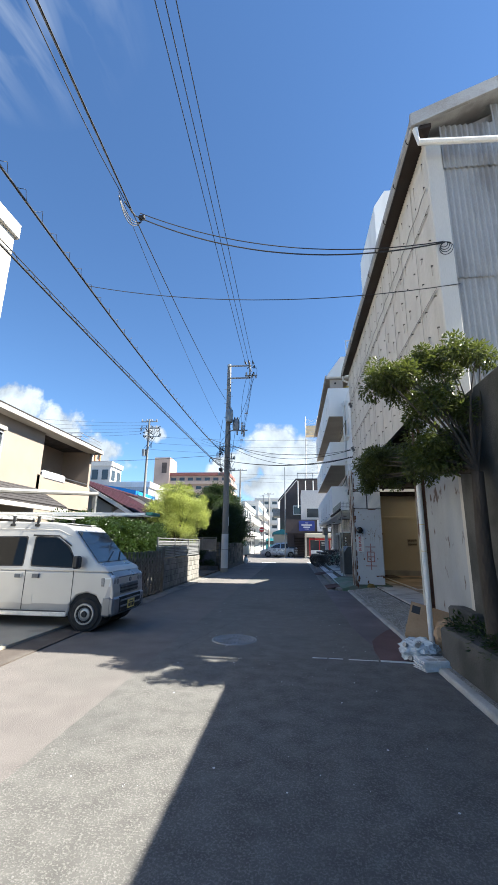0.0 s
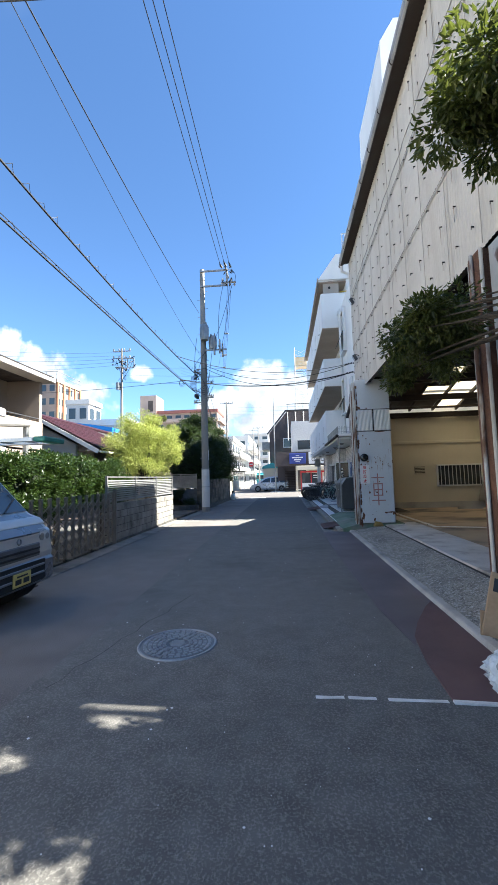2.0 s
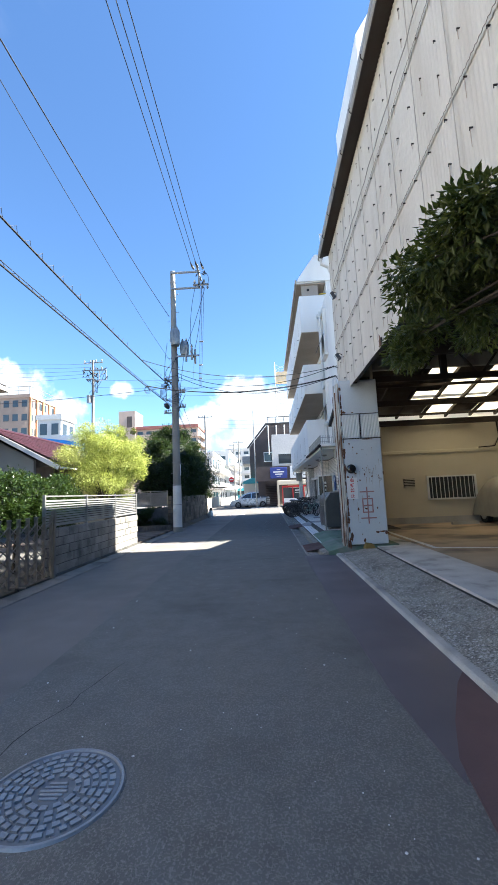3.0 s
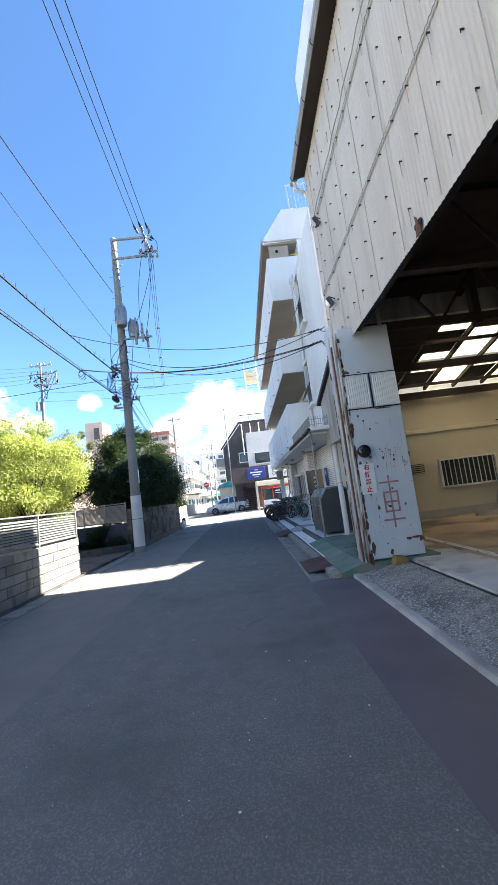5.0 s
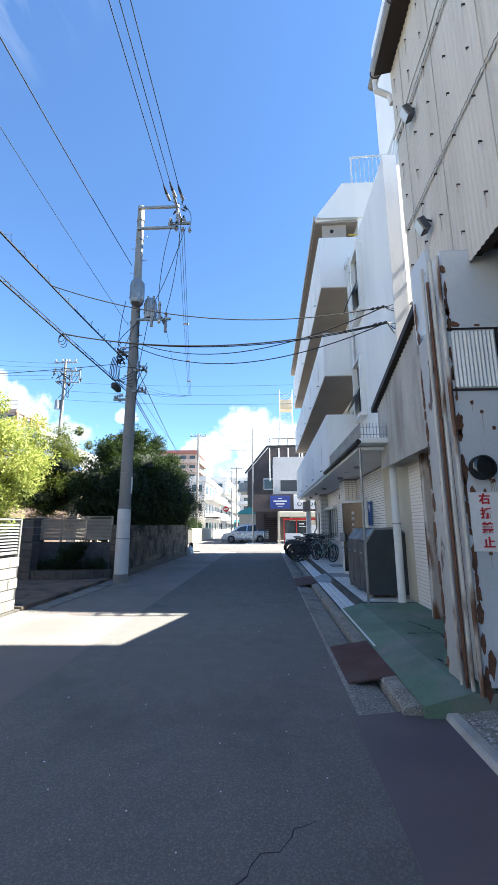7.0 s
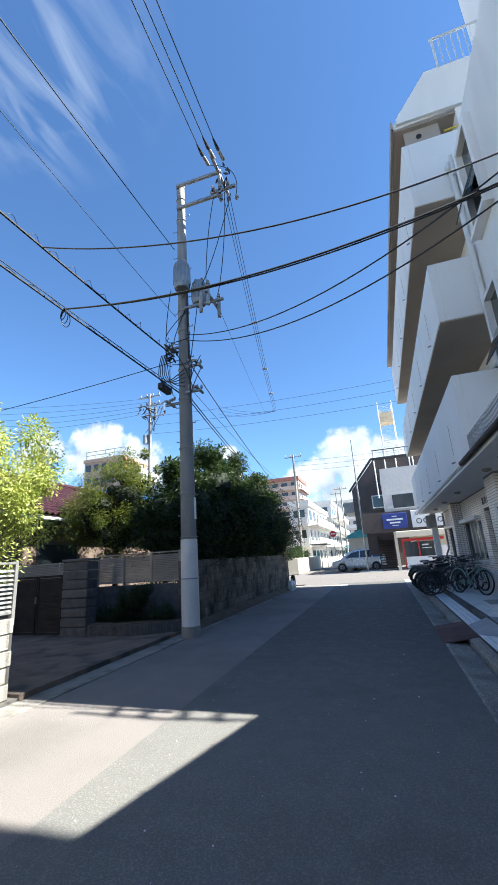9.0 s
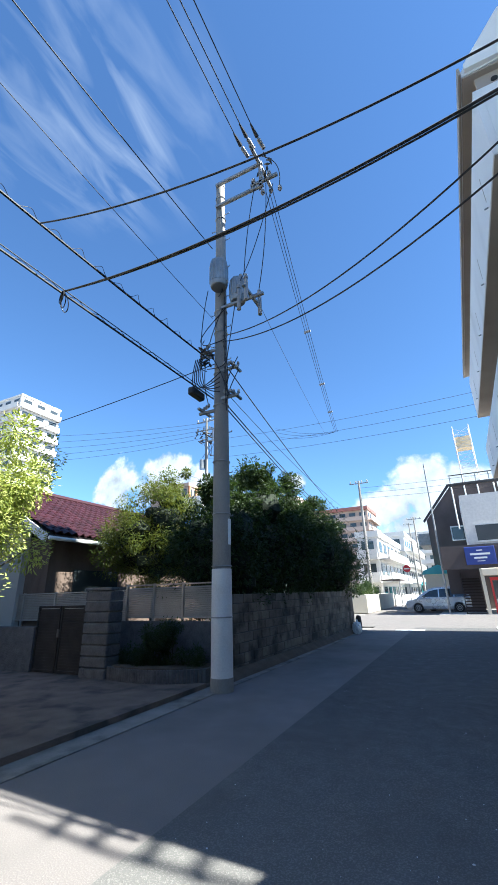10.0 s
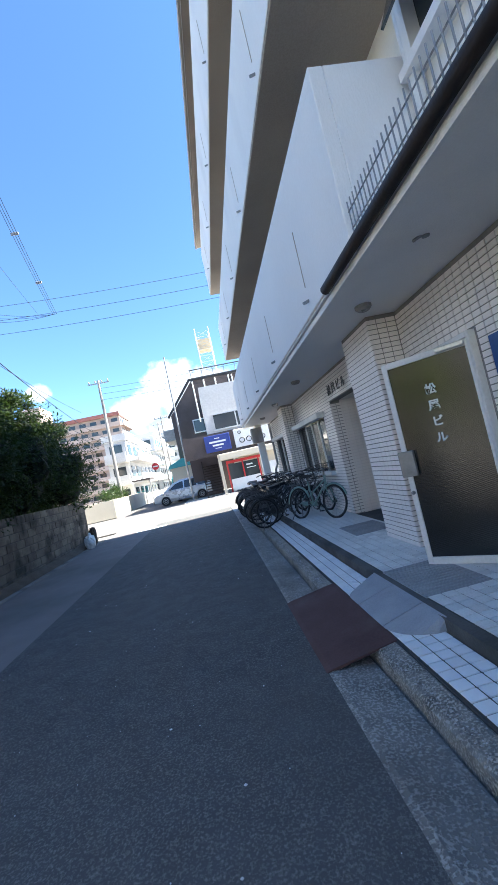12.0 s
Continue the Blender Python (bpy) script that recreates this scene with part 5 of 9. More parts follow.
    # windows
    for ya, yb in ((27.8, 30.2), (31.3, 33.9)):
        part("window_head", Shape().soft_box(gx - 0.16, gx + 0.02, ya - 0.12, yb + 0.12, 2.2, 2.32, 0.01), WHITE_METAL, t)
        part("window_sill", Shape().soft_box(gx - 0.1, gx + 0.05, ya - 0.05, yb + 0.05, 0.98, 1.06, 0.01), WHITE_METAL, t)
        n = 4
        for k in range(n):
            a = ya + (yb - ya) * k / n
            p = part("window_pane", box_shape(gx + 0.07, gx + 0.085, a + 0.03, a + (yb - ya) / n, 1.1, 2.18), FROSTED if k % 2 else WINDOW_GLASS, t)
            part("mullion", Shape().soft_box(gx + 0.04, gx + 0.1, a, a + 0.04, 1.05, 2.2, 0.004), ALUMINIUM, p)
    # recessed entrance
    part("entrance_wall", Shape().box(gx + 0.2, 4.4, 27.15, 27.25, 0.2, 2.42).box(gx + 0.2, 4.4, 24.9, 25.0, 0.2, 2.42).box(gx + 0.2, 4.4, 25.0, 27.15, 2.42, 2.5), TILE_WALL, t)
    # flat black sheet stands for the unlit depth of the recess
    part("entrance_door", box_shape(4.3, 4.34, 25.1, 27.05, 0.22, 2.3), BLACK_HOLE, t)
    # letters over the entrance
    for i, c in enumerate("松尾ビル"):
        lettering(c, 0.2, BLACK_METAL, t, Matrix.Translation((gx - 0.02, 26.95 - i * 0.27, 2.6)) @ Matrix.Rotation(radians(-90), 4, "Z") @ Matrix.Rotation(radians(90), 4, "X"), label="dark letters on the tiled wall")
    for y in (21.2, 23.6, 27.2, 29.8, 32.4):
        part("soffit_lamp", Shape().tube([(2.55, y, 2.96), (2.55, y, 2.93), (2.55, y, 2.9)], [0.09, 0.09, 0.06], 16), CERAMIC, t)
    return t, gw


FLATS, GROUND_WALL = flats()


def canopy():
    t = thing("entrance_canopy", "flat canopy over the bin store with a slender steel post", "canopy", (0, 0, 0))
    part("deck", Shape().soft_box(2.08, 3.08, 18.72, 22.48, 3.04, 3.14, 0.01), RENDER_WHITE, t)
    part("edge_gutter", Shape().tube([(2.05, 18.7, 3.06), (2.05, 23.25, 3.06)], 0.05, 10), DARK_STEEL, t, "black round edge gutter", smooth=True)
    part("post", Shape().tube([(2.13, 18.98, 0.16), (2.13, 18.98, 3.04)], 0.024, 10), GALVANISED, t)
    wire = Shape().tube([(2.09, 0, 3.12), (2.09, 0, 3.42)], 0.006, 5).mesh("wire", GALVANISED)
    for i in range(63):
        s = new("wire", wire)
        s.parent, s.location = t, (0, 18.75 + i * 0.06, 0)
    wire2 = Shape().tube([(0, 18.73, 3.12), (0, 18.73, 3.42)], 0.006, 5).mesh("wire", GALVANISED)
    for i in range(19):
        s = new("wire", wire2)
        s.parent, s.location = t, (2.1 + i * 0.06, 0, 0)
    part("damp_stain", Shape().prism([(2.35, 21.5), (2.6, 21.62), (2.9, 21.55), (3.0, 21.9), (2.75, 22.1), (2.5, 21.95), (2.38, 21.75)], "z", 3.036, 3.041), CONCRETE_DARK, t, "dark damp stain under the canopy")
    part("bulb_holder", Shape().tube([(2.55, 22.3, 3.04), (2.55, 22.3, 3.0), (2.55, 22.3, 2.95)], [0.05, 0.035, 0.03], 12).tube([(2.55, 22.3, 2.98), (2.44, 22.3, 2.93)], 0.012, 6), GALVANISED, t)
    for z in (3.2, 3.34):
        part("long_wire", Shape().tube([(3.2, 18.73, z), (2.09, 18.73, z), (2.09, 22.48, z)], 0.006, 5), GALVANISED, t)


canopy()


def glass_door():
    """The door stands open, swung out over the terrace."""
    ang = math.degrees(math.atan2(23.4 - 22.83, 2.5 - 3.08))
    t = thing("glass_door", "open patterned glass door with white Japanese lettering", "door", (3.08, 22.83, 0.22), ang)
    w, h = 0.82, 2.02
    part("frame", Shape().soft_box(0, 0.05, -0.02, 0.02, 0, h, 0.004).soft_box(w - 0.05, w, -0.02, 0.02, 0, h, 0.004).soft_box(0.05, w - 0.05, -0.02, 0.02, 0, 0.07, 0.004).soft_box(0.05, w - 0.05, -0.02, 0.02, h - 0.06, h, 0.004), WHITE_METAL, t)
    part("pane", box_shape(0.05, w - 0.05, -0.005, 0.005, 0.07, h - 0.06), FROSTED, t, "dark wavy patterned glass")
    part("lock_box", Shape().soft_box(w - 0.12, w + 0.03, 0.02, 0.07, 0.88, 1.13, 0.006).soft_box(w - 0.12, w + 0.03, -0.07, -0.02, 0.88, 1.13, 0.006), GALVANISED, t)
    part("knob", Shape().blob((w - 0.03, 0.05, 0.72), (0.02, 0.03, 0.02), 6), GALVANISED, t)
    part("closer", Shape().soft_box(0.05, 0.3, 0.02, 0.06, h - 0.05, h - 0.01, 0.005), ALUMINIUM, t)
    for i, c in enumerate("松尾ビル"):
        lettering(c, 0.105, SIGN_WHITE, t, Matrix.Translation((0.42, 0.009, 1.66 - i * 0.155)) @ Matrix.Rotation(radians(180), 4, "Z") @ Matrix.Rotation(radians(90), 4, "X"))
    return t


glass_door()
structure("door_frame", Shape().soft_box(3.04, 3.12, 22.79, 22.83, 0.2, 2.3, 0.004).soft_box(3.04, 3.12, 23.65, 23.7, 0.2, 2.3, 0.004).soft_box(3.04, 3.12, 22.83, 23.65, 2.25, 2.3, 0.004), WHITE_METAL, "white metal door frame")
# the unlit hallway is put in as a flat black sheet
structure("door_recess", box_shape(3.5, 3.55, 22.7, 23.8, 0.2, 2.4), BLACK_HOLE, "black sheet behind the open door in place of an unlit hallway")
po = thing("poster", "blue poster with a pale figure shape on the tiled wall", "poster", (3.07, 22.45, 1.95))
part("sheet", Shape().box(0.0, 0.006, -0.32, 0.15, -0.4, 0.22), material("poster_blue", (0.03, 0.09, 0.26), (0.025, 0.07, 0.22), 0.4, size=0.3, bump=0.0), po)
part("print", Shape().prism([(-0.05 + 0.09 * math.cos(a) * (1 + 0.2 * math.sin(3 * a)), 0.05 + 0.11 * math.sin(a)) for a in [k * math.pi / 8 for k in range(16)]], "x", -0.003, 0.0), SIGN_WHITE, po)


def bin_store():
    t = thing("bin_store", "dark grey sheet metal garbage box on the pavement", "garbage box", (2.24, 19.35, 0.2))
    mat = material("bin_grey", (0.06, 0.066, 0.07), (0.045, 0.05, 0.054), 0.5, metal=0.2, size=0.4, bump=0.03)
    out = [(0.0, 0.08), (0.0, 1.05), (0.17, 1.28), (0.6, 1.3), (0.75, 1.18), (0.75, 0.08)]
    part("body", Shape().prism(out, "y", 0.02, 1.85), mat, t)
    part("rim", Shape().prism([(-0.02, 1.03), (0.16, 1.3), (0.61, 1.32), (0.77, 1.19), (0.77, 1.16), (0.6, 1.28), (0.17, 1.26), (0.0, 1.02)], "y", 0.0, 0.04), GALVANISED, t)
    for i in range(3):
        y = 0.05 + i * 0.6
        d = part("door", Shape().soft_box(-0.02, 0.0, y, y + 0.57, 0.15, 1.0, 0.005), mat, t)
        part("handle", Shape().soft_box(-0.045, -0.02, y + 0.22, y + 0.36, 0.8, 0.83, 0.005), GALVANISED, d)
        part("hatch", Shape().prism([(-0.012, 1.06), (0.15, 1.275), (0.165, 1.262), (0.004, 1.045)], "y", y, y + 0.57), mat, t)
    for x in (0.03, 0.72):
        for y in (0.06, 1.8):
            part("leg", Shape().soft_box(x - 0.03, x + 0.03, y - 0.03, y + 0.03, -0.01, 0.1, 0.004), GALVANISED, t)


bin_store()

# ---- utility poles and cables ----
def insulator(s, p, up=(0, 0, 1), k=1.0):
    p, u = Vector(p), Vector(up)
    s.tube([p, p + u * 0.05 * k, p + u * 0.06 * k, p + u * 0.1 * k, p + u * 0.11 * k, p + u * 0.16 * k, p + u * 0.2 * k], [0.03 * k, 0.03 * k, 0.06 * k, 0.06 * k, 0.04 * k, 0.05 * k, 0.02 * k], 10)


def main_pole():
    px, py = -3.85, 23.25
    t = thing("utility_pole", "tall concrete utility pole with transformers, crossarms and a white base cover", "utility pole", (px, py, 0))
    part("shaft", Shape().tube([(0, 0, -0.1), (0, 0, 6), (0, 0, 12.25)], [0.19, 0.155, 0.115], 20), POLE_CONCRETE, t, smooth=True)
    part("cap", Shape().tube([(0, 0, 12.2), (0, 0, 12.3), (0, 0, 12.34)], [0.125, 0.125, 0.07], 16), GALVANISED, t)
    part("base_cover", Shape().tube([(0, 0, 0.22), (0, 0, 2.05)], [0.2, 0.19], 20), POLE_COVER, t, "smooth white plastic cover round the base", smooth=True)
    part("base_collar", Shape().tube([(0, 0, 0.0), (0, 0, 0.22)], [0.21, 0.205], 20), POLE_CONCRETE, t)
    part("number_plate", Shape().soft_box(0.16, 0.18, -0.04, 0.06, 2.5, 3.0, 0.004), SIGN_WHITE, t)
    for i in range(20):
        z = 2.6 + i * 0.45
        d = 1 if i % 2 else -1
        part("step_bolt", Shape().tube([(d * 0.12, 0, z), (d * 0.26, 0, z), (d * 0.26, 0, z + 0.03)], 0.011, 6), GALVANISED, t)
    for z in (1.2, 2.1, 3.1, 4.2, 5.5, 6.3, 7.4, 8.0, 9.5, 11.0, 11.75):
        part("band", Shape().ring((0, 0, z), (0, 0, 1), 0.205 - z * 0.0066, 0.012, 20, 5), GALVANISED, t)
    # side crossarms reaching over the lane
    for z in (12.15, 11.35):
        part("crossarm", Shape().soft_box(-0.05, 1.35, -0.2, -0.12, z - 0.04, z + 0.04, 0.006), GALVANISED, t)
    part("arm_head", Shape().soft_box(1.25, 1.33, -0.75, 0.55, 12.05, 12.13, 0.006).soft_box(1.0, 1.75, -0.2, -0.12, 11.45, 11.53, 0.006).soft_box(1.25, 1.33, -0.2, -0.12, 11.3, 12.2, 0.006), GALVANISED, t)
    for i, (x, y) in enumerate(((1.1, -0.5), (1.32, -0.62), (1.55, -0.5))):
        s = Shape()
        for k in range(5):
            s.tube([(x, y - 0.07 * k, 12.12 - 0.02 * k), (x, y - 0.07 * k - 0.05, 12.11 - 0.02 * k)], [0.055, 0.03], 10)
        part("strain_insulator", s, CERAMIC, t)
        part("clamp_cover", Shape().tube([(x, y - 0.4, 12.0), (x, y - 0.75, 11.96)], [0.05, 0.02], 8), CABLE, t, "black clamp cover")
        s = Shape()
        insulator(s, (x + 0.08, 0.2 + 0.05 * i, 11.5))
        insulator(s, (x - 0.02, -0.16, 11.53))
        part("pin_insulator", s, CERAMIC, t)
    # bracket with cut-outs
    part("fuse_arm", Shape().soft_box(0.1, 1.2, -0.16, -0.09, 8.0, 8.07, 0.005).soft_box(0.85, 0.92, -0.55, 0.35, 8.06, 8.13, 0.005), GALVANISED, t)
    for x, y in ((0.6, -0.2), (0.9, -0.42), (0.95, 0.2)):
        s = Shape().tube([(x, y, 7.75), (x, y, 8.3)], [0.05, 0.05], 10)
        insulator(s, (x, y, 8.3), k=0.9)
        part("fuse_cutout", s, CERAMIC, t)
    # transformers
    for x, y, z, r, h in ((0.12, -0.3, 8.5, 0.21, 0.72), (0.5, -0.05, 8.1, 0.19, 0.6)):
        tr = part("transformer", Shape().tube([(x, y, z), (x, y, z + 0.05), (x, y, z + h), (x, y, z + h + 0.06)], [r * 0.9, r, r, r * 0.8], 20), GALVANISED, t, "grey pole transformer can", smooth=True)
        for k in range(14):
            a = 2 * math.pi * k / 14
            part("fin", Shape().tube([(x + math.cos(a) * r, y + math.sin(a) * r, z + 0.12), (x + math.cos(a) * r, y + math.sin(a) * r, z + h - 0.08)], 0.022, 5), GALVANISED, tr)
        part("can_bottom", Shape().tube([(x, y, z - 0.02), (x, y, z + 0.01)], r * 0.8, 18), BUMPER, tr)
        s = Shape()
        for dx in (-0.09, 0.09):
            insulator(s, (x + dx, y, z + h + 0.05), k=0.8)
        part("bushing", s, CERAMIC, tr)
    # low voltage clutter
    r = random.Random(4)
    for z, side in ((6.9, -1), (6.3, 1), (5.6, 1), (5.35, -1)):
        part("bracket", Shape().soft_box(min(0, side * 0.5), max(0, side * 0.5), -0.14, -0.08, z, z + 0.06, 0.005).soft_box(side * 0.4 - 0.03, side * 0.4 + 0.03, -0.3, 0.2, z + 0.05, z + 0.1, 0.004), GALVANISED, t)
        s = Shape()
        for k in range(4):
            insulator(s, (side * (0.2 + 0.09 * k), -0.2 + 0.05 * k, z + 0.08), k=0.55)
        part("spool_insulator", s, CERAMIC, t)
    for k in range(16):
        a, b = r.uniform(5.2, 8.4), r.uniform(5.2, 9.6)
        x0, x1 = r.choice((-0.35, 0.25, 0.14)), r.choice((-0.3, 0.2, 0.5))
        pts = [(x0, -0.15 + r.uniform(-0.2, 0.2), a), (x0 * 1.5, -0.25, (a + b) / 2 - 0.25), (x1, -0.12, b)]
        P = [Vector(p) for p in pts]
        part("jumper_wire", Shape().tube([(1 - u) ** 2 * P[0] + 2 * u * (1 - u) * P[1] + u * u * P[2] for u in [i / 10 for i in range(11)]], 0.011, 5), CABLE, t)
    for q in (((1.15, -0.2, 11.5), (0.75, 0, 10.3), (0.85, -0.4, 8.5)), ((1.4, -0.1, 11.45), (1.3, 0, 9.6), (0.95, 0.2, 8.5)), ((1.55, 0.0, 11.45), (0.9, 0, 9.2), (0.6, -0.2, 8.5)), ((1.2, -0.6, 11.95), (1.95, 0.0, 12.3), (1.6, 0.3, 11.6))):
        P = [Vector(p) for p in q]
        part("drop_wire", Shape().tube([(1 - u) ** 2 * P[0] + 2 * u * (1 - u) * P[1] + u * u * P[2] for u in [i / 12 for i in range(13)]], 0.011, 5), CABLE, t)
    # dark cluster of clamps and short leads where the lashed cables end
    for k in range(14):
        c = Vector((-0.3 + r.uniform(-0.12, 0.16), -0.2 + r.uniform(-0.15, 0.15), 6.75 + r.uniform(-0.22, 0.22)))
        d = Vector((r.uniform(-1, 1), r.uniform(-1, 1), r.uniform(-0.6, 1))).normalized() * r.uniform(0.05, 0.12)
        part("cable_clamp", Shape().tube([c - d, c, c + d], [0.015, 0.032, 0.012], 6), CABLE, t)
    for k in range(9):
        c = Vector((1.2 + r.uniform(-0.2, 0.4), -0.2 + r.uniform(-0.3, 0.3), 11.6 + r.uniform(-0.3, 0.6)))
        d = Vector((r.uniform(-0.5, 0.5), r.uniform(-1, 1), r.uniform(-0.5, 1))).normalized() * r.uniform(0.06, 0.14)
        part("line_clamp", Shape().tube([c - d, c, c + d], [0.015, 0.035, 0.012], 6), CABLE, t)
    for k in range(5):
        P = [Vector((-0.36 - 0.05 * k, -0.2, 6.75)), Vector((-0.62 - 0.06 * k, -0.25, 5.9 - 0.1 * k)), Vector((0.1, -0.22, 5.75 + 0.12 * k))]
        part("jumper_wire", Shape().tube([(1 - u) ** 2 * P[0] + 2 * u * (1 - u) * P[1] + u * u * P[2] for u in [i / 12 for i in range(13)]], 0.012, 5), CABLE, t)
    part("closure", Shape().soft_box(-0.32, -0.16, -0.85, -0.4, 5.5, 5.68, 0.03), BLACK_METAL, t, "black cable closure")
    return t


main_pole()


def plain_pole(x, y, h, label, arms=2, r=0.14, mat=None):
    t = thing("utility_pole", label, "utility pole", (x, y, 0))
    part("shaft", Shape().tube([(0, 0, -0.1), (0, 0, h)], [r, r * 0.65], 14), mat or POLE_CONCRETE, t, smooth=True)
    for i in range(arms):
        z = h - 0.25 - i * 0.7
        a = part("crossarm", Shape().soft_box(-0.9, 0.9, -0.05, 0.05, z - 0.04, z + 0.04, 0.005), GALVANISED, t)
        for k in range(4):
            s = Shape()
            insulator(s, (-0.8 + k * 0.53, 0, z + 0.04), k=1.2)
            part("insulator", s, CERAMIC, a)
    return t


far = plain_pole(-15.2, 40.5, 14.3, "distant concrete pole crowded with crossarms and wires", 2, 0.16)
part("transformer", Shape().tube([(-0.35, 0, 10.3), (-0.35, 0, 11.0)], 0.22, 12), GALVANISED, far)
part("rack", Shape().soft_box(0.1, 1.3, -0.2, -0.12, 13.2, 13.28, 0.01).soft_box(0.1, 1.3, -0.2, -0.12, 12.3, 12.38, 0.01).soft_box(1.22, 1.3, -0.2, -0.12, 12.38, 13.2, 0.01).soft_box(0.6, 0.68, -0.2, -0.12, 12.38, 13.2, 0.01), GALVANISED, far)
fr = random.Random(17)
for k in range(26):
    c = Vector((fr.uniform(-0.9, 1.4), fr.uniform(-0.6, 0.4), fr.uniform(12.0, 13.6)))
    d = Vector((fr.uniform(-1, 1), fr.uniform(-1, 1), fr.uniform(-0.7, 0.7))).normalized() * fr.uniform(0.12, 0.3)
    part("line_clamp", Shape().tube([c - d, c, c + d], [0.03, 0.06, 0.03], 5), CABLE, far)
for k in range(5):
    part("drop_wire", Shape().tube(sag((fr.uniform(-0.6, 1.2), 0, 13.2), (fr.uniform(-0.4, 0.6), 0, 11.2), 0.2, 8), 0.02, 4), CABLE, far)
plain_pole(-7.2, 55.0, 11.5, "concrete pole at the far street corner", 1, 0.16)
plain_pole(-6.2, 86.0, 11.5, "distant pole along the far street", 1)
plain_pole(-4.4, 74.0, 10.5, "distant pole along the far street", 1)
plain_pole(-1.0, 48.6, 10.5, "thin galvanised steel pole at the crossing", 0, 0.075, GALVANISED)


def cable(points, radius, label):
    s = Shape().tube(points, radius, 5)
    return single("overhead_cable", s, CABLE, label, "cable", group="overhead cables")


# high lines over the lane
for x0, x1 in ((-2.42, -2.75), (-2.25, -2.53), (-2.05, -2.3)):
    cable(sag((x0 + 0.08, -16, 12.0), (x1, 22.3, 11.98), 0.15, 20), 0.012, "thin black high-voltage line over the lane")
for k in range(3):
    cable(sag((-2.56 + 0.09 * k, 23.4, 11.5), (-5.4 + 0.09 * k, 40.0, 11.0), 0.25 + 0.03 * k, 20), 0.009, "thin black line running on beside two others")
    cable(sag((-5.4 + 0.09 * k, 40.0, 11.0), (-9.5, 40.3, 11.6 + 0.3 * k), 0.25, 8), 0.009, "thin black line turning to the distant pole")
run = sag((-2.47, 23.4, 11.5), (-5.31, 40.0, 11.0), 0.28, 20)
for k in (7, 12, 16):
    single("cable_spacer", Shape().soft_box(run[k][0] - 0.13, run[k][0] + 0.13, run[k][1] - 0.02, run[k][1] + 0.02, run[k][2] - 0.05, run[k][2] + 0.05, 0.01), CERAMIC, "small pale spacer clamping three overhead lines", "cable spacer", group="cable spacers")
cable(sag((-2.95, 23.5, 8.15), (-6.0, 40.0, 10.95), 0.1, 16), 0.006, "thin black line rising to the crossing wires")


def line_along(x, xk, z, zk, dip, y0=-6.0, y1=23.1, n=40):
    """A span that runs with the lane: x and z at y = 12, their slopes for each 12 m, and the dip."""
    out = []
    for i in range(n + 1):
        y = y0 + (y1 - y0) * i / n
        u = (y - 12) / 12
        out.append(Vector((x + xk * u, y, z + zk * u + dip * (u * u - 1))))
    return out


# two upper lines on the house side, bundled behind the drop node
UPPER = line_along(-3.37, -0.695, 8.761, 1.382, 0.429)
cable(UPPER, 0.011, "thin black line on the house side")
cable(line_along(-3.435, -0.602, 8.096, -0.235, 0.535, 5.9), 0.006, "thin black line on the house side")
cable([p + Vector((0.04, 0, -0.06)) * min(1.0, (6.7 - p.y) / 2) for p in UPPER if p.y < 6.7], 0.014, "black bundled line on the house side")
cable([p + Vector((-0.05, 0, -0.12)) * min(1.0, (6.7 - p.y) / 2) for p in UPPER if p.y < 6.7], 0.008, "thin black line on the house side")
# thick lashed cables; old lashing wire stands off them in loops
LASHED = (line_along(-3.973, -0.103, 6.745, -0.009, 0.471, -6, 23.1, 60), line_along(-3.928, -0.033, 5.594, 0.086, 0.17, -6, 23.1, 60))
for pts, rad, swing in ((LASHED[0], 0.02, 0.15), (LASHED[1], 0.017, 0.075)):
    cable(pts, rad, "thick black communication cable along the houses")
    lr, sp = random.Random(int(rad * 1000)), []
    for i in range(1400):
        u = i / 1400 * 60
        k = int(u)
        p = pts[k].lerp(pts[min(k + 1, 60)], u - k)
        a = i * 0.31
        h = swing * (0.75 + 0.5 * noise.noise(Vector((i * 0.033, rad * 90, 0))))
        sp.append(p + Vector((0.35 * h * math.cos(a), 0.0, h * (0.62 + 0.5 * math.sin(a)))))
    cable(sp, 0.0045, "thin spiral lashing wire round a thick cable")
cable([p + Vector((0.03, 0, 0.045)) for p in LASHED[1]], 0.008, "thin messenger wire along the houses")
for z0, z1, x1, y1 in ((6.6, 6.2, -7.0, 55), (5.6, 6.0, -7.1, 55), (5.5, 5.6, -7.1, 55)):
    cable(sag((-3.8, 23.4, z0), (x1, y1, z1), 0.7, 20), 0.014, "black cable going on to the far corner pole")
cable(sag((-4.0, 23.2, 6.6), (-30, 24.0, 7.6), 0.7, 20), 0.011, "black cable leaving the pole over the gardens")
cable(sag((-4.0, 23.2, 6.2), (-5.0, 40.0, 5.9), 0.3, 12), 0.008, "black cable going on to the far corner pole")
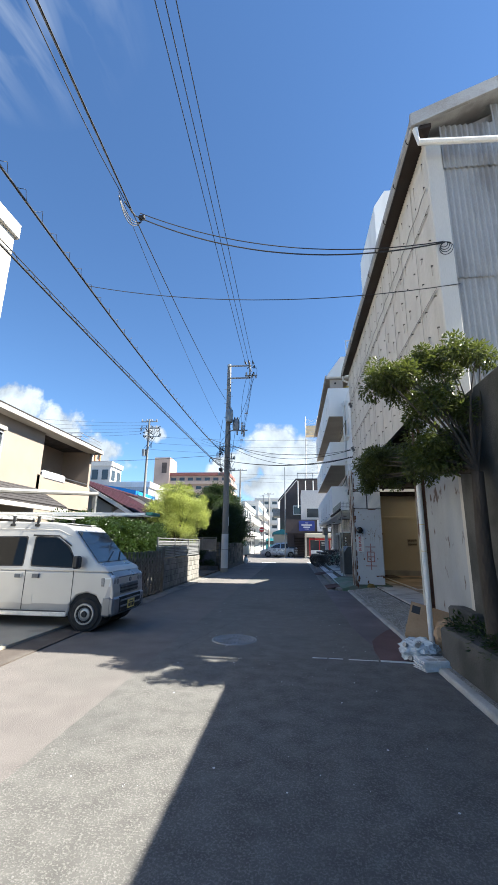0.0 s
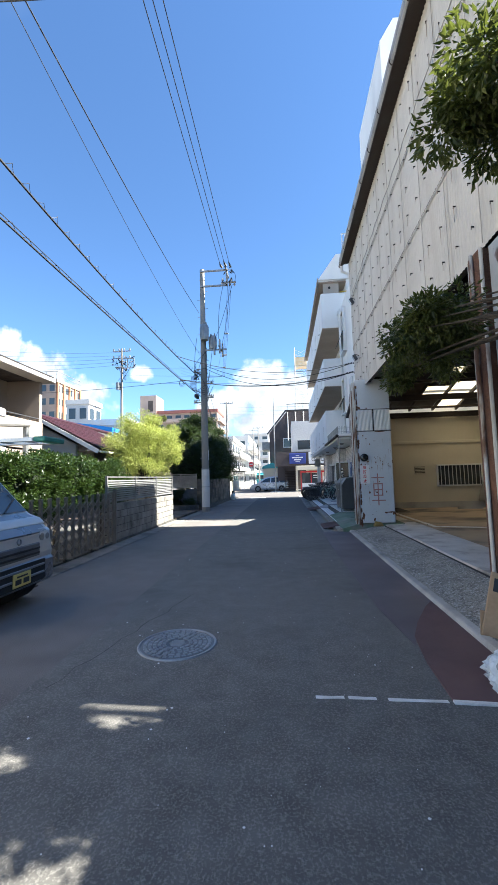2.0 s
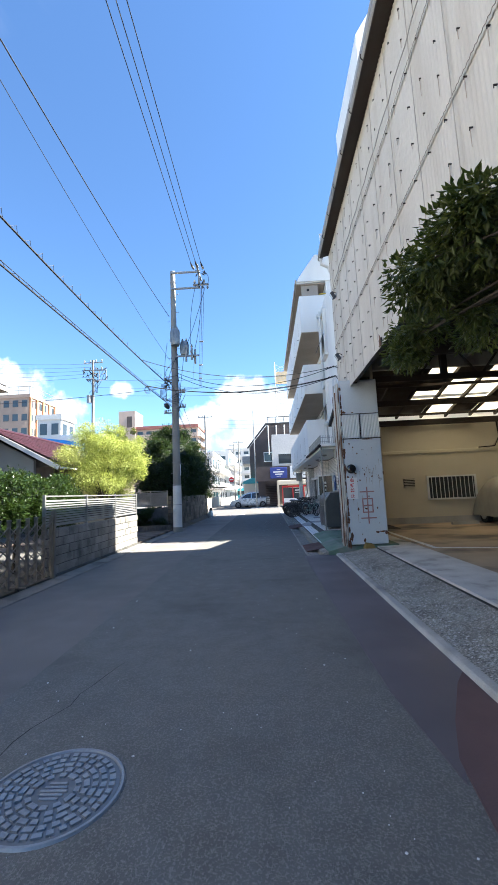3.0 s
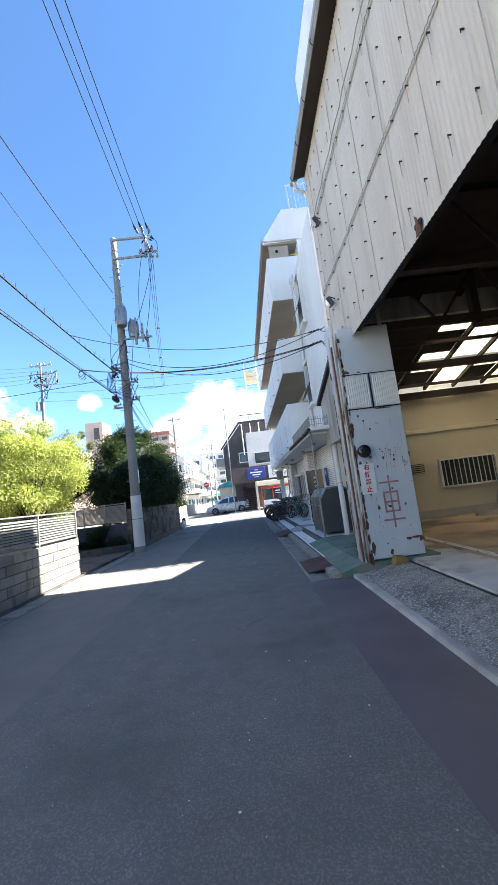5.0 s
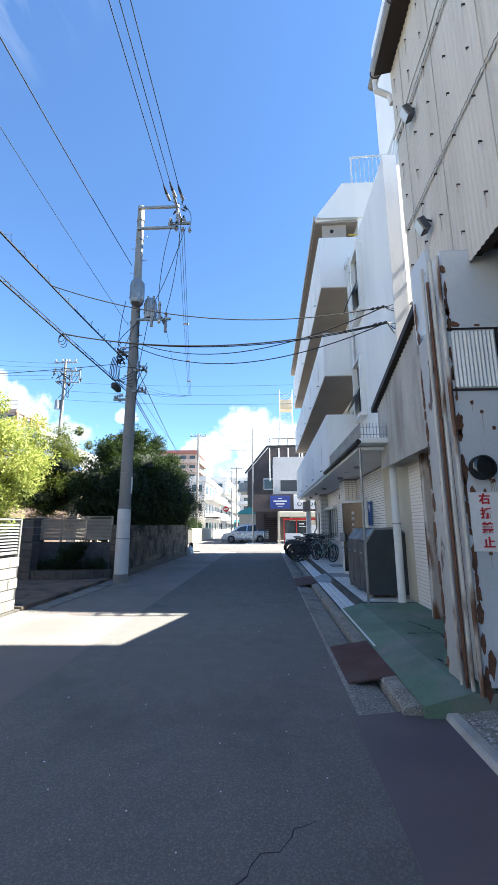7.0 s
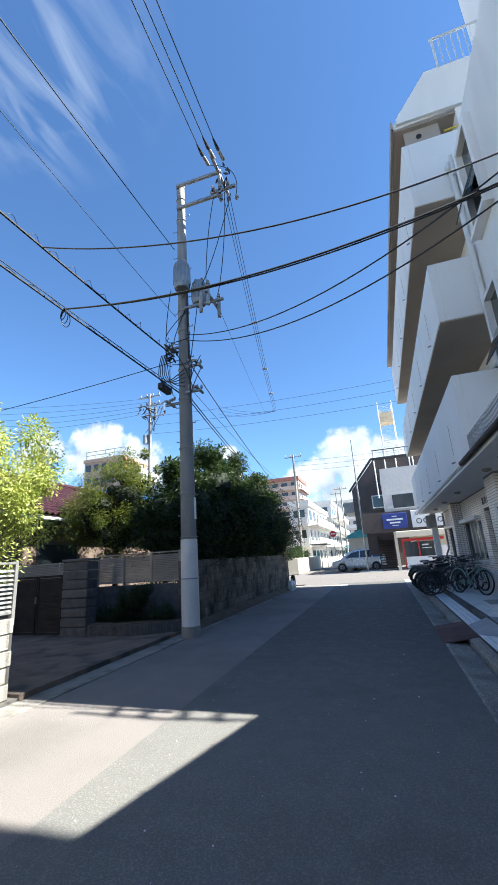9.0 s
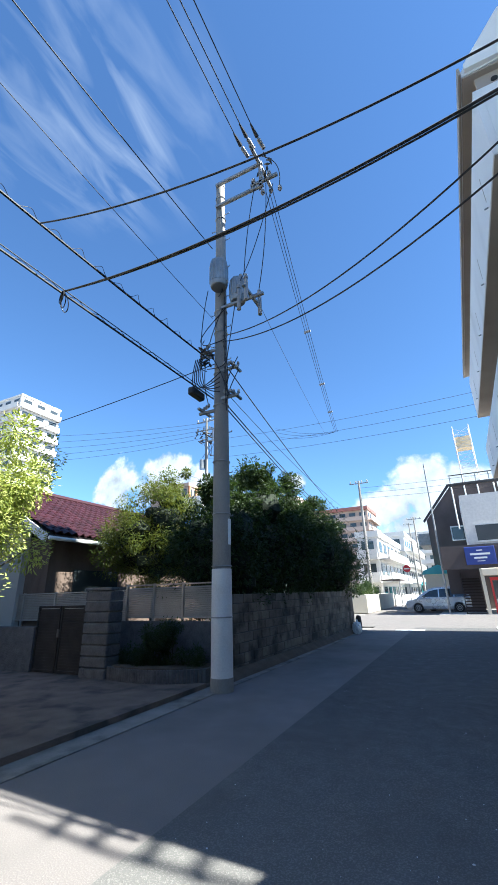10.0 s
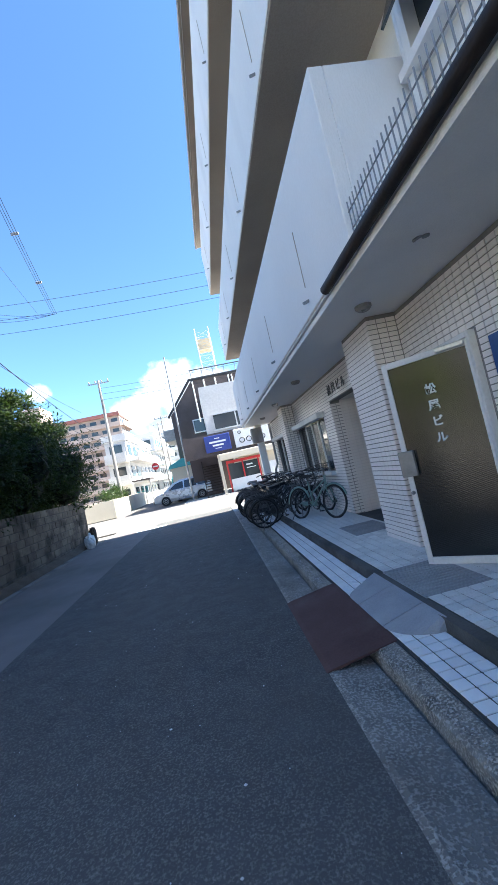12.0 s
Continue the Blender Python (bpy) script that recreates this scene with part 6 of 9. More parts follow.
# node with drops to the warehouse gable
NODE = min(UPPER, key=lambda p: abs(p.y - 6.6)) + Vector((0.06, 0, -0.08))
DROP = min(LASHED[0], key=lambda p: abs(p.y - 6.55))
cable(sag(NODE + Vector((0.12, -0.05, 0.0)), (2.5, 6.02, 6.4), 0.42, 20), 0.009, "sagging black drop cable to the warehouse")
cable(sag(NODE + Vector((0.14, -0.02, -0.1)), (2.5, 6.02, 6.38), 0.48, 20), 0.012, "sagging black drop cable to the warehouse")
cable(sag(DROP, (2.68, 6.02, 5.6), 0.3, 16), 0.007, "thin drop wire to the warehouse")
s = Shape()
for k in range(3):
    s.tube(sag(NODE + Vector((-0.12, -0.5, 0.0)), NODE + Vector((0.12, 0.05, -0.1)), 0.2 + 0.06 * k, 14), 0.009, 5)
s.tube([NODE + Vector((-0.1, -0.3, 0.05)), NODE, NODE + Vector((0.12, 0.02, -0.06))], 0.012, 5)
s.soft_box(NODE.x + 0.08, NODE.x + 0.2, NODE.y - 0.04, NODE.y + 0.04, NODE.z - 0.1, NODE.z - 0.02, 0.01)
single("cable_coil", s, CABLE, "loose loop of black cable hanging from a line", "cable coil")
s = Shape()
for k in range(4):
    s.ring((2.5, 6.0 - 0.02 * k, 6.33 - 0.04 * k), (0.3, 1, 0.1 * k), 0.05 + 0.016 * k, 0.006, 20, 5)
single("cable_coil", s, CABLE, "coil of black cable on the warehouse corner", "cable coil")
# drops to the flats, fanned out on its side wall
HOLD = ((2.74, 18.8, 5.82), (2.77, 18.8, 5.48))
for a, b, d, r in (((-4.03, 18.65, 6.41), HOLD[0], 0.5, 0.011), ((-3.95, 19.1, 5.56), HOLD[1], 0.38, 0.014), ((-3.95, 19.12, 5.58), (2.76, 18.81, 5.46), 0.4, 0.01), ((-3.8, 23.2, 7.3), HOLD[0], 0.68, 0.012), ((-3.8, 23.2, 7.15), HOLD[1], 0.72, 0.012)):
    cable(sag(a, b, d, 22), r, "black service cable crossing the lane to the flats")
s = Shape()
for k in range(3):
    s.ring((-3.95, 19.1 + 0.03 * k, 5.47 - 0.03 * k), (0.4, 1, 0.2 * k), 0.09 + 0.015 * k, 0.007, 18, 5)
single("cable_coil", s, CABLE, "small coil of black cable where service lines branch off", "cable coil")
fan = thing("service_bracket", "cluster of clamps and short wires on the flats' side wall", "cable bracket", (3.1, 19.05, 5.2))
for hx, hy, hz in HOLD:
    for k in range(3):
        part("strain_clamp", Shape().tube([(hx - 3.1 - 0.1 * k, hy - 19.05, hz - 5.2 - 0.02 * k), (hx - 3.1 - 0.1 * k - 0.07, hy - 19.05 + 0.02, hz - 5.2 - 0.02 * k)], [0.035, 0.02], 8), BLACK_METAL, fan)
for (hx, hy, hz), x, z in ((HOLD[0], 3.2, 6.21), (HOLD[0], 3.36, 6.01), (HOLD[0], 3.19, 5.88), (HOLD[1], 3.31, 5.71), (HOLD[1], 3.16, 5.43), (HOLD[1], 3.08, 5.3)):
    part("short_wire", Shape().tube(sag((hx - 3.1, hy - 19.05, hz - 5.2), (x - 3.1, -0.02, z - 5.2), 0.07, 8), 0.009, 5), CABLE, fan)
    part("wall_hook", Shape().tube([(x - 3.1, 0.02, z - 5.2), (x - 3.1, -0.05, z - 5.2)], 0.025, 8), GALVANISED, fan)
# wires across the far end
for z in (11.2, 10.5, 9.8):
    cable(sag((-15.0, 40.4, z + 1.2), (12, 38.5, z + 0.4), 0.5, 20), 0.01, "thin wire across the crossing")
for z in (9.3, 8.8, 8.3):
    cable(sag((-7.2, 55, z + 1.5), (14, 52, z + 1.0), 0.3, 16), 0.012, "thin wire across the far corner")
for k in range(5):
    cable(sag((-15.2, 40.4, 13.9 - k * 0.3), (-34, 30 + k, 13.2 - k * 0.3), 0.6, 10), 0.011, "thin wire to the distant pole")

# ---- trees, hedges, shrubs ----
def limbs(shape, base, tips, r0, rng, bend=0.25):
    """Tapered branches from the base to each tip."""
    for tip in tips:
        a, b = Vector(base), Vector(tip)
        mid = a.lerp(b, 0.45) + Vector((rng.uniform(-bend, bend), rng.uniform(-bend, bend), rng.uniform(0, bend)))
        pts = [(1 - u) ** 2 * a + 2 * u * (1 - u) * mid + u * u * b for u in [i / 7 for i in range(8)]]
        shape.tube(pts, [r0 * (1 - 0.85 * i / 7) for i in range(8)], 6)


def tree(label, at, trunk_top, r0, tips, mat, count, size, spread=1.0, seed=1, keep=None, slim=0.42, name="tree", core=None):
    rng = random.Random(seed)
    t = thing(name, label, "tree", at)
    w = Shape().tube([(0, 0, -0.05), (rng.uniform(-0.05, 0.05), rng.uniform(-0.05, 0.05), trunk_top * 0.5), (0, 0, trunk_top)], [r0 * 1.25, r0, r0 * 0.8], 10)
    limbs(w, (0, 0, trunk_top), [c for c, r in tips][::3], r0 * 0.3, rng, 0.15)
    part("trunk", w, BARK, t, smooth=True)
    # near-black blobs stand for the crown's inner shade and stop light passing
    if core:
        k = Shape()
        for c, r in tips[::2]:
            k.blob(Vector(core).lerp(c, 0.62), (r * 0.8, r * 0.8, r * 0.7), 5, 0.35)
        part("inner_foliage", k, SHADE_CORE, t)
    s = Shape()
    origin = Vector(at)
    leaves(s, tips, count, spread, size, rng, (lambda p: keep(p + origin)) if keep else None, slim=slim)
    part("crown", s, mat, t)
    return t


rng = random.Random(21)


def clumps(n, centre, radii, size, rng, shell=0.55):
    """Clump centres inside an ellipsoid, mostly near its surface."""
    out = []
    for _ in range(n):
        d = Vector((rng.gauss(0, 1), rng.gauss(0, 1), rng.gauss(0, 1))).normalized()
        k = shell + (1 - shell) * rng.random()
        out.append((Vector(centre) + Vector((d.x * radii[0], d.y * radii[1], d.z * radii[2])) * k, size * rng.uniform(0.6, 1.3)))
    return out


# bright yellow-green garden tree
tree("rounded garden tree with bright yellow-green feathery leaves", (-5.3, 18.7, 0.05), 1.3, 0.09, clumps(90, (0, 0, 2.75), (1.4, 1.5, 1.35), 0.34, rng, 0.5), LEAF_YELLOW, 46000, 0.062, 1.0, 2, lambda p: p.x < -3.3 and p.z > 1.2)
LEAF_NEAR = leaf_material("leaf_glossy", (0.016, 0.03, 0.009), (0.12, 0.135, 0.04), (0.14, 0.17, 0.03), 0.3)


def sprays(base, pads, rng):
    """Clump centres in flat layered pads; each pad is a centre, its radii and a count."""
    out = []
    for (x, y, z), (rx, ry, rz), n in pads:
        for _ in range(n):
            a, k = rng.uniform(0, 2 * math.pi), rng.random() ** 0.5
            drop = -0.35 * rz * k * k
            out.append((Vector((x - base[0] + math.cos(a) * rx * k, y - base[1] + math.sin(a) * ry * k, z - base[2] + drop + rng.uniform(-0.5, 0.5) * rz)), rng.uniform(0.1, 0.2)))
    return out


# glossy tree by the warehouse corner: sprays of leaves in layers, dense and dark within
NEAR_AT = (2.15, 5.0, 0.5)
near_tips = sprays(NEAR_AT, (
    ((1.5, 5.7, 3.9), (0.45, 0.45, 0.18), 20), ((2.0, 5.75, 4.2), (0.35, 0.35, 0.2), 12), ((1.55, 7.35, 3.02), (0.42, 0.5, 0.2), 24),
    ((1.95, 5.45, 3.45), (0.32, 0.5, 0.35), 18), ((1.9, 5.6, 2.8), (0.36, 0.65, 0.36), 30), ((1.7, 8.1, 2.8), (0.32, 0.45, 0.2), 12),
    ((2.2, 5.3, 4.0), (0.35, 0.4, 0.2), 9)), rng)
tree("glossy evergreen tree leaning out over the kerb beside the warehouse", NEAR_AT, 1.9, 0.08, near_tips, LEAF_NEAR, 30000, 0.062, 1.1, 3, lambda p: p.x > 0.85 and (p.x < 2.28 or (p.y < 5.95 and p.z > 3.65)), 0.42)
# loose tree in the second garden
tree("loose garden tree with sparse upright twigs", (-7.9, 26.3, 0.05), 2.0, 0.08, clumps(85, (0.1, 0, 3.2), (1.75, 1.7, 1.75), 0.42, rng, 0.4) + clumps(14, (0.2, 0, 4.6), (1.3, 1.2, 0.7), 0.24, rng, 0.4), LEAF_MID, 30000, 0.085, 1.05, 4, core=(0, 0, 3.0))
# big shrubs hanging over the old wall
for y, h, r, s in ((25.6, 4.2, 1.4, 5), (27.4, 5.2, 1.65, 6), (29.6, 5.3, 1.7, 7), (32.0, 5.0, 1.7, 8), (34.7, 4.5, 1.85, 9)):
    tree("dense dark evergreen hanging over the block wall", (-5.3, y, 0.05), 1.2, 0.1, clumps(70, (0.1, 0, h * 0.6), (r * 0.95, r, h * 0.4), 0.5, rng, 0.5) + clumps(16, (0.1, 0, h * 0.97), (r * 0.6, r * 0.8, 0.28), 0.2, rng, 0.3), LEAF_DARK, 20000, 0.11, 1.05, s, lambda p: p.z > 1.35 or p.x < -4.5, 0.45, "evergreen_shrub", (0.1, 0, h * 0.6))


def hedge(label, x0, x1, y0, y1, z0, z1, count, seed):
    rng = random.Random(seed)
    t = thing("hedge", label, "hedge", (x0, y0, 0.05))
    lx, ly = x1 - x0, y1 - y0
    # near-black blobs within the leaf shell stand for the hedge's inner shade
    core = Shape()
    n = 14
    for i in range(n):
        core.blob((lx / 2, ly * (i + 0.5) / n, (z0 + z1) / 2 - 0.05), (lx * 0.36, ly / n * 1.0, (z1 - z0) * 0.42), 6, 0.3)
    part("inner_foliage", core, SHADE_CORE, t)
    for i in range(5):
        y = ly * (i + 0.5) / 5
        part("stem", Shape().tube([(lx / 2, y, 0), (lx / 2 + 0.05, y, z0 + 0.3)], [0.05, 0.03], 6), BARK, t)
    s = Shape()
    tips = []
    for _ in range(260):
        face = rng.random()
        u, w = rng.random(), rng.random()
        p = (lx, u * ly, z0 + w * (z1 - z0)) if face < 0.5 else ((u * lx, w * ly, z1) if face < 0.8 else (u * lx, 0.0 if rng.random() < 0.6 else ly, z0 + w * (z1 - z0)))
        tips.append((Vector(p) + Vector((rng.uniform(-0.12, 0.05), rng.uniform(-0.1, 0.1), rng.uniform(-0.12, 0.06))), rng.uniform(0.12, 0.26)))
    leaves(s, tips, count, 1.0, 0.07, rng, droop=0.0, slim=0.55)
    part("foliage", s, LEAF_HEDGE, t)


hedge("clipped green broadleaf hedge behind the folding gate", -5.9, -4.85, 9.6, 15.6, 0.95, 2.0, 42000, 31)
# planter shrubs
for x, y, z, r, c in ((-5.5, 23.55, 0.75, 0.42, 2600), (-6.2, 23.55, 0.36, 0.3, 1300), (-4.8, 23.6, 0.36, 0.3, 1300), (-5.35, 23.4, 0.33, 0.28, 1200), (-5.85, 23.4, 0.34, 0.28, 1200), (-5.2, 23.6, 0.85, 0.34, 1600), (-6.6, 23.6, 0.33, 0.2, 700)):
    rg = random.Random(int(x * -100))
    sh = thing("small_shrub", "small dark shrub in the planter", "shrub", (x, y, 0.3), group="planter shrubs")
    part("stem", Shape().tube([(0, 0, -0.02), (0, 0, max(0.1, z - 0.3))], 0.012, 5), BARK, sh)
    part("foliage", leaves(Shape(), clumps(8, (0, 0, z - 0.25), (r, r, r * 0.6), 0.16, rg), c, 1.0, 0.06, rg), LEAF_DARK, sh)
# weeds along the warehouse foot
w = Shape()
leaves(w, [((2.15 + rng.uniform(-0.05, 0.1), 5.2 + rng.uniform(-0.6, 1.0), 0.5), 0.2) for _ in range(14)], 1500, 1.0, 0.07, rng, lambda p: p.z > 0.2)
single("weeds", w, LEAF_DARK, "dark weeds on the concrete block at the wall's foot", "weeds", kind="stuff")
single("concrete_block", Shape().soft_box(1.94, 2.34, 3.6, 6.2, 0.05, 0.5, 0.03), CONCRETE_DARK, "low dark concrete planter block at the wall's foot", "planter")

# ---- vehicles ----
def car_body(low, high, half, belt, top_half, top_z):
    """A body from two side outlines (x, z): full width below the belt, drawn in above it."""
    s = Shape()
    for outline, upper in ((low, False), (high, True)):
        n = len(outline)

        def w(z):
            return half - (half - top_half) * max(0.0, (z - belt) / (top_z - belt))
        def wl(z):
            return w(z) if upper else half - 0.05 * max(0.0, (0.45 - z) / 0.3)
        vs = [(x, -wl(z), z) for x, z in outline] + [(x, wl(z), z) for x, z in outline]
        fs = [tuple(range(n)), tuple(range(2 * n - 1, n - 1, -1))] + [(i, i + n, (i + 1) % n + n, (i + 1) % n) for i in range(n)]
        s.add(vs, fs)
    return s


def wheel(parent, x, y, r, side, width=0.15):
    w = part("wheel", Shape().tube([(x, y - width / 2, r), (x, y - width / 2 + 0.02, r), (x, y + width / 2 - 0.02, r), (x, y + width / 2, r)], [r * 0.93, r, r, r * 0.93], 28), TYRE, parent, smooth=True)
    yo = y + side * (width / 2 + 0.004)
    part("rim", Shape().ring((x, yo, r), (0, 1, 0), r * 0.6, 0.02, 28, 6).tube([(x, yo - side * 0.03, r), (x, yo, r)], [r * 0.6, r * 0.35], 24), RIM, w, smooth=True)
    for k in range(14):
        a = 2 * math.pi * k / 14
        s = Shape().tube([(x + math.cos(a) * r * 0.5, yo - 0.014, r + math.sin(a) * r * 0.5), (x + math.cos(a) * r * 0.5, yo + 0.014, r + math.sin(a) * r * 0.5)], 0.017, 8)
        part("rim_hole", s, BLACK_HOLE, w)
    part("rim_ring", Shape().ring((x, yo + side * 0.006, r), (0, 1, 0), r * 0.37, 0.01, 24, 6), GALVANISED, w, smooth=True)
    part("hub", Shape().tube([(x, yo - 0.01, r), (x, yo + side * 0.03, r)], [r * 0.2, r * 0.16], 12), BLACK_METAL, w)
    return w


def bevelled(ob, width, segs=2):
    m = ob.modifiers.new("bevel", "BEVEL")
    m.width, m.segments, m.limit_method, m.angle_limit = width, segs, "ANGLE", radians(25)
    return ob


def kei_van():
    """Local x runs from the rear (0) to the nose (3.39); y from the near side."""
    t = thing("van", "silver small van with a roof rack parked across the forecourt", "van", (-6.6, 8.11, 0.03))
    low = [(0.02, 0.24), (0.02, 0.98), (3.26, 0.98), (3.36, 0.88), (3.4, 0.62), (3.38, 0.28), (3.3, 0.22), (3.22, 0.22), (3.19, 0.42), (3.08, 0.58), (2.9, 0.63), (2.72, 0.58), (2.61, 0.42), (2.58, 0.22), (0.78, 0.22), (0.75, 0.42), (0.64, 0.58), (0.46, 0.63), (0.28, 0.58), (0.17, 0.42), (0.14, 0.24)]
    high = [(0.02, 0.975), (0.06, 1.45), (0.16, 1.78), (0.3, 1.85), (1.0, 1.875), (2.1, 1.86), (2.4, 1.8), (2.5, 1.73), (3.06, 1.12), (3.22, 1.06), (3.3, 0.975)]
    b = part("body", car_body(low, high, 0.735, 0.98, 0.64, 1.87), VAN_PAINT, t, smooth=False)
    bevelled(b, 0.03, 3)

    def half(z):
        return 0.735 - 0.095 * max(0.0, (z - 0.98) / 0.89)
    glass = glass_material("van_glass", (0.004, 0.004, 0.005), 0.03)
    glass.node_tree.nodes["Principled BSDF"].inputs["Specular IOR Level"].default_value = 0.25

    def pane_shape(out, side, grow, proud, radius=0.06):
        cx, cz = sum(p[0] for p in out) / len(out), sum(p[1] for p in out) / len(out)
        out = [(x + math.copysign(grow, x - cx), z + math.copysign(grow, z - cz)) for x, z in out]
        ring = []
        for i, (x, z) in enumerate(out):
            for (px, pz), steps in ((out[i - 1], (0, 1, 2)), (out[(i + 1) % len(out)], (1, 0))):
                d = math.hypot(px - x, pz - z)
                for k in steps:
                    r = radius * (1 - k / 2) ** 2 + (0.012 if k == 2 else 0.0)
                    ring.append((x + (px - x) / d * r + (0.0 if k == 0 else (cx - x) * 0.012 * k), z + (pz - z) / d * r + (0.0 if k == 0 else (cz - z) * 0.012 * k)))
        n = len(ring)
        vs = [(x, side * (half(z) + proud), z) for x, z in ring] + [(x, side * (half(z) - 0.02), z) for x, z in ring]
        return Shape().add(vs, [tuple(range(n)), tuple(range(2 * n - 1, n - 1, -1))] + [(i, i + n, (i + 1) % n + n, (i + 1) % n) for i in range(n)])
    for side in (-1, 1):
        for out in ([(0.2, 1.08), (0.24, 1.53), (0.82, 1.56), (0.8, 1.08)], [(0.94, 1.08), (0.98, 1.57), (1.6, 1.58), (1.6, 1.08)], [(1.78, 1.08), (1.78, 1.58), (2.22, 1.57), (2.45, 1.4), (2.64, 1.14), (2.6, 1.06)]):
            w = part("side_window", pane_shape(out, side, 0.0, 0.008), glass, t)
            part("window_rubber", pane_shape(out, side, 0.022, 0.004), BLACK_METAL, w)
        part("rain_visor", Shape().tube([(1.72, side * (half(1.62) + 0.012), 1.62), (2.24, side * (half(1.61) + 0.012), 1.61), (2.5, side * (half(1.44) + 0.012), 1.43)], 0.014, 6), BLACK_METAL, t)
        part("drip_rail", Shape().tube([(0.3, side * 0.655, 1.69), (1.2, side * 0.65, 1.735), (2.2, side * 0.65, 1.72), (2.5, side * 0.66, 1.6)], 0.012, 6), VAN_PAINT, t)
        part("sill_strip", Shape().soft_box(0.8, 2.56, side * 0.735 - 0.01, side * 0.735 + 0.012, 0.215, 0.29, 0.01), ALUMINIUM, t)
        for x in (0.87, 1.69, 2.62):
            part("door_seam", Shape().box(x - 0.005, x + 0.005, side * 0.738 - 0.003, side * 0.738 + 0.003, 0.32, 1.0), BLACK_METAL, t)
        part("sill_seam", Shape().box(0.82, 2.54, side * 0.738 - 0.003, side * 0.738 + 0.003, 0.3, 0.312), BLACK_METAL, t)
        part("rub_strip", Shape().box(0.06, 0.85, side * 0.738 - 0.006, side * 0.738 + 0.006, 0.74, 0.76), BUMPER, t)
        for x in (1.5, 1.84):
            part("door_handle", Shape().soft_box(x, x + 0.13, side * 0.755 - 0.02, side * 0.755 + 0.012, 0.86, 0.93, 0.008), BUMPER, t)
        part("fuel_flap", Shape().soft_box(1.72, 1.88, side * 0.737 - 0.004, side * 0.737 + 0.004, 0.4, 0.58, 0.003), VAN_PAINT, t)
        m = part("wing_mirror", Shape().soft_box(2.66, 2.78, side * 0.84 - 0.08, side * 0.84 + 0.08, 1.04, 1.26, 0.03), BLACK_METAL, t)
        part("mirror_arm", Shape().tube([(2.72, side * 0.72, 1.1), (2.72, side * 0.8, 1.12)], 0.02, 6), BLACK_METAL, m)
        for x in (0.46, 2.9):
            wheel(t, x, side * 0.655, 0.27, side)
            part("wheel_arch", Shape().tube([(x, side * 0.3, 0.3), (x, side * 0.7, 0.3)], 0.33, 24), BLACK_HOLE, t)
        part("headlight", Shape().add([(3.22, side * 0.70, 0.70), (3.37, side * 0.50, 0.68), (3.345, side * 0.49, 0.9), (3.2, side * 0.71, 0.95)], [(0, 1, 2, 3)]).soft_box(3.16, 3.375, side * 0.585 - 0.15, side * 0.585 + 0.15, 0.7, 0.93, 0.04), LAMP_GLASS, t)
        for y, r in ((0.64, 0.05), (0.52, 0.06)):
            part("lamp_reflector", Shape().tube([(3.37, side * y, 0.815), (3.379, side * y, 0.815)], [r, r * 0.8], 14), GALVANISED, t)
        part("indicator", Shape().soft_box(3.16, 3.22, side * 0.725 - 0.02, side * 0.725 + 0.015, 0.74, 0.88, 0.006), CERAMIC, t)
    # front: windscreen, grille, bumper, plate, wiper
    vs = [(2.55, -0.59, 1.7), (2.55, 0.59, 1.7), (3.045, 0.66, 1.155), (3.045, -0.66, 1.155)]
    vs += [(x - 0.03, y, z - 0.02) for x, y, z in vs]
    part("windscreen", Shape().add(vs, [(0, 1, 2, 3), (7, 6, 5, 4), (0, 4, 5, 1), (1, 5, 6, 2), (2, 6, 7, 3), (3, 7, 4, 0)]), WINDOW_GLASS, t)
    part("screen_sticker", Shape().add([(2.62, -0.35, 1.604), (2.62, -0.12, 1.604), (2.73, -0.12, 1.491), (2.73, -0.35, 1.491)], [(0, 1, 2, 3)]), SIGN_WHITE, t)
    part("wiper", Shape().tube([(3.06, -0.3, 1.16), (2.9, 0.25, 1.325)], 0.01, 5).tube([(3.06, 0.2, 1.16), (2.9, 0.6, 1.325)], 0.01, 5), BLACK_METAL, t)
    bp = part("front_bumper", Shape().soft_box(3.28, 3.43, -0.735, 0.735, 0.24, 0.56, 0.04).soft_box(3.2, 3.36, -0.74, -0.69, 0.24, 0.56, 0.02).soft_box(3.2, 3.36, 0.69, 0.74, 0.24, 0.56, 0.02), VAN_FRONT_SHADED, t)
    part("lower_grille", Shape().box(3.42, 3.438, -0.5, 0.5, 0.28, 0.54), BLACK_HOLE, bp)
    for z in (0.36, 0.46):
        part("bumper_bar", Shape().soft_box(3.43, 3.446, -0.48, 0.48, z, z + 0.03, 0.005), VAN_FRONT_SHADED, bp)
    part("grille", Shape().soft_box(3.36, 3.4, -0.44, 0.44, 0.58, 0.76, 0.012), BUMPER, t)
    for z in (0.62, 0.68):
        part("grille_bar", Shape().soft_box(3.39, 3.415, -0.42, 0.42, z, z + 0.028, 0.004), BLACK_METAL, t)
    part("emblem", Shape().ring((3.405, 0, 0.82), (1, 0, 0), 0.035, 0.01, 14, 5), GALVANISED, t)
    part("number_plate", Shape().soft_box(3.446, 3.456, -0.17, 0.17, 0.3, 0.46, 0.003), material("yellow_plate", (0.6, 0.5, 0.16), None, 0.5, size=0.2, bump=0.0), t)
    for ya, yb, za, zb in ((-0.1, 0.1, 0.41, 0.43), (-0.13, -0.02, 0.33, 0.39), (0.02, 0.13, 0.33, 0.39)):
        part("plate_mark", box_shape(3.456, 3.458, ya, yb, za, zb), BLACK_METAL, t)
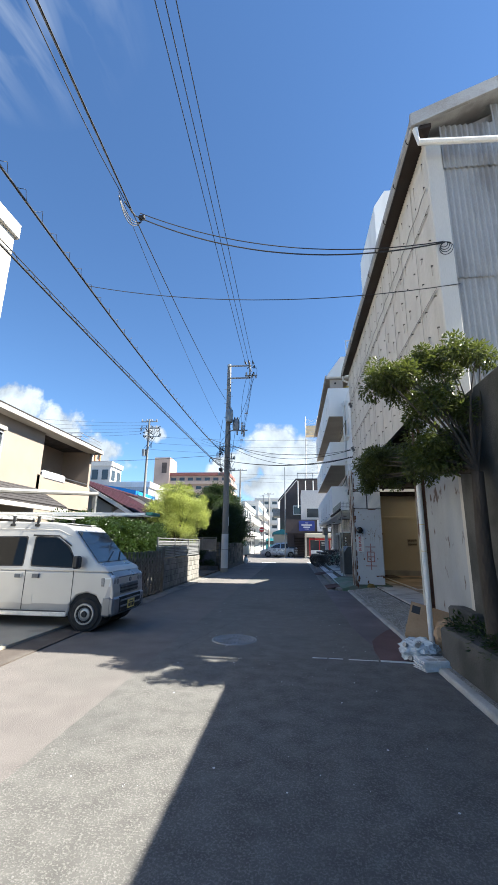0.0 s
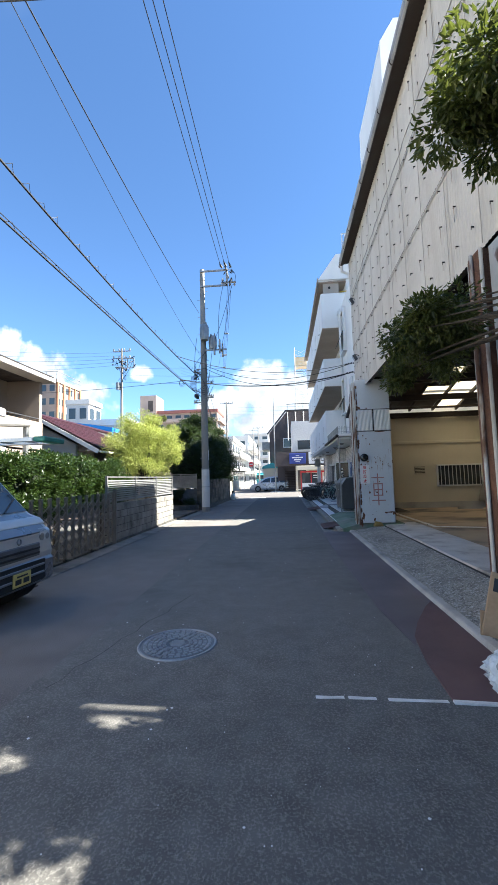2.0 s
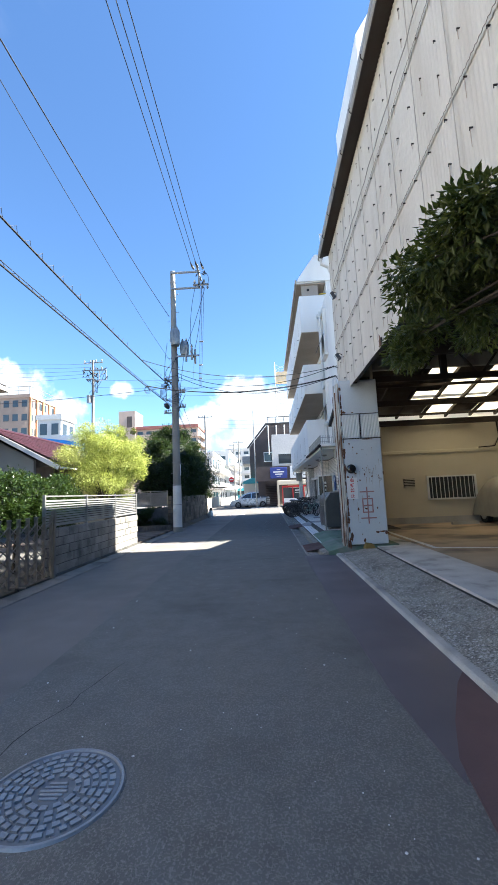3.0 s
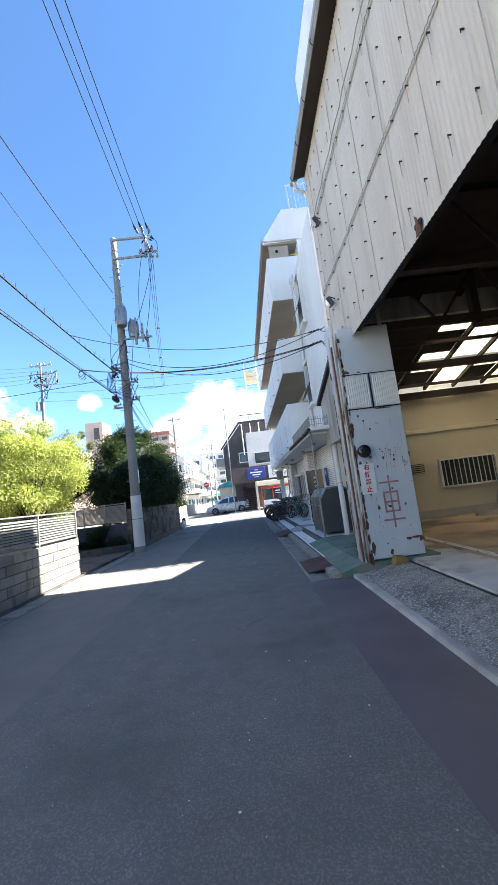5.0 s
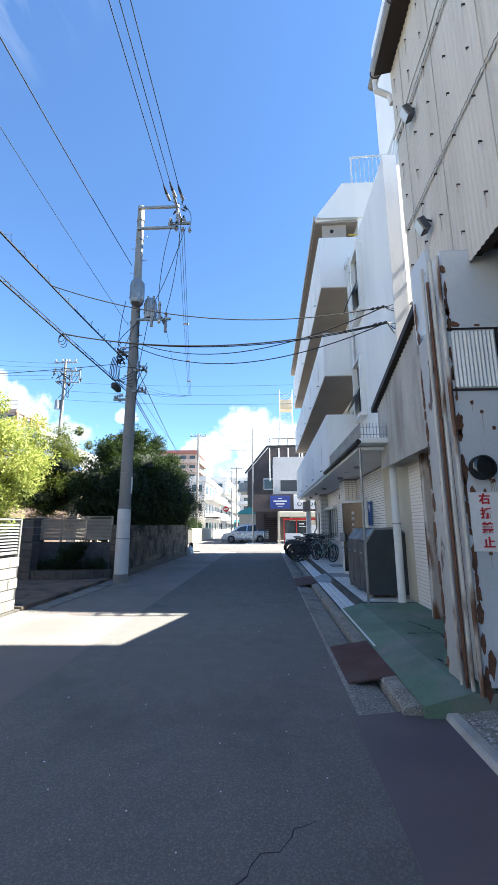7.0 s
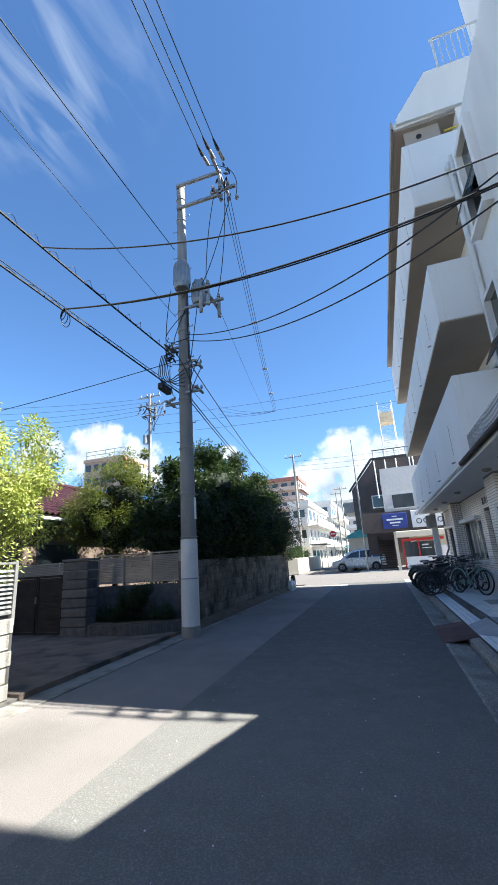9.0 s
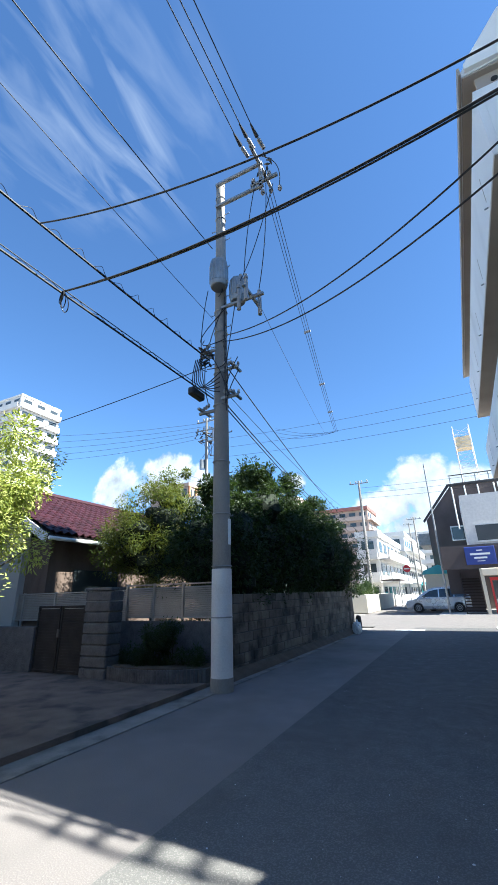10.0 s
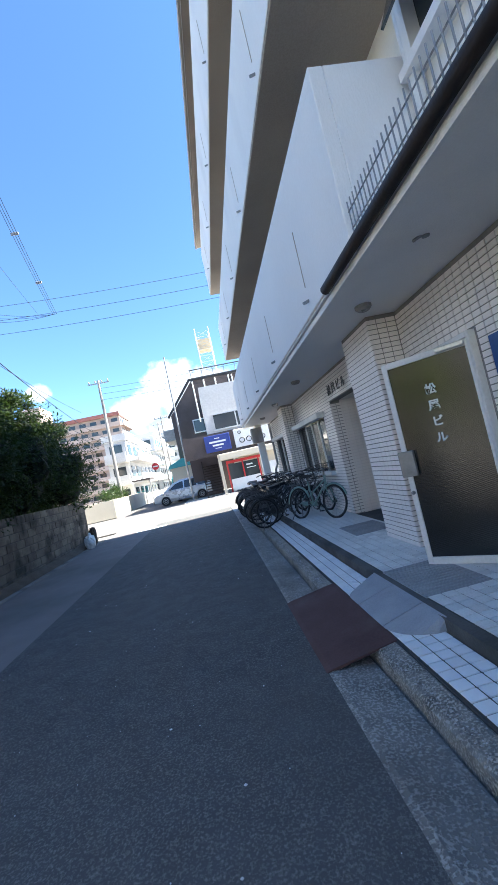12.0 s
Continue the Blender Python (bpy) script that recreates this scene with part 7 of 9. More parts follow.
    part("hood_panel", Shape().prism([(3.07, 1.105), (3.2, 1.04), (3.27, 0.965), (3.365, 0.87), (3.375, 0.89), (3.275, 0.99), (3.21, 1.06), (3.075, 1.125)], "y", -0.62, 0.62), VAN_FRONT_SHADED, t)
    part("underbody", box_shape(0.1, 3.3, -0.62, 0.62, 0.2, 0.35), BLACK_HOLE, t)
    part("roof_light_strip", Shape().soft_box(2.2, 2.36, -0.5, 0.5, 1.835, 1.85, 0.005), VAN_PAINT, t)
    # roof rack with bars and feet
    rk = part("roof_rack", Shape().tube([(0.2, -0.6, 2.02), (2.0, -0.6, 2.02)], 0.016, 8).tube([(0.2, 0.6, 2.02), (2.0, 0.6, 2.02)], 0.016, 8), ALUMINIUM, t, "aluminium roof rack")
    for x in (0.35, 0.8, 1.25, 1.75):
        part("rack_bar", Shape().soft_box(x - 0.02, x + 0.02, -0.68, 0.68, 1.97, 2.0, 0.004), ALUMINIUM, rk)
        for y in (-0.63, 0.63):
            part("rack_foot", Shape().soft_box(x - 0.025, x + 0.025, y - 0.02, y + 0.02, 1.8, 1.98, 0.005).soft_box(x - 0.05, x + 0.05, y - 0.035, y + 0.035, 1.78, 1.83, 0.005), BLACK_METAL, rk)
    return t


kei_van()
# ladder and poles lashed on the rack
ld = thing("ladder", "aluminium ladder lying on the van's roof rack", "ladder", (-6.5, 8.1, 2.06))
for y in (-0.2, 0.2):
    part("rail", Shape().soft_box(0, 3.6, y - 0.03, y + 0.03, 0.0, 0.05, 0.005), ALUMINIUM, ld)
for i in range(11):
    part("rung", Shape().tube([(0.2 + i * 0.32, -0.2, 0.025), (0.2 + i * 0.32, 0.2, 0.025)], 0.014, 8), ALUMINIUM, ld)
part("green_tip", Shape().soft_box(3.6, 3.75, -0.22, 0.22, 0.0, 0.06, 0.01), material("green_plastic", (0.05, 0.24, 0.18), None, 0.5, size=0.2, bump=0.0), ld)


def minivan(at, turn, label):
    t = thing("car", label, "car", at, turn)
    low = [(0.0, 0.3), (0.0, 0.95), (3.5, 0.95), (4.2, 0.82), (4.35, 0.6), (4.33, 0.28), (3.85, 0.2), (3.82, 0.42), (3.7, 0.6), (3.5, 0.66), (3.3, 0.6), (3.18, 0.42), (3.15, 0.2), (1.15, 0.2), (1.12, 0.42), (1.0, 0.6), (0.8, 0.66), (0.6, 0.6), (0.48, 0.42), (0.45, 0.25)]
    high = [(0.0, 0.945), (0.08, 1.4), (0.3, 1.66), (1.2, 1.72), (2.3, 1.66), (2.8, 1.5), (3.6, 0.945)]
    bevelled(part("body", car_body(low, high, 0.85, 0.95, 0.66, 1.72), material("car_silver", (0.55, 0.57, 0.6), None, 0.3, metal=0.5, size=0.5, bump=0.0), t), 0.05, 3)

    def half(z):
        return 0.85 - 0.19 * max(0.0, (z - 0.95) / 0.77)
    for side in (-1, 1):
        for out in ([(0.25, 1.02), (0.36, 1.5), (1.0, 1.58), (1.0, 1.02)], [(1.08, 1.02), (1.08, 1.58), (1.95, 1.55), (2.0, 1.02)], [(2.08, 1.02), (2.04, 1.54), (2.6, 1.44), (3.2, 1.05)]):
            part("side_window", Shape().add([(x, side * (half(z) + 0.006), z) for x, z in out], [(0, 1, 2, 3)]), glass_material("car_glass", (0.02, 0.022, 0.025)), t)
        for x in (0.8, 3.5):
            wheel(t, x, side * 0.76, 0.31, side, 0.18)
            part("wheel_arch", Shape().tube([(x, side * 0.3, 0.33), (x, side * 0.8, 0.33)], 0.36, 20), BLACK_HOLE, t)
        part("headlight", Shape().soft_box(4.1, 4.3, side * 0.66 - 0.12, side * 0.66 + 0.12, 0.62, 0.78, 0.03), LAMP_GLASS, t)
        part("wing_mirror", Shape().soft_box(2.95, 3.1, side * 0.95 - 0.08, side * 0.95 + 0.08, 1.0, 1.16, 0.03), BUMPER, t)
    part("windscreen", Shape().add([(2.86, -0.64, 1.47), (2.86, 0.64, 1.47), (3.55, 0.74, 1.0), (3.55, -0.74, 1.0)], [(0, 1, 2, 3)]), WINDOW_GLASS, t)
    part("bumper", Shape().soft_box(4.2, 4.42, -0.8, 0.8, 0.28, 0.52, 0.04), BUMPER, t)
    return t


minivan((0.4, 51.0, 0.02), 180, "silver hatchback minivan parked beyond the crossing")
minivan((1.2, 53.4, 0.02), 180, "pale silver car parked behind another car")


# ---- bicycles ----
def bicycle(label, frame_mat, basket, at, turn, lean):
    t = thing("bicycle", label, "bicycle", at, turn, group="bicycles parked by the flats")
    t.matrix_world = pose(*at, lean, 0, turn)
    r = 0.33
    for x in (0.0, 1.06):
        w = part("wheel", Shape().ring((x, 0, r), (0, 1, 0), r - 0.018, 0.018, 32, 6), TYRE, t)
        part("rim", Shape().ring((x, 0, r), (0, 1, 0), r - 0.042, 0.01, 32, 5), DULL_STEEL, w)
        s = Shape()
        for k in range(16):
            a = 2 * math.pi * k / 16
            s.tube([(x, (-1) ** k * 0.02, r), (x + math.cos(a) * (r - 0.045), 0, r + math.sin(a) * (r - 0.045))], 0.0016, 3, False)
        part("spokes", s, DULL_STEEL, w)
        part("hub", Shape().tube([(x, -0.05, r), (x, 0.05, r)], 0.02, 8), DULL_STEEL, w)
        arc = [(x + math.cos(a) * (r + 0.02), 0, r + math.sin(a) * (r + 0.02)) for a in [radians(d) for d in (range(20, 190, 10) if x == 0 else range(20, 150, 10))]]
        part("mudguard", Shape().tube(arc, 0.022, 5), frame_mat, t)
    part("frame", Shape().tube([(0.0, 0, r), (0.45, 0, 0.28)], 0.012, 6).tube([(0.45, 0, 0.28), (0.33, 0, 0.78)], 0.017, 8).tube([(0.0, 0.04, r), (0.36, 0.03, 0.66)], 0.009, 6).tube([(0.45, 0, 0.28), (0.88, 0, 0.72)], 0.019, 8).tube([(0.39, 0, 0.5), (0.86, 0, 0.78)], 0.016, 8).tube([(0.88, 0, 0.68), (0.85, 0, 0.86)], 0.02, 8), frame_mat, t)
    part("fork", Shape().tube([(0.88, 0.05, 0.7), (0.96, 0.06, 0.5), (1.06, 0.06, r)], 0.011, 6).tube([(0.88, -0.05, 0.7), (0.96, -0.06, 0.5), (1.06, -0.06, r)], 0.011, 6), frame_mat, t)
    part("saddle", Shape().prism([(0.18, -0.09), (0.24, -0.1), (0.46, -0.025), (0.48, 0.0), (0.46, 0.025), (0.24, 0.1), (0.18, 0.09)], "z", 0.85, 0.91), BLACK_METAL, t)
    part("seat_post", Shape().tube([(0.34, 0, 0.76), (0.32, 0, 0.86)], 0.013, 6), DULL_STEEL, t)
    part("handlebar", Shape().tube([(0.66, -0.29, 1.0), (0.78, -0.26, 1.02), (0.86, -0.1, 0.96), (0.86, 0.1, 0.96), (0.78, 0.26, 1.02), (0.66, 0.29, 1.0)], 0.011, 6).tube([(0.85, 0, 0.84), (0.86, 0, 0.96)], 0.013, 6), DULL_STEEL, t)
    for y in (-0.29, 0.29):
        part("grip", Shape().tube([(0.6, y, 0.99), (0.7, y * 0.98, 1.005)], 0.017, 8), BLACK_METAL, t)
    part("chain_guard", Shape().soft_box(0.02, 0.5, 0.05, 0.065, 0.26, 0.36, 0.006), frame_mat, t)
    part("crank", Shape().ring((0.45, 0.05, 0.28), (0, 1, 0), 0.085, 0.008, 16, 5).tube([(0.45, 0.07, 0.28), (0.55, 0.08, 0.15)], 0.01, 6).tube([(0.45, -0.07, 0.28), (0.35, -0.08, 0.41)], 0.01, 6), DULL_STEEL, t)
    for x, y, z in ((0.55, 0.11, 0.15), (0.35, -0.11, 0.41)):
        part("pedal", Shape().soft_box(x - 0.04, x + 0.04, y - 0.035, y + 0.035, z - 0.012, z + 0.012, 0.004), BLACK_METAL, t)
    part("carrier", Shape().tube([(-0.28, -0.06, 0.72), (0.3, -0.06, 0.74)], 0.007, 5).tube([(-0.28, 0.06, 0.72), (0.3, 0.06, 0.74)], 0.007, 5).tube([(-0.28, -0.06, 0.72), (-0.28, 0.06, 0.72)], 0.007, 5).tube([(-0.1, 0.06, 0.72), (0, 0.05, r)], 0.006, 5).tube([(-0.1, -0.06, 0.72), (0, -0.05, r)], 0.006, 5), DULL_STEEL, t)
    part("stand", Shape().tube([(0.02, 0.06, r), (-0.12, 0.14, 0.0)], 0.009, 6).tube([(0.02, -0.06, r), (-0.12, -0.14, 0.0)], 0.009, 6), DULL_STEEL, t)
    if basket:
        s = Shape()
        for z in (0.78, 0.88, 0.98, 1.04):
            q = 0.14 + (z - 0.78) * 0.2
            s.tube([(0.95, -q, z), (1.2 + (z - 0.78) * 0.25, -q, z), (1.2 + (z - 0.78) * 0.25, q, z), (0.95, q, z), (0.95, -q, z)], 0.005, 4)
        for k in range(7):
            y = -0.13 + k * 0.043
            s.tube([(0.95, y, 0.78), (1.2, y, 0.78), (1.265, y * 1.37, 1.04)], 0.003, 4)
        part("basket", s, BLACK_METAL, t)
    return t


frames = [material("bike_black", (0.03, 0.03, 0.032), None, 0.35, size=0.3, bump=0.0), material("bike_silver", (0.16, 0.165, 0.17), None, 0.35, metal=0.5, size=0.3, bump=0.0), material("bike_mint", (0.2, 0.3, 0.27), None, 0.35, size=0.3, bump=0.0)]
bikes = [(1.55, 28.7, -8, 0, 1), (1.5, 29.5, -14, 0, 1), (1.55, 30.3, -6, 1, 1), (1.45, 31.0, -12, 0, 0), (1.5, 31.8, -9, 0, 1), (1.55, 32.5, -10, 1, 1), (1.5, 33.2, -5, 0, 1), (1.6, 33.9, -12, 0, 0), (1.75, 29.1, -11, 0, 1), (1.8, 30.7, -9, 0, 1), (1.75, 32.2, -12, 0, 1), (2.0, 33.0, -7, 0, 0)]
for x, y, a, k, b in bikes:
    bicycle(("black", "silver-grey", "mint green")[k] + " city bicycle" + (" with a wire front basket" if b else "") + " parked close to others", frames[k], b, (x, y, 0.1), a + 16, 6)
bicycle("mint green road bicycle leaning on its stand beside the tiled wall", frames[2], 0, (2.25, 28.15, 0.2), -62, -8)
bicycle("silver-grey city bicycle with a wire front basket", frames[1], 1, (2.6, 29.4, 0.2), -70, 5)

# ---- houses and the distance ----
def house_one():
    t = thing("house", "two-storey beige house with a covered balcony and dark roofs", "house", (0, 0, 0))
    hx = -11.0
    part("wall", Shape().box(-19, hx, 9.0, 16.6, 0.05, 6.3).box(-19, hx - 1.6, 16.6, 21.0, 0.05, 6.3).box(hx - 1.6, hx, 16.6, 21.0, 0.05, 3.1), HOUSE_WALL, t)
    part("roof", Shape().prism([(-20, 6.3), (hx + 0.4, 6.3), (hx + 0.45, 6.5), (-15, 7.4), (-20, 7.4)], "y", 8.2, 21.2), ROOF_DARK, t)
    part("eave", Shape().soft_box(hx - 0.2, hx + 0.5, 8.2, 21.3, 6.22, 6.42, 0.02), OFF_WHITE, t)
    part("balcony", Shape().soft_box(hx - 0.12, hx, 16.4, 21.1, 3.0, 4.35, 0.01).soft_box(hx - 1.6, hx - 0.12, 20.98, 21.1, 3.0, 4.35, 0.01), HOUSE_WALL, t)
    part("balcony_rail", Shape().tube([(hx - 0.06, 16.4, 4.5), (hx - 0.06, 21.05, 4.5)], 0.03, 8).tube([(hx - 0.06, 21.05, 4.5), (hx - 1.6, 21.05, 4.5)], 0.035, 8), DULL_STEEL, t)
    part("balcony_column", Shape().soft_box(hx - 1.6, hx - 0.02, 20.85, 21.05, 4.35, 6.3, 0.01), HOUSE_WALL, t)
    part("laundry", Shape().soft_box(hx - 0.2, hx + 0.04, 16.8, 18.6, 4.2, 4.6, 0.08), PAPER, t, "pale bedding over the balcony rail")
    part("porch_roof", Shape().prism([(hx - 0.1, 3.3), (hx + 1.5, 2.75), (hx + 1.5, 2.9), (hx - 0.1, 3.75)], "y", 8.6, 16.4), ROOF_DARK, t, "dark tiled lower roof")
    for k in range(7):
        x, z = hx + 1.5 - k * 0.23, 2.905 + k * 0.122
        part("tile_course", Shape().prism([(x, z), (x + 0.02, z + 0.03), (x - 0.25, z + 0.16), (x - 0.25, z + 0.12)], "y", 8.55, 16.45), ROOF_DARK, t)
    part("porch_eave", Shape().soft_box(hx + 1.42, hx + 1.56, 8.6, 16.5, 2.68, 2.84, 0.01), OFF_WHITE, t)
    for ya, yb, za, zb in ((12.2, 13.9, 4.3, 5.5), (10.0, 11.5, 4.3, 5.5), (10.5, 12.5, 0.6, 2.2)):
        w = part("window", box_shape(hx, hx + 0.02, ya, yb, za, zb), WINDOW_GLASS, t)
        part("window_frame", Shape().box(hx, hx + 0.06, ya - 0.06, ya, za - 0.06, zb + 0.06).box(hx, hx + 0.06, yb, yb + 0.06, za - 0.06, zb + 0.06).box(hx, hx + 0.06, (ya + yb) / 2 - 0.03, (ya + yb) / 2 + 0.03, za, zb).box(hx, hx + 0.08, ya, yb, zb, zb + 0.06).box(hx, hx + 0.08, ya, yb, za - 0.06, za), WHITE_METAL, w)
        part("curtain", box_shape(hx - 0.01, hx + 0.012, ya + 0.2, ya + 0.7, za, zb), CURTAIN, w)
        part("shutter_box", Shape().soft_box(hx, hx + 0.16, ya - 0.1, yb + 0.1, zb + 0.1, zb + 0.26, 0.01), OFF_WHITE, t)


house_one()


def white_block_left():
    t = thing("white_house", "tall white rendered corner of a neighbouring house", "house", (0, 0, 0))
    part("wall", Shape().soft_box(-16, -9.0, 2.0, 10.55, 0.05, 11.6, 0.03), OFF_WHITE, t)
    part("parapet", Shape().soft_box(-16.1, -8.9, 1.9, 10.65, 11.2, 11.75, 0.03), OFF_WHITE, t)
    part("balcony", Shape().soft_box(-9.0, -8.7, 3.0, 10.3, 5.9, 6.9, 0.03), OFF_WHITE, t)
    part("grille", Shape().soft_box(-9.0, -8.93, 8.4, 10.1, 7.2, 8.6, 0.01), CORRUGATED, t)


white_block_left()


def house_two():
    t = thing("tiled_house", "low old house with glazed dark red roof tiles", "house", (0, 0, 0))
    ex, y0, y1 = -9.5, 23.7, 33.0
    part("wall", Shape().box(-16.0, -10.1, 24.3, 32.5, 0.05, 3.25), material("timber_wall", (0.14, 0.1, 0.075), (0.09, 0.065, 0.05), 0.8, size=0.3, bump=0.3, stretch=(1, 1, 0.3)), t)
    part("gable", Shape().prism([(-16, 0.05), (-11.0, 0.05), (-11.0, 3.6), (-13.0, 4.7), (-16, 3.2)], "y", 24.1, 24.3), OFF_WHITE, t, "white plastered gable wall")
    part("verge", Shape().prism([(ex - 0.1, 3.05), (-13.0, 4.95), (-13.0, 5.15), (ex, 3.25)], "y", y0 - 0.05, y0 + 0.02), WHITE_METAL, t)
    part("roof_deck", Shape().prism([(ex, 3.15), (-13.0, 5.0), (-16.5, 3.15), (-16.5, 3.25), (-13.0, 5.12), (ex, 3.27)], "y", y0, y1), ROOF_DARK, t)
    part("eave_gutter", Shape().tube([(ex + 0.05, y0, 3.15), (ex + 0.05, y1, 3.15)], 0.055, 8), WHITE_METAL, t)
    prof = [(0.26 * i / 8, 0.035 * math.sin(math.pi * 2 * i / 8) + 0.02) for i in range(9)]
    vs = [(0.0, y, z + 0.02) for y, z in prof] + [(-0.3, y, z) for y, z in prof] + [(0.0, y, z - 0.02) for y, z in prof]
    fs = [(i, i + 1, i + 10, i + 9) for i in range(8)] + [(i, i + 18, i + 19, i + 1) for i in range(8)]
    me = Shape().add(vs, fs).mesh("roof_tile", ROOF_RED, True)
    sl = math.atan2(5.12 - 3.27, 3.5)
    for r in range(13):
        for c in range(23):
            ob = new("roof_tile", me)
            ob.parent = t
            d = r * 0.3
            ob.matrix_world = Matrix.Translation((ex + 0.06 - d * math.cos(sl), y0 + c * 0.26, 3.3 + d * math.sin(sl))) @ Matrix.Rotation(sl, 4, "Y")
    part("ridge", Shape().tube([(-13.0, y0, 5.2), (-13.0, y1, 5.2)], 0.13, 8), ROOF_RED, t)
    part("shoji_window", box_shape(-10.09, -10.05, 25.2, 27.0, 0.8, 2.4), WINDOW_GLASS, t)


house_two()
# overhead gate beam of the forecourt
gb = thing("gate_beam", "long pale metal beam across the neighbouring forecourt", "beam", (0, 0, 0))
part("beam", Shape().tube([(-8.2, 6.0, 2.45), (-7.0, 14.0, 3.2)], 0.07, 8), POLE_CONCRETE, gb)
part("post", Shape().soft_box(-7.1, -6.98, 13.9, 14.02, 0.05, 3.2, 0.01), GALVANISED, gb)
part("post", Shape().soft_box(-8.25, -8.13, 5.95, 6.07, 0.05, 2.45, 0.01), GALVANISED, gb)


def slab_block(label, x0, x1, y0, y1, h, wall, floors, faces="-y", win=2.4, name="apartment_building", balcony=True):
    """A distant block: wall, balconies or window bands per storey, windows cut as panes."""
    t = thing(name, label, "building", (0, 0, 0))
    part("wall", box_shape(x0, x1, y0, y1, 0, h), wall, t)
    part("parapet", box_shape(x0 - 0.2, x1 + 0.2, y0 - 0.2, y1 + 0.2, h, h + 0.7), wall, t)
    fh = h / floors
    for f in range(floors):
        z = f * fh
        if "-y" in faces:
            n = max(1, int((x1 - x0) / win))
            for k in range(n):
                a = x0 + (x1 - x0) * (k + 0.2) / n
                b = x0 + (x1 - x0) * (k + 0.8) / n
                part("window", box_shape(a, b, y0 - 0.06, y0 - 0.02, z + fh * 0.34, z + fh * 0.82), WINDOW_GLASS, t)
            if balcony:
                part("balcony", box_shape(x0, x1, y0 - 1.1, y0 - 0.95, z + 0.1, z + fh * 0.42), wall, t)
                part("balcony_slab", box_shape(x0, x1, y0 - 1.1, y0, z, z + 0.12), wall, t)
        if "+x" in faces:
            n = max(1, int((y1 - y0) / win))
            for k in range(n):
                a = y0 + (y1 - y0) * (k + 0.2) / n
                b = y0 + (y1 - y0) * (k + 0.8) / n
                part("window", box_shape(x1 + 0.02, x1 + 0.06, a, b, z + fh * 0.34, z + fh * 0.82), WINDOW_GLASS, t)
            if balcony:
                part("balcony", box_shape(x1 + 0.95, x1 + 1.1, y0, y1, z + 0.1, z + fh * 0.42), wall, t)
                part("balcony_slab", box_shape(x1, x1 + 1.1, y0, y1, z, z + 0.12), wall, t)
    return t


p = slab_block("pinkish apartment tower with stepped balconies in the distance", -50, -24, 150, 165, 26, PINK_WALL, 8, "-y+x", 3.0)
part("lift_tower", box_shape(-52.5, -46.5, 148.5, 158, 0, 33), PINK_WALL, p)
part("lift_opening", box_shape(-49.5, -47.6, 148.4, 148.48, 27, 31), BROWN_FAR, p)
part("roof_band", box_shape(-50.3, -23.7, 148.9, 165, 26.1, 27.2), material("red_band", (0.3, 0.12, 0.1), None, 0.8, size=1.0, bump=0.0), p)
b = slab_block("brown and cream office tower far behind the houses", -56.7, -47.2, 84, 94, 22.8, TAN_FAR, 8, "-y+x", 1.6, balcony=False)
for k in range(5):
    part("corner_column", box_shape(-47.3 + 0.02 * k, -46.9, 84.0 + k * 2.35, 84.5 + k * 2.35, 0, 22.9), ORANGE_FAR, b)
for k in range(5):
    part("roof_post", Shape().tube([(-56.5 + k * 2.3, 84.2, 23.4), (-56.5 + k * 2.3, 84.2, 25.2)], 0.08, 5), GALVANISED, b)
part("roof_rail", Shape().tube([(-56.7, 84.2, 25.2), (-47.2, 84.2, 25.2), (-47.2, 94, 25.2)], 0.08, 5).tube([(-56.7, 84.2, 24.4), (-47.2, 84.2, 24.4), (-47.2, 94, 24.4)], 0.06, 5), GALVANISED, b)
slab_block("white high-rise of flats far behind the houses", -160, -127, 96, 112, 69, WHITE_FAR, 15, "-y+x", 4.4)
slab_block("white three-storey flats along the far street", -9.9, -7.7, 64, 82, 7.2, WHITE_FAR, 3, "-y+x", 2.6)
slab_block("pale flats further along the far street", -10.5, -7.3, 86, 108, 9.6, WHITE_FAR, 4, "-y+x", 2.6)
slab_block("tall pale flats closing the far street", -14, -5.5, 150, 165, 17, WHITE_FAR, 6, "-y", 2.4)
slab_block("pale blocks at the end of the far street", -5.3, 6, 190, 200, 13, WHITE_FAR, 5, "-y", 2.2)
slab_block("white flat-roofed house behind the gardens", -31.5, -28.2, 60, 64, 13.0, WHITE_FAR, 4, "-y+x", 1.6, balcony=False)
slab_block("small white building with roof railings", -23, -17.5, 48, 56, 8.0, WHITE_FAR, 3, "-y", 1.8, balcony=False)
single("roof_tarpaulin", Shape().prism([(-21.0, 6.4), (-15.9, 5.9), (-15.9, 6.62), (-17.6, 6.95), (-21.0, 7.4)], "y", 40, 46), BLUE_SHEET, "bright blue tarpaulin over a house roof", "tarpaulin")
single("low_house", Shape().prism([(-21, 0.0), (-13.2, 0.0), (-13.2, 5.3), (-16, 6.3), (-21, 6.5)], "y", 40.2, 45.8), HOUSE_WALL, "plain house under the blue tarpaulin", "house")


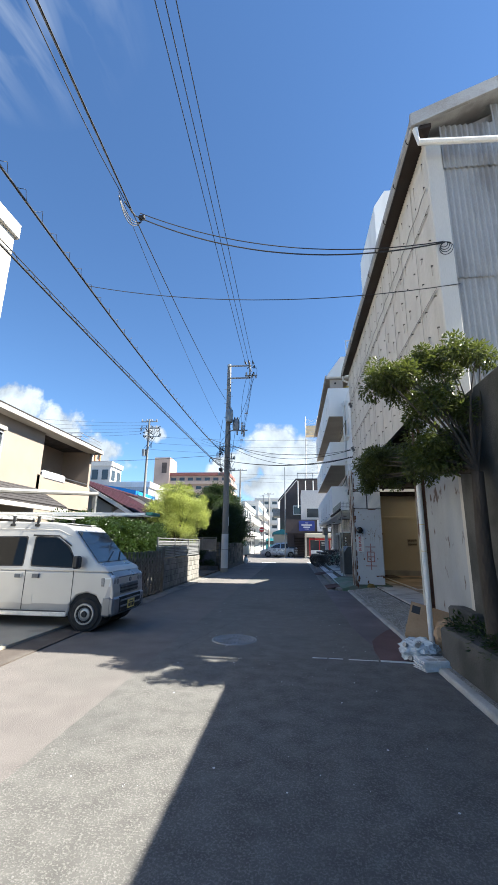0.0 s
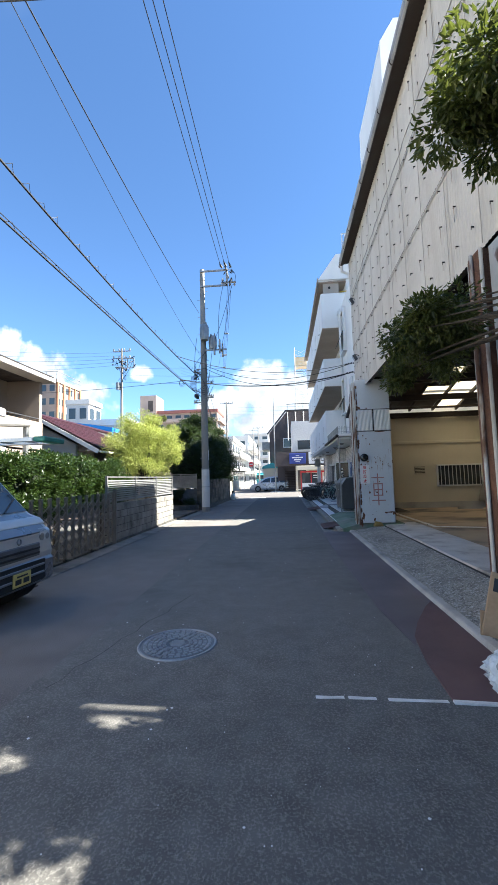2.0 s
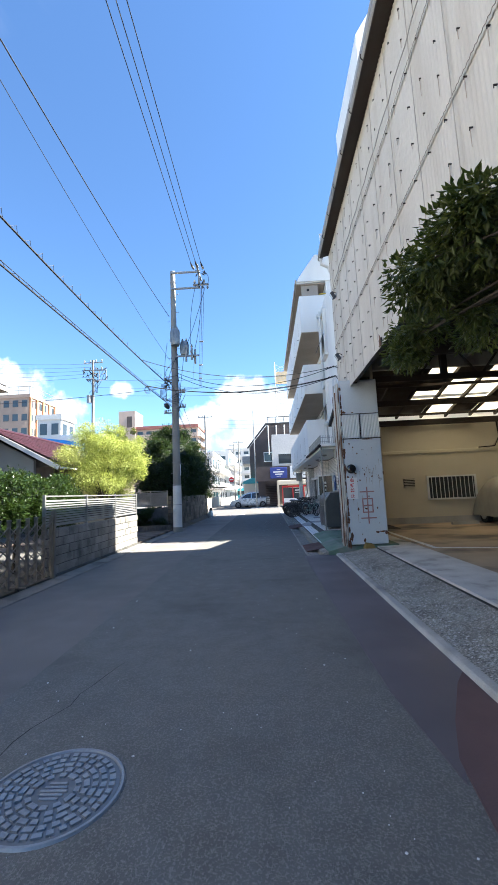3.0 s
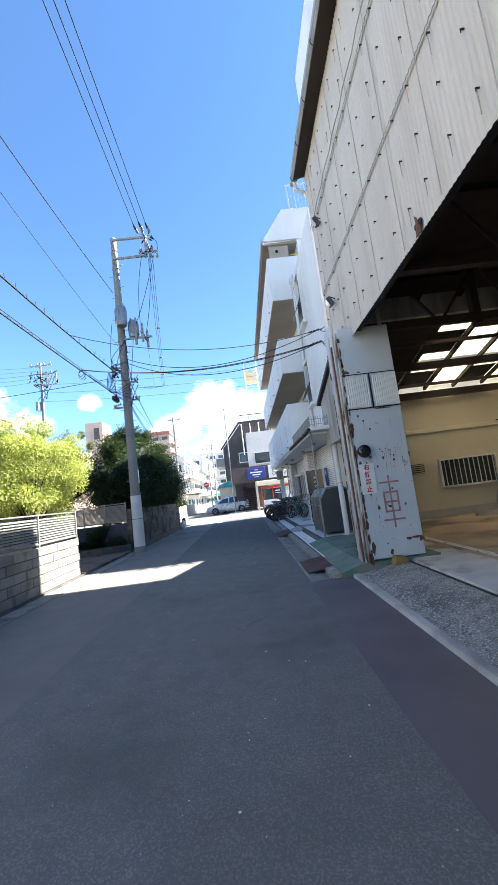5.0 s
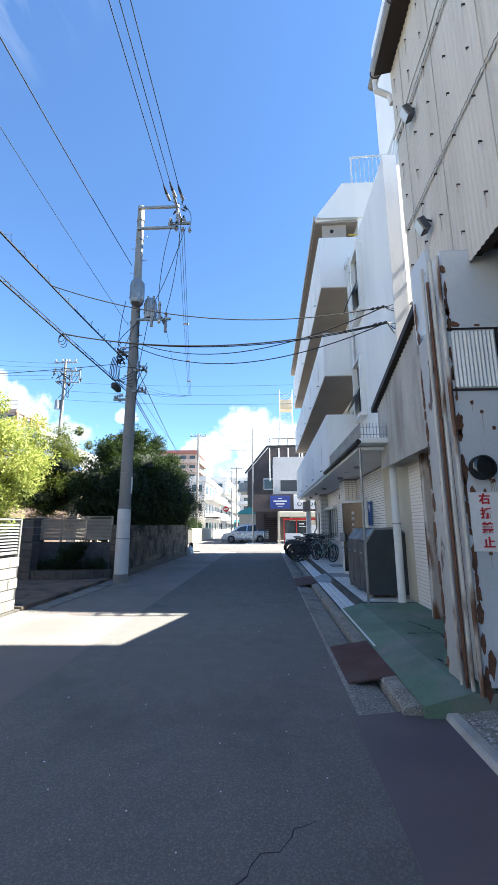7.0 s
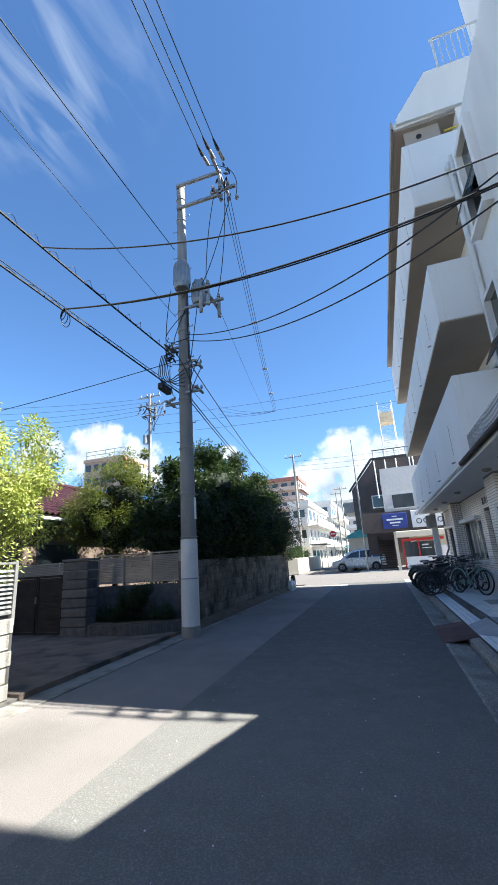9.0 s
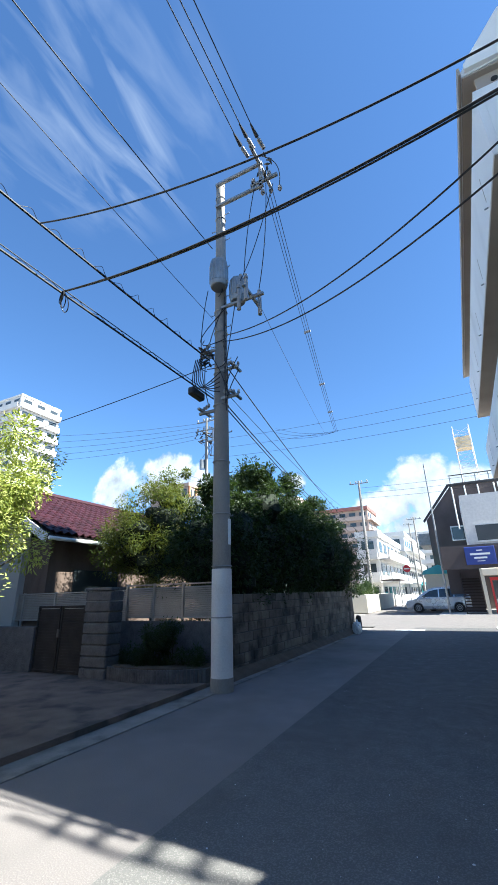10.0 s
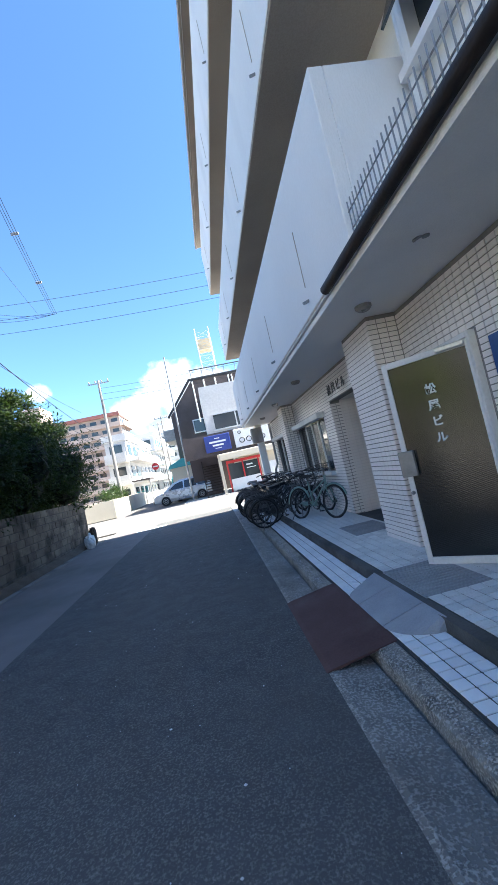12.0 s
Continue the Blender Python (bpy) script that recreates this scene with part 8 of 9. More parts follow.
def corner_shop():
    t = thing("corner_shop", "white corner shop with red door frame and blue signboard", "shop", (0, 0, 0))
    y = 47.6
    part("upper_wall", box_shape(0.9, 9, y, y + 6, 4.2, 7.6), WHITE_FAR, t)
    part("lower_wall", box_shape(2.6, 9, y + 0.3, y + 6, 0, 4.2), CREAM_WALL, t)
    part("sign_band", box_shape(-0.9, 9, y - 0.25, y + 0.1, 2.75, 4.25), BROWN_FAR, t)
    w = part("strip_window", box_shape(1.5, 4.6, y - 0.03, y - 0.005, 4.5, 5.5), WINDOW_GLASS, t)
    part("window_frame", Shape().box(1.4, 4.7, y - 0.08, y - 0.03, 4.4, 4.5).box(1.4, 4.7, y - 0.08, y - 0.03, 5.5, 5.58).box(3.0, 3.08, y - 0.08, y - 0.03, 4.5, 5.5), ALUMINIUM, w)
    sb = part("blue_signboard", Shape().soft_box(0.55, 2.3, y - 0.36, y - 0.26, 2.98, 4.1, 0.02), SIGN_BLUE, t, "blue signboard with white lettering bars")
    for xa, xb, za, zb in ((0.85, 2.0, 3.58, 3.7), (1.05, 1.8, 3.35, 3.46), (1.25, 1.6, 3.84, 3.9), (1.2, 1.65, 3.18, 3.22)):
        part("lettering_bar", box_shape(xa, xb, y - 0.37, y - 0.362, za, zb), SIGN_WHITE, sb)
    ws = part("white_signboard", Shape().soft_box(2.6, 5.4, y - 0.36, y - 0.26, 2.95, 4.2, 0.02), SIGN_WHITE, t, "white signboard with grey mark")
    part("mark", Shape().ring((3.0, y - 0.365, 3.95), (0, 1, 0), 0.1, 0.02, 16, 4), BLACK_METAL, ws)
    for k in range(4):
        part("mark", Shape().ring((3.1 + k * 0.48, y - 0.365, 3.4), (0, 1, 0), 0.17, 0.03, 14, 4), BLACK_METAL, ws)
    part("shop_awning", Shape().soft_box(1.3, 5.6, y - 0.4, y + 0.3, 2.3, 2.75, 0.03), CREAM_WALL, t)
    part("red_frame", Shape().box(1.7, 4.6, y + 0.2, y + 0.29, 2.02, 2.2).box(1.7, 1.8, y + 0.2, y + 0.29, 0, 2.02).box(2.78, 2.87, y + 0.2, y + 0.29, 0.9, 2.02).box(3.9, 4.0, y + 0.2, y + 0.29, 0, 2.02), RED_PAINT, t, "red door and window frame")
    part("shop_glass", box_shape(1.85, 3.9, y + 0.25, y + 0.28, 0.9, 1.95), WINDOW_GLASS, t)
    part("shop_panel", Shape().box(1.85, 3.9, y + 0.22, y + 0.28, 0.1, 0.9).box(4.1, 6.5, y + 0.22, y + 0.28, 0.1, 1.6), SIGN_WHITE, t)
    part("shop_bars", Shape().box(3.05, 3.5, y + 0.235, y + 0.245, 1.65, 1.75).box(3.05, 3.7, y + 0.235, y + 0.245, 1.45, 1.5), SIGN_WHITE, t)
    part("corner_post", Shape().soft_box(1.2, 1.4, y - 0.3, y - 0.1, 0, 2.75, 0.02), CREAM_WALL, t)
    # outside stair in the dark bay
    part("stair_bay", box_shape(-0.8, 1.2, y + 2.6, y + 2.8, 0, 4.2), BROWN_FAR, t)
    for i in range(14):
        part("stair_tread", Shape().soft_box(0.05, 1.15, y + 0.1 + i * 0.2, y + 0.32 + i * 0.2, 0.18 * i, 0.18 * i + 0.06, 0.006), DARK_STEEL, t)
    part("stair_string", Shape().prism([(y, 0.0), (y + 2.9, 2.6), (y + 2.9, 2.9), (y, 0.3)], "x", 0.0, 0.05), DARK_STEEL, t)


corner_shop()


def brown_building():
    t = thing("brown_building", "dark brown clad building with a steep roof edge and white rails", "building", (0, 0, 0))
    y = 55.0
    part("wall", Shape().prism([(-1.8, 0), (-1.8, 7.2), (0.5, 9.9), (12, 9.9), (12, 0)], "y", y, y + 8), BROWN_FAR, t)
    part("roof_edge", Shape().prism([(-2.0, 7.0), (0.4, 9.9), (12, 9.95), (12, 10.15), (0.3, 10.1), (-2.1, 7.15)], "y", y - 0.1, y + 0.1), BLACK_METAL, t)
    part("side_balcony", box_shape(-2.8, -1.8, y + 1, y + 6, 5.2, 6.2), GALVANISED, t)
    for x in (0.6, 1.6, 2.6, 3.8, 4.1):
        part("white_pipe", Shape().tube([(x, y - 0.1, 6.2), (x, y - 0.1, 9.8)], 0.06, 6), WHITE_METAL, t)
    w = part("window", box_shape(0.0, 1.1, y - 0.05, y - 0.02, 5.4, 6.4), WINDOW_GLASS, t)
    part("window_frame", Shape().box(-0.08, 1.18, y - 0.1, y - 0.05, 5.3, 5.4).box(-0.08, 1.18, y - 0.1, y - 0.05, 6.4, 6.5).box(-0.08, 0.0, y - 0.1, y - 0.05, 5.4, 6.4).box(1.1, 1.18, y - 0.1, y - 0.05, 5.4, 6.4), WHITE_METAL, w)
    for i in range(12):
        part("roof_post", Shape().tube([(0.6 + i, y + 0.3, 10.0), (0.6 + i, y + 0.3, 10.9)], 0.04, 5), GALVANISED, t)
    part("roof_rail", Shape().tube([(0.5, y + 0.3, 10.9), (12, y + 0.3, 10.9)], 0.05, 5), BLACK_METAL, t)


brown_building()
g = thing("small_shed", "small cream shed with a green roof at the crossing", "shed", (0, 0, 0))
part("wall", box_shape(-2.6, -0.4, 53.5, 56, 0, 2.7), CREAM_WALL, g)
part("roof", Shape().prism([(-2.8, 2.7), (-0.2, 2.7), (-0.2, 2.85), (-1.5, 3.4), (-2.6, 3.0)], "y", 53.3, 56.2), TEAL, g)
tw = thing("steel_tower", "distant white lattice tower with an orange cabin", "tower", (7.0, 150, 0))
for x in (-2.2, 2.2):
    for y in (-2.2, 2.2):
        part("leg", Shape().tube([(x, y, 0), (x, y, 48)], 0.13, 5), WHITE_FAR, tw)
lat = Shape()
for k in range(23):
    lat.tube([(-2.2, -2.2, k * 2.05), (2.2, -2.2, k * 2.05 + 2.05)], 0.06, 4).tube([(2.2, -2.2, k * 2.05), (-2.2, -2.2, k * 2.05 + 2.05)], 0.06, 4).tube([(-2.2, -2.2, k * 2.05), (2.2, -2.2, k * 2.05)], 0.07, 4)
part("bracing", lat, WHITE_FAR, tw)
part("cabin", box_shape(-2, 2, -2, 2, 41, 44.5), material("tower_orange", (0.7, 0.55, 0.34), None, 0.7, size=1.0, bump=0.0), tw)
ne = thing("no_entry_sign", "round red no-entry sign with a white bar on a pole", "road sign", (-4.6, 60, 0))
part("post", Shape().tube([(0, 0, 0), (0, 0, 3.9)], 0.035, 8), GALVANISED, ne)
part("disc", Shape().tube([(0, -0.04, 3.5), (0, -0.06, 3.5)], 0.34, 24), RED_PAINT, ne)
part("bar", Shape().box(-0.24, 0.24, -0.07, -0.062, 3.44, 3.56), SIGN_WHITE, ne)
tk = thing("truck", "teal lorry parked far along the street", "truck", (-4.6, 82, 0))
part("cab", Shape().soft_box(-0.9, 0.9, 0, 1.6, 0.5, 2.3, 0.1), TEAL, tk)
part("windscreen", box_shape(-0.8, 0.8, -0.02, 0.0, 1.4, 2.1), WINDOW_GLASS, tk)
part("load_box", Shape().soft_box(-0.95, 0.95, 1.65, 5.5, 0.8, 2.6, 0.03), TEAL, tk)
for x in (-0.75, 0.75):
    part("wheel", Shape().tube([(x - 0.12, 0.8, 0.4), (x + 0.12, 0.8, 0.4)], 0.4, 14), TYRE, tk)
# far street edges
structure("wall_far_garden", box_shape(-9.0, -6.7, 50, 63.5, 0, 1.3), CREAM_WALL, "pale garden wall along the far street")
fh = random.Random(8)
fs_ = thing("far_shrubs", "bright green shrubs over the far garden wall", "shrub", (-7.6, 52, 0), kind="stuff")
part("foliage", leaves(Shape(), clumps(24, (0, 2.0, 1.6), (0.8, 4.0, 0.7), 0.45, fh), 5000, 1.0, 0.14, fh), LEAF_HEDGE, fs_)
co = thing("street_canopy", "dark flat garage canopy along the far street", "canopy", (0, 0, 0))
part("roof", Shape().soft_box(-8.6, -5.9, 64, 68, 2.5, 2.7, 0.02), BROWN_FAR, co)
part("post", Shape().tube([(-6.0, 64.2, 0), (-6.0, 64.2, 2.5)], 0.06, 6), GALVANISED, co)

# ---- small things ----
wp = thing("white_post", "white-painted steel pole with yellow bands at the kerb", "pole", (2.0, 6.8, 0.12))
part("shaft", Shape().tube([(0, 0, 0), (0, 0, 2.75)], 0.04, 14), WHITE_METAL, wp, smooth=True)
for z in (1.35, 1.75):
    part("yellow_band", Shape().ring((0, 0, z), (0, 0, 1), 0.04, 0.004, 16, 4), YELLOW_PAINT, wp)
bx = thing("cardboard_box", "flattened brown cardboard box leaning on the pole", "cardboard", (1.94, 6.85, 0.12))
part("panel", Shape().soft_box(-0.3, 0.3, -0.015, 0.015, 0, 0.52, 0.004, pose(0, 0.05, 0.02, -16, 14, -18)), CARDBOARD, bx)
part("flap", Shape().soft_box(-0.3, 0.3, -0.01, 0.01, 0, 0.2, 0.003, pose(0.05, 0.18, 0.02, -10, 5, -12)), CARDBOARD, bx)
part("printed_mark", Shape().box(-0.27, -0.15, -0.021, -0.017, 0.36, 0.47, pose(0, 0.05, 0.02, -16, 14, -18)), BLACK_METAL, bx)
bg = thing("paper_sack", "crumpled brown paper sack at the pole's foot", "bag", (2.15, 6.5, 0.12))
part("sack", Shape().blob((0, 0, 0.2), (0.19, 0.19, 0.22), 14, 0.28, 3.5), CARDBOARD, bg)
pb = thing("rubbish_bag", "clear plastic rubbish bag full of cans and bottles", "rubbish bag", (1.72, 6.45, 0.0))
part("bag", Shape().blob((0, 0, 0.14), (0.26, 0.2, 0.15), 18, 0.35, 4.5), PLASTIC_BAG, pb)
cn = Shape()
r = random.Random(2)
for _ in range(26):
    c = Vector((r.uniform(-0.2, 0.2), r.uniform(-0.15, 0.15), r.uniform(0.05, 0.24)))
    d = Vector((r.uniform(-1, 1), r.uniform(-1, 1), r.uniform(-1, 1))).normalized() * 0.05
    cn.tube([c - d, c + d], 0.03, 8)
part("cans", cn, GALVANISED, pb)
np_ = thing("newspaper_bundle", "tied stack of old newspapers on the kerb", "newspapers", (1.78, 6.05, 0.0), 14)
for k in range(9):
    part("newspaper", Shape().soft_box(-0.2, 0.2, -0.14, 0.14, k * 0.014, k * 0.014 + 0.013, 0.003, pose(r.uniform(-0.02, 0.02), r.uniform(-0.02, 0.02), 0, 0, 0, r.uniform(-6, 6))), PAPER, np_)
part("printed_block", Shape().box(-0.12, 0.02, -0.1, 0.02, 0.127, 0.129).box(0.04, 0.17, -0.1, 0.1, 0.127, 0.129), GUTTER_METAL, np_)
part("string", Shape().box(-0.205, 0.205, -0.003, 0.003, -0.002, 0.131).box(-0.003, 0.003, -0.146, 0.146, -0.002, 0.131), SIGN_WHITE, np_)
wb = thing("white_bag", "knotted white rubbish bag by the old wall's end", "rubbish bag", (-3.88, 33.9, 0.012))
part("bag", Shape().blob((0, 0, 0.2), (0.18, 0.2, 0.24), 12, 0.25, 3.0), SIGN_WHITE, wb)
part("knot", Shape().blob((0.02, 0, 0.46), (0.05, 0.04, 0.06), 6, 0.3), SIGN_WHITE, wb)
db = thing("dark_bundle", "dark bundle leaning on the old wall's end", "bundle", (-3.95, 34.6, 0.012))
part("sack", Shape().blob((0, 0, 0.3), (0.12, 0.18, 0.34), 10, 0.3, 3.0), BARK, db)
ys = thing("rubber_wedge", "dirty yellow rubber wedge under the steel pillar", "wedge", (2.55, 14.85, 0.17))
part("wedge", Shape().prism([(-0.12, 0), (0.14, 0), (0.08, 0.1), (-0.06, 0.12)], "y", -0.08, 0.1), material("dirty_yellow", (0.32, 0.22, 0.06), (0.2, 0.13, 0.05), 0.8, size=0.1, bump=0.3), ys)
for y, x in ((23.1, 2.35), (25.75, 2.75)):
    m = thing("door_mat", "grey ribbed rubber door mat on the tiles", "door mat", (x, y, 0.206))
    part("mat", Shape().soft_box(-0.3, 0.3, -0.42, 0.42, 0, 0.012, 0.003), RUBBER, m)
    for k in range(14):
        part("rib", Shape().box(-0.29, 0.29, -0.4 + k * 0.06, -0.37 + k * 0.06, 0.012, 0.018), RUBBER, m)
# white specks on the asphalt
sp = Shape()
r = random.Random(6)
for _ in range(420):
    x, y, a = r.uniform(-1.9, 1.05), r.uniform(3, 28), 0.002 + 0.008 * r.random() ** 4
    sp.prism([(x - a, y), (x, y - a * 0.8), (x + a, y), (x, y + a)], "z", 0.003, 0.009)
single("litter_specks", sp, PAPER, "tiny pale specks scattered on the asphalt", "litter", kind="stuff")


# ---- clouds: a plain far backdrop ----
PUFFS = (  # across, up, half width, half height, as slopes from the lane
    (-0.045, 0.225, 0.085, 0.085), (0.03, 0.205, 0.075, 0.075), (-0.13, 0.185, 0.07, 0.05), (0.0, 0.14, 0.16, 0.045),
    (-0.98, 0.35, 0.12, 0.1), (-0.8, 0.335, 0.13, 0.095), (-0.64, 0.285, 0.1, 0.07), (-0.52, 0.225, 0.09, 0.05), (-0.355, 0.275, 0.03, 0.026),
    (-0.72, 0.2, 0.3, 0.05), (0.25, 0.15, 0.14, 0.05), (-0.28, 0.12, 0.12, 0.035), (-0.2, 0.055, 1.3, 0.028))


def cloud_bank(name, y, z1):
    """Heaped summer clouds: billowing edges round a few rounded masses, grey shading put into their glow."""
    m = bpy.data.materials.new(name)
    m.use_nodes = True
    n, l = m.node_tree.nodes, m.node_tree.links
    co = n.new("ShaderNodeTexCoord")

    def noise_at(scale, detail, rough):
        t = n.new("ShaderNodeTexNoise")
        t.inputs["Scale"].default_value, t.inputs["Detail"].default_value, t.inputs["Roughness"].default_value = scale, detail, rough
        l.new(co.outputs["Object"], t.inputs["Vector"])
        return t.outputs["Fac"]

    def calc(op, a, b):
        k = n.new("ShaderNodeMath")
        k.operation = op
        for sock, v in ((k.inputs[0], a), (k.inputs[1], b)):
            if isinstance(v, (int, float)):
                sock.default_value = v
            else:
                l.new(v, sock)
        return k.outputs[0]

    def span(src, lo, hi, out_lo, out_hi):
        r = n.new("ShaderNodeMapRange")
        for key, v in (("From Min", lo), ("From Max", hi), ("To Min", out_lo), ("To Max", out_hi)):
            r.inputs[key].default_value = v
        l.new(src, r.inputs["Value"])
        return r.outputs["Result"]

    field = None
    for cx, cz, rx, rz in PUFFS:
        mp, ln = n.new("ShaderNodeMapping"), n.new("ShaderNodeVectorMath")
        mp.inputs["Scale"].default_value = (1 / (rx * y), 0, 1 / (rz * y))
        mp.inputs["Location"].default_value = (-cx / rx, 0, -cz / rz)
        ln.operation = "LENGTH"
        l.new(co.outputs["Object"], mp.inputs["Vector"]), l.new(mp.outputs[0], ln.inputs[0])
        near = calc("SUBTRACT", 1.0, ln.outputs["Value"])
        field = near if field is None else calc("MAXIMUM", field, near)
    billow, fine = noise_at(0.0075, 7, 0.55), noise_at(0.0028, 6, 0.5)
    edge = calc("ADD", calc("ADD", field, calc("MULTIPLY", calc("SUBTRACT", billow, 0.5), 1.5)), calc("MULTIPLY", calc("SUBTRACT", fine, 0.5), 1.3))
    cover = span(edge, 0.0, 0.3, 0.0, 1.0)
    tone = span(calc("ADD", billow, calc("MULTIPLY", edge, 0.12)), 0.35, 0.72, 0.165, 0.3)
    em, tr, mx = n.new("ShaderNodeEmission"), n.new("ShaderNodeBsdfTransparent"), n.new("ShaderNodeMixShader")
    em.inputs["Color"].default_value = (0.93, 0.965, 1.0, 1)
    l.new(tone, em.inputs["Strength"])
    l.new(cover, mx.inputs["Fac"])
    l.new(tr.outputs[0], mx.inputs[1]), l.new(em.outputs[0], mx.inputs[2]), l.new(mx.outputs[0], n["Material Output"].inputs["Surface"])
    s = Shape().add([(-3400, y, 0), (1900, y, 0), (1900, y, z1), (-3400, y, z1)], [(0, 1, 2, 3)])
    tagged(new(name, s.mesh(name, m)), "bank of white summer clouds low over the town", "", "", "structure")


cloud_bank("backdrop_clouds", 2300, 1300)


def high_cloud():
    """Thin streaks of high cloud on a level far sheet."""
    m = bpy.data.materials.new("high_cloud")
    m.use_nodes = True
    n, l = m.node_tree.nodes, m.node_tree.links
    co, mp, t = n.new("ShaderNodeTexCoord"), n.new("ShaderNodeMapping"), n.new("ShaderNodeTexNoise")
    mp.inputs["Scale"].default_value, mp.inputs["Rotation"].default_value = (0.0042, 0.0012, 1), (0, 0, radians(-20))
    t.inputs["Detail"].default_value, t.inputs["Scale"].default_value, t.inputs["Distortion"].default_value = 7, 1.4, 0.8
    l.new(co.outputs["Object"], mp.inputs["Vector"]), l.new(mp.outputs[0], t.inputs["Vector"])
    mr = n.new("ShaderNodeMapRange")
    mr.inputs["From Min"].default_value, mr.inputs["From Max"].default_value, mr.inputs["To Max"].default_value = 0.44, 0.85, 0.36
    l.new(t.outputs["Fac"], mr.inputs["Value"])
    vd, fall, mu = n.new("ShaderNodeVectorMath"), n.new("ShaderNodeMapRange"), n.new("ShaderNodeMath")
    vd.operation, mu.operation = "DISTANCE", "MULTIPLY"
    vd.inputs[1].default_value = (-1350, 1000, 2400)
    fall.inputs["From Min"].default_value, fall.inputs["From Max"].default_value = 820, 350
    l.new(co.outputs["Object"], vd.inputs[0]), l.new(vd.outputs["Value"], fall.inputs["Value"])
    l.new(fall.outputs[0], mu.inputs[0]), l.new(mr.outputs[0], mu.inputs[1])
    em, tr, mx = n.new("ShaderNodeEmission"), n.new("ShaderNodeBsdfTransparent"), n.new("ShaderNodeMixShader")
    em.inputs["Color"].default_value, em.inputs["Strength"].default_value = (0.95, 0.97, 1.0, 1), 0.26
    l.new(mu.outputs[0], mx.inputs["Fac"])
    l.new(tr.outputs[0], mx.inputs[1]), l.new(em.outputs[0], mx.inputs[2]), l.new(mx.outputs[0], n["Material Output"].inputs["Surface"])
    s = Shape().add([(-2600, -100, 2400), (-200, -100, 2400), (-200, 2200, 2400), (-2600, 2200, 2400)], [(0, 1, 2, 3)])
    tagged(new("backdrop_high_cloud", s.mesh("high_cloud", m)), "thin streaks of high white cloud", "", "", "structure")


high_cloud()

# ---- tiles, last ----
def tile_field(parent_label, name, mat, x0, x1, y0, y1, z, tx, ty, gap, near, stuff_label):
    """Floor tiles: those in the stretch near are single pieces, the rest one mesh."""
    bed = structure(name, box_shape(x0, x1, y0, y1, z - 0.03, z - 0.004), GROUT, parent_label)
    me = Shape().soft_box(0, tx - gap, 0, ty - gap, -0.006, 0.004, 0.002).mesh("tile", mat)
    rest = Shape()
    nx, ny = int((x1 - x0) / tx + 0.01), int((y1 - y0) / ty)
    for j in range(ny):
        for i in range(nx):
            x, y = x0 + i * tx, y0 + j * ty
            if near[0] < y < near[1]:
                o = new("tile", me)
                o.parent, o.location = bed, (x, y, z + random.uniform(-0.001, 0.001))
            else:
                rest.box(x, x + tx - gap, y, y + ty - gap, z - 0.006, z + 0.003)
    r = part("tiles", rest, mat, bed, stuff_label)
    tagged(r, kind="stuff")


tile_field("white tiled low step", "tile_step", TILE_WHITE, 1.645, 1.97, 16.7, 34.6, 0.108, 0.108, 0.108, 0.011, (19.5, 27.0), "rows of white step tiles")
tile_field("grey tiled terrace", "tile_terrace", TILE_FLOOR, 2.07, 3.12, 19.1, 34.6, 0.212, 0.116, 0.116, 0.01, (22.0, 25.3), "rows of grey terrace tiles")


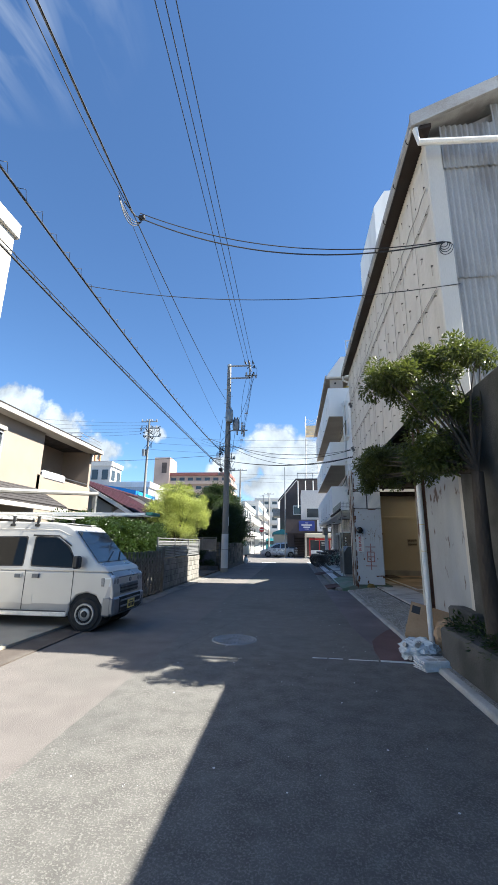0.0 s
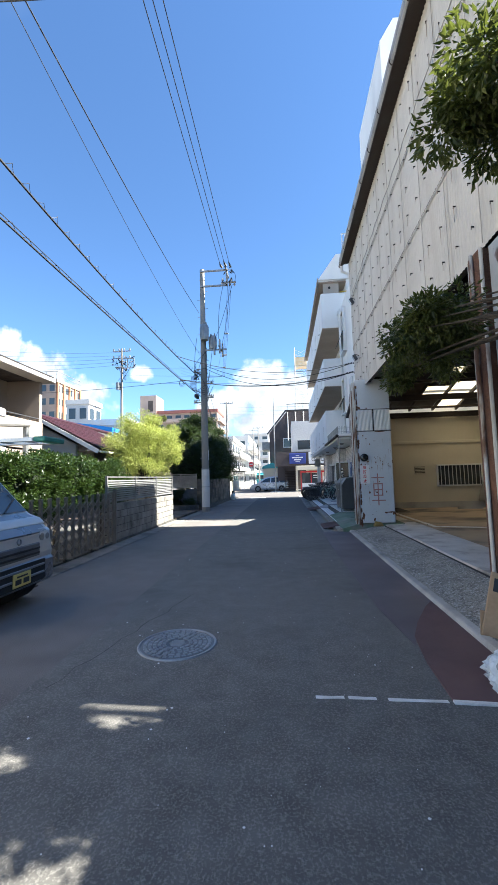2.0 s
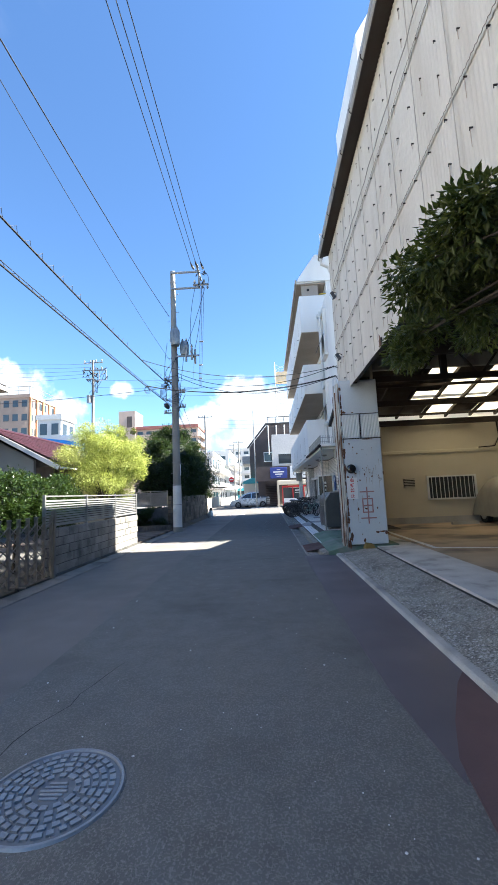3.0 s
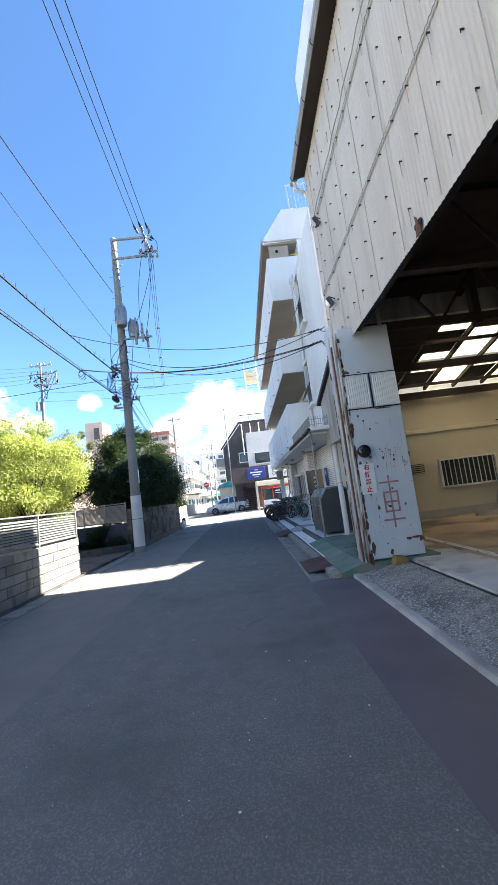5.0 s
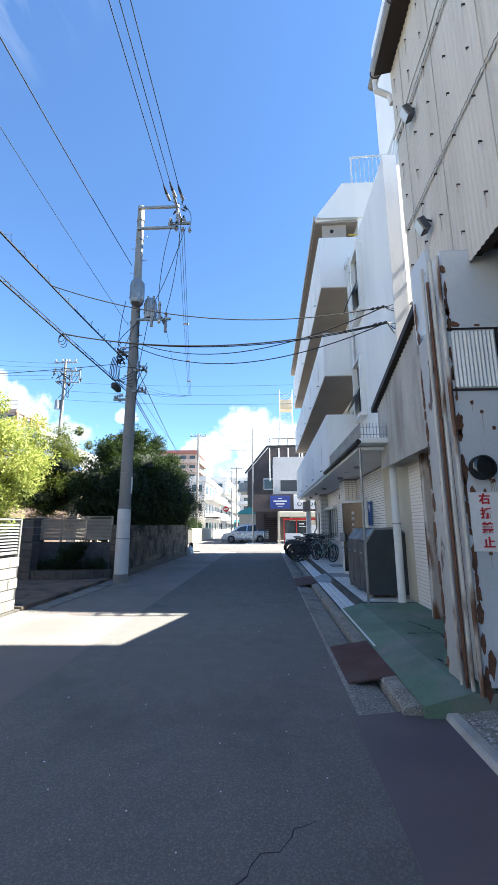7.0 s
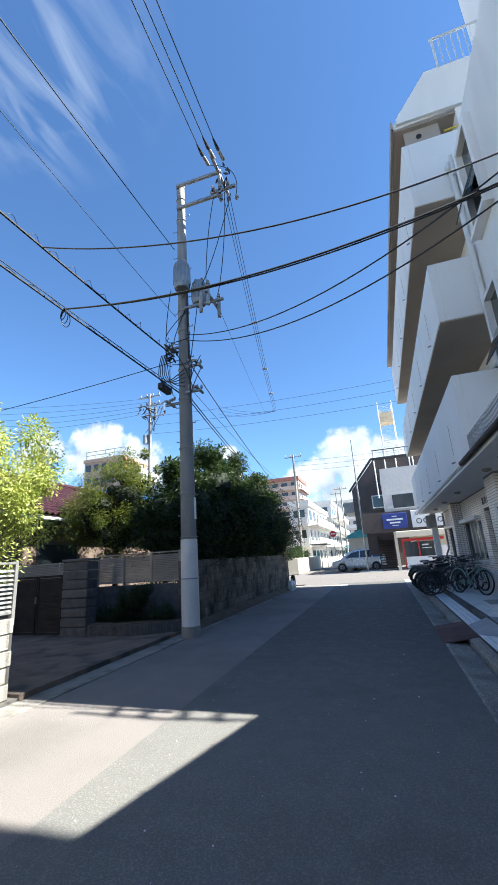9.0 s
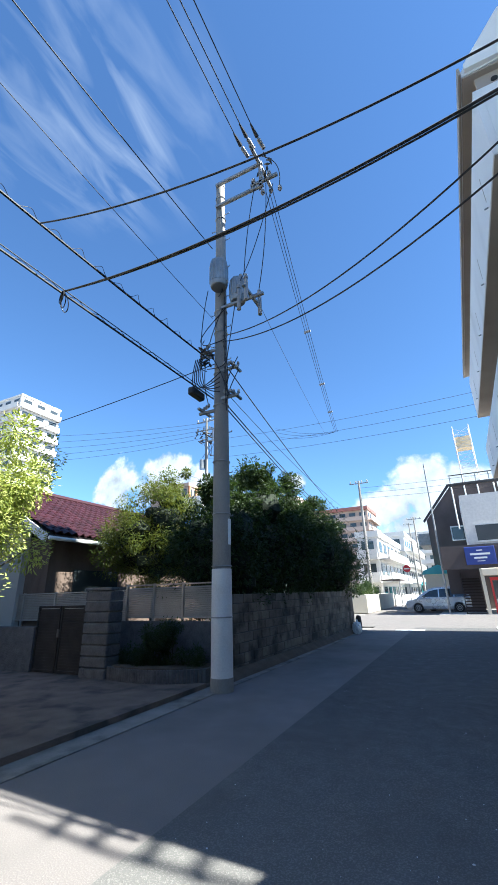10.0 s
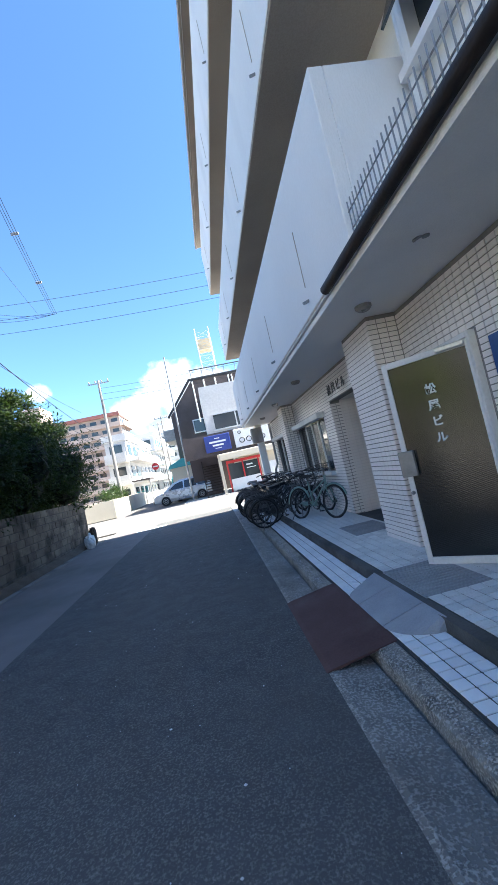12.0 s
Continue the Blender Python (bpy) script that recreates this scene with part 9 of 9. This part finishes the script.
def wall_tiles():
    tw_, th, gap = 0.115, 0.06, 0.011
    me = Shape().soft_box(-0.008, 0.0, 0, tw_ - gap, 0, th - gap, 0.002).mesh("tile", TILE_WALL)
    rest = Shape()
    holes = ((22.8, 23.7, 0, 2.3), (25.0, 27.15, 0, 2.42), (27.75, 30.25, 1.0, 2.3), (31.25, 33.95, 1.0, 2.3), (24.02, 24.9, 0, 3), (30.4, 30.95, 0, 3))
    count = 0
    rows = int((2.95 - 0.22) / th)
    for k in range(rows):
        z = 0.22 + k * th
        j = 0
        y = 18.97
        while y < 34.8:
            a, b = max(y, 18.97), min(y + tw_, 34.85)
            for h0, h1, hz0, hz1 in holes:
                if hz0 - th < z < hz1 and b > h0 and a < h1:
                    if a < h0 and h0 - a > 0.04:
                        b = h0
                    elif b > h1 and b - h1 > 0.04:
                        a = h1
                    else:
                        b = a
            if b - a > 0.03:
                if 23.65 < y < 24.0 or (24.9 < y < 25.0) or (21.6 < y < 22.8 and 0.6 < z < 2.6) and count < 240 and b - a > tw_ - 0.01:
                    if b - a > tw_ - 0.01:
                        o = new("tile", me)
                        o.parent, o.location = GROUND_WALL, (3.11, a, z)
                        count += 1
                    else:
                        rest.box(3.102, 3.11, a, b - gap, z, z + th - gap)
                else:
                    rest.box(3.102, 3.11, a, b - gap, z, z + th - gap)
            y += tw_
        # piers: front and both sides
        for px, ya, yb in ((2.74, 24.02, 24.9), (2.8, 30.4, 30.95)):
            n = 8 if ya < 25 else 5
            w = (yb - ya) / n
            for i in range(n):
                rest.box(px - 0.008, px, ya + i * w, ya + (i + 1) * w - gap, z, z + th - gap)
            m = 3
            d = (3.1 - px) / m
            for i in range(m):
                for yy in (ya - 0.008, yb):
                    rest.box(px + i * d, px + (i + 1) * d - gap, yy, yy + 0.008, z, z + th - gap)
        if z < 2.6:
            for i in range(9):
                rest.box(2.967, 2.976, 17.85 + i * tw_, 17.85 + (i + 1) * tw_ - gap, z, z + th - gap)
        if z < 2.38:
            for i in range(10):
                rest.box(3.112 + i * tw_, 3.112 + (i + 1) * tw_ - gap, 27.142, 27.15, z, z + th - gap)
        rest.box(3.12, 3.12 + tw_ - gap, 18.942, 18.95, z, z + th - gap)
    r = part("wall_tiles", rest, TILE_WALL, GROUND_WALL, "rows of small pale wall tiles")
    tagged(r, kind="stuff")


wall_tiles()
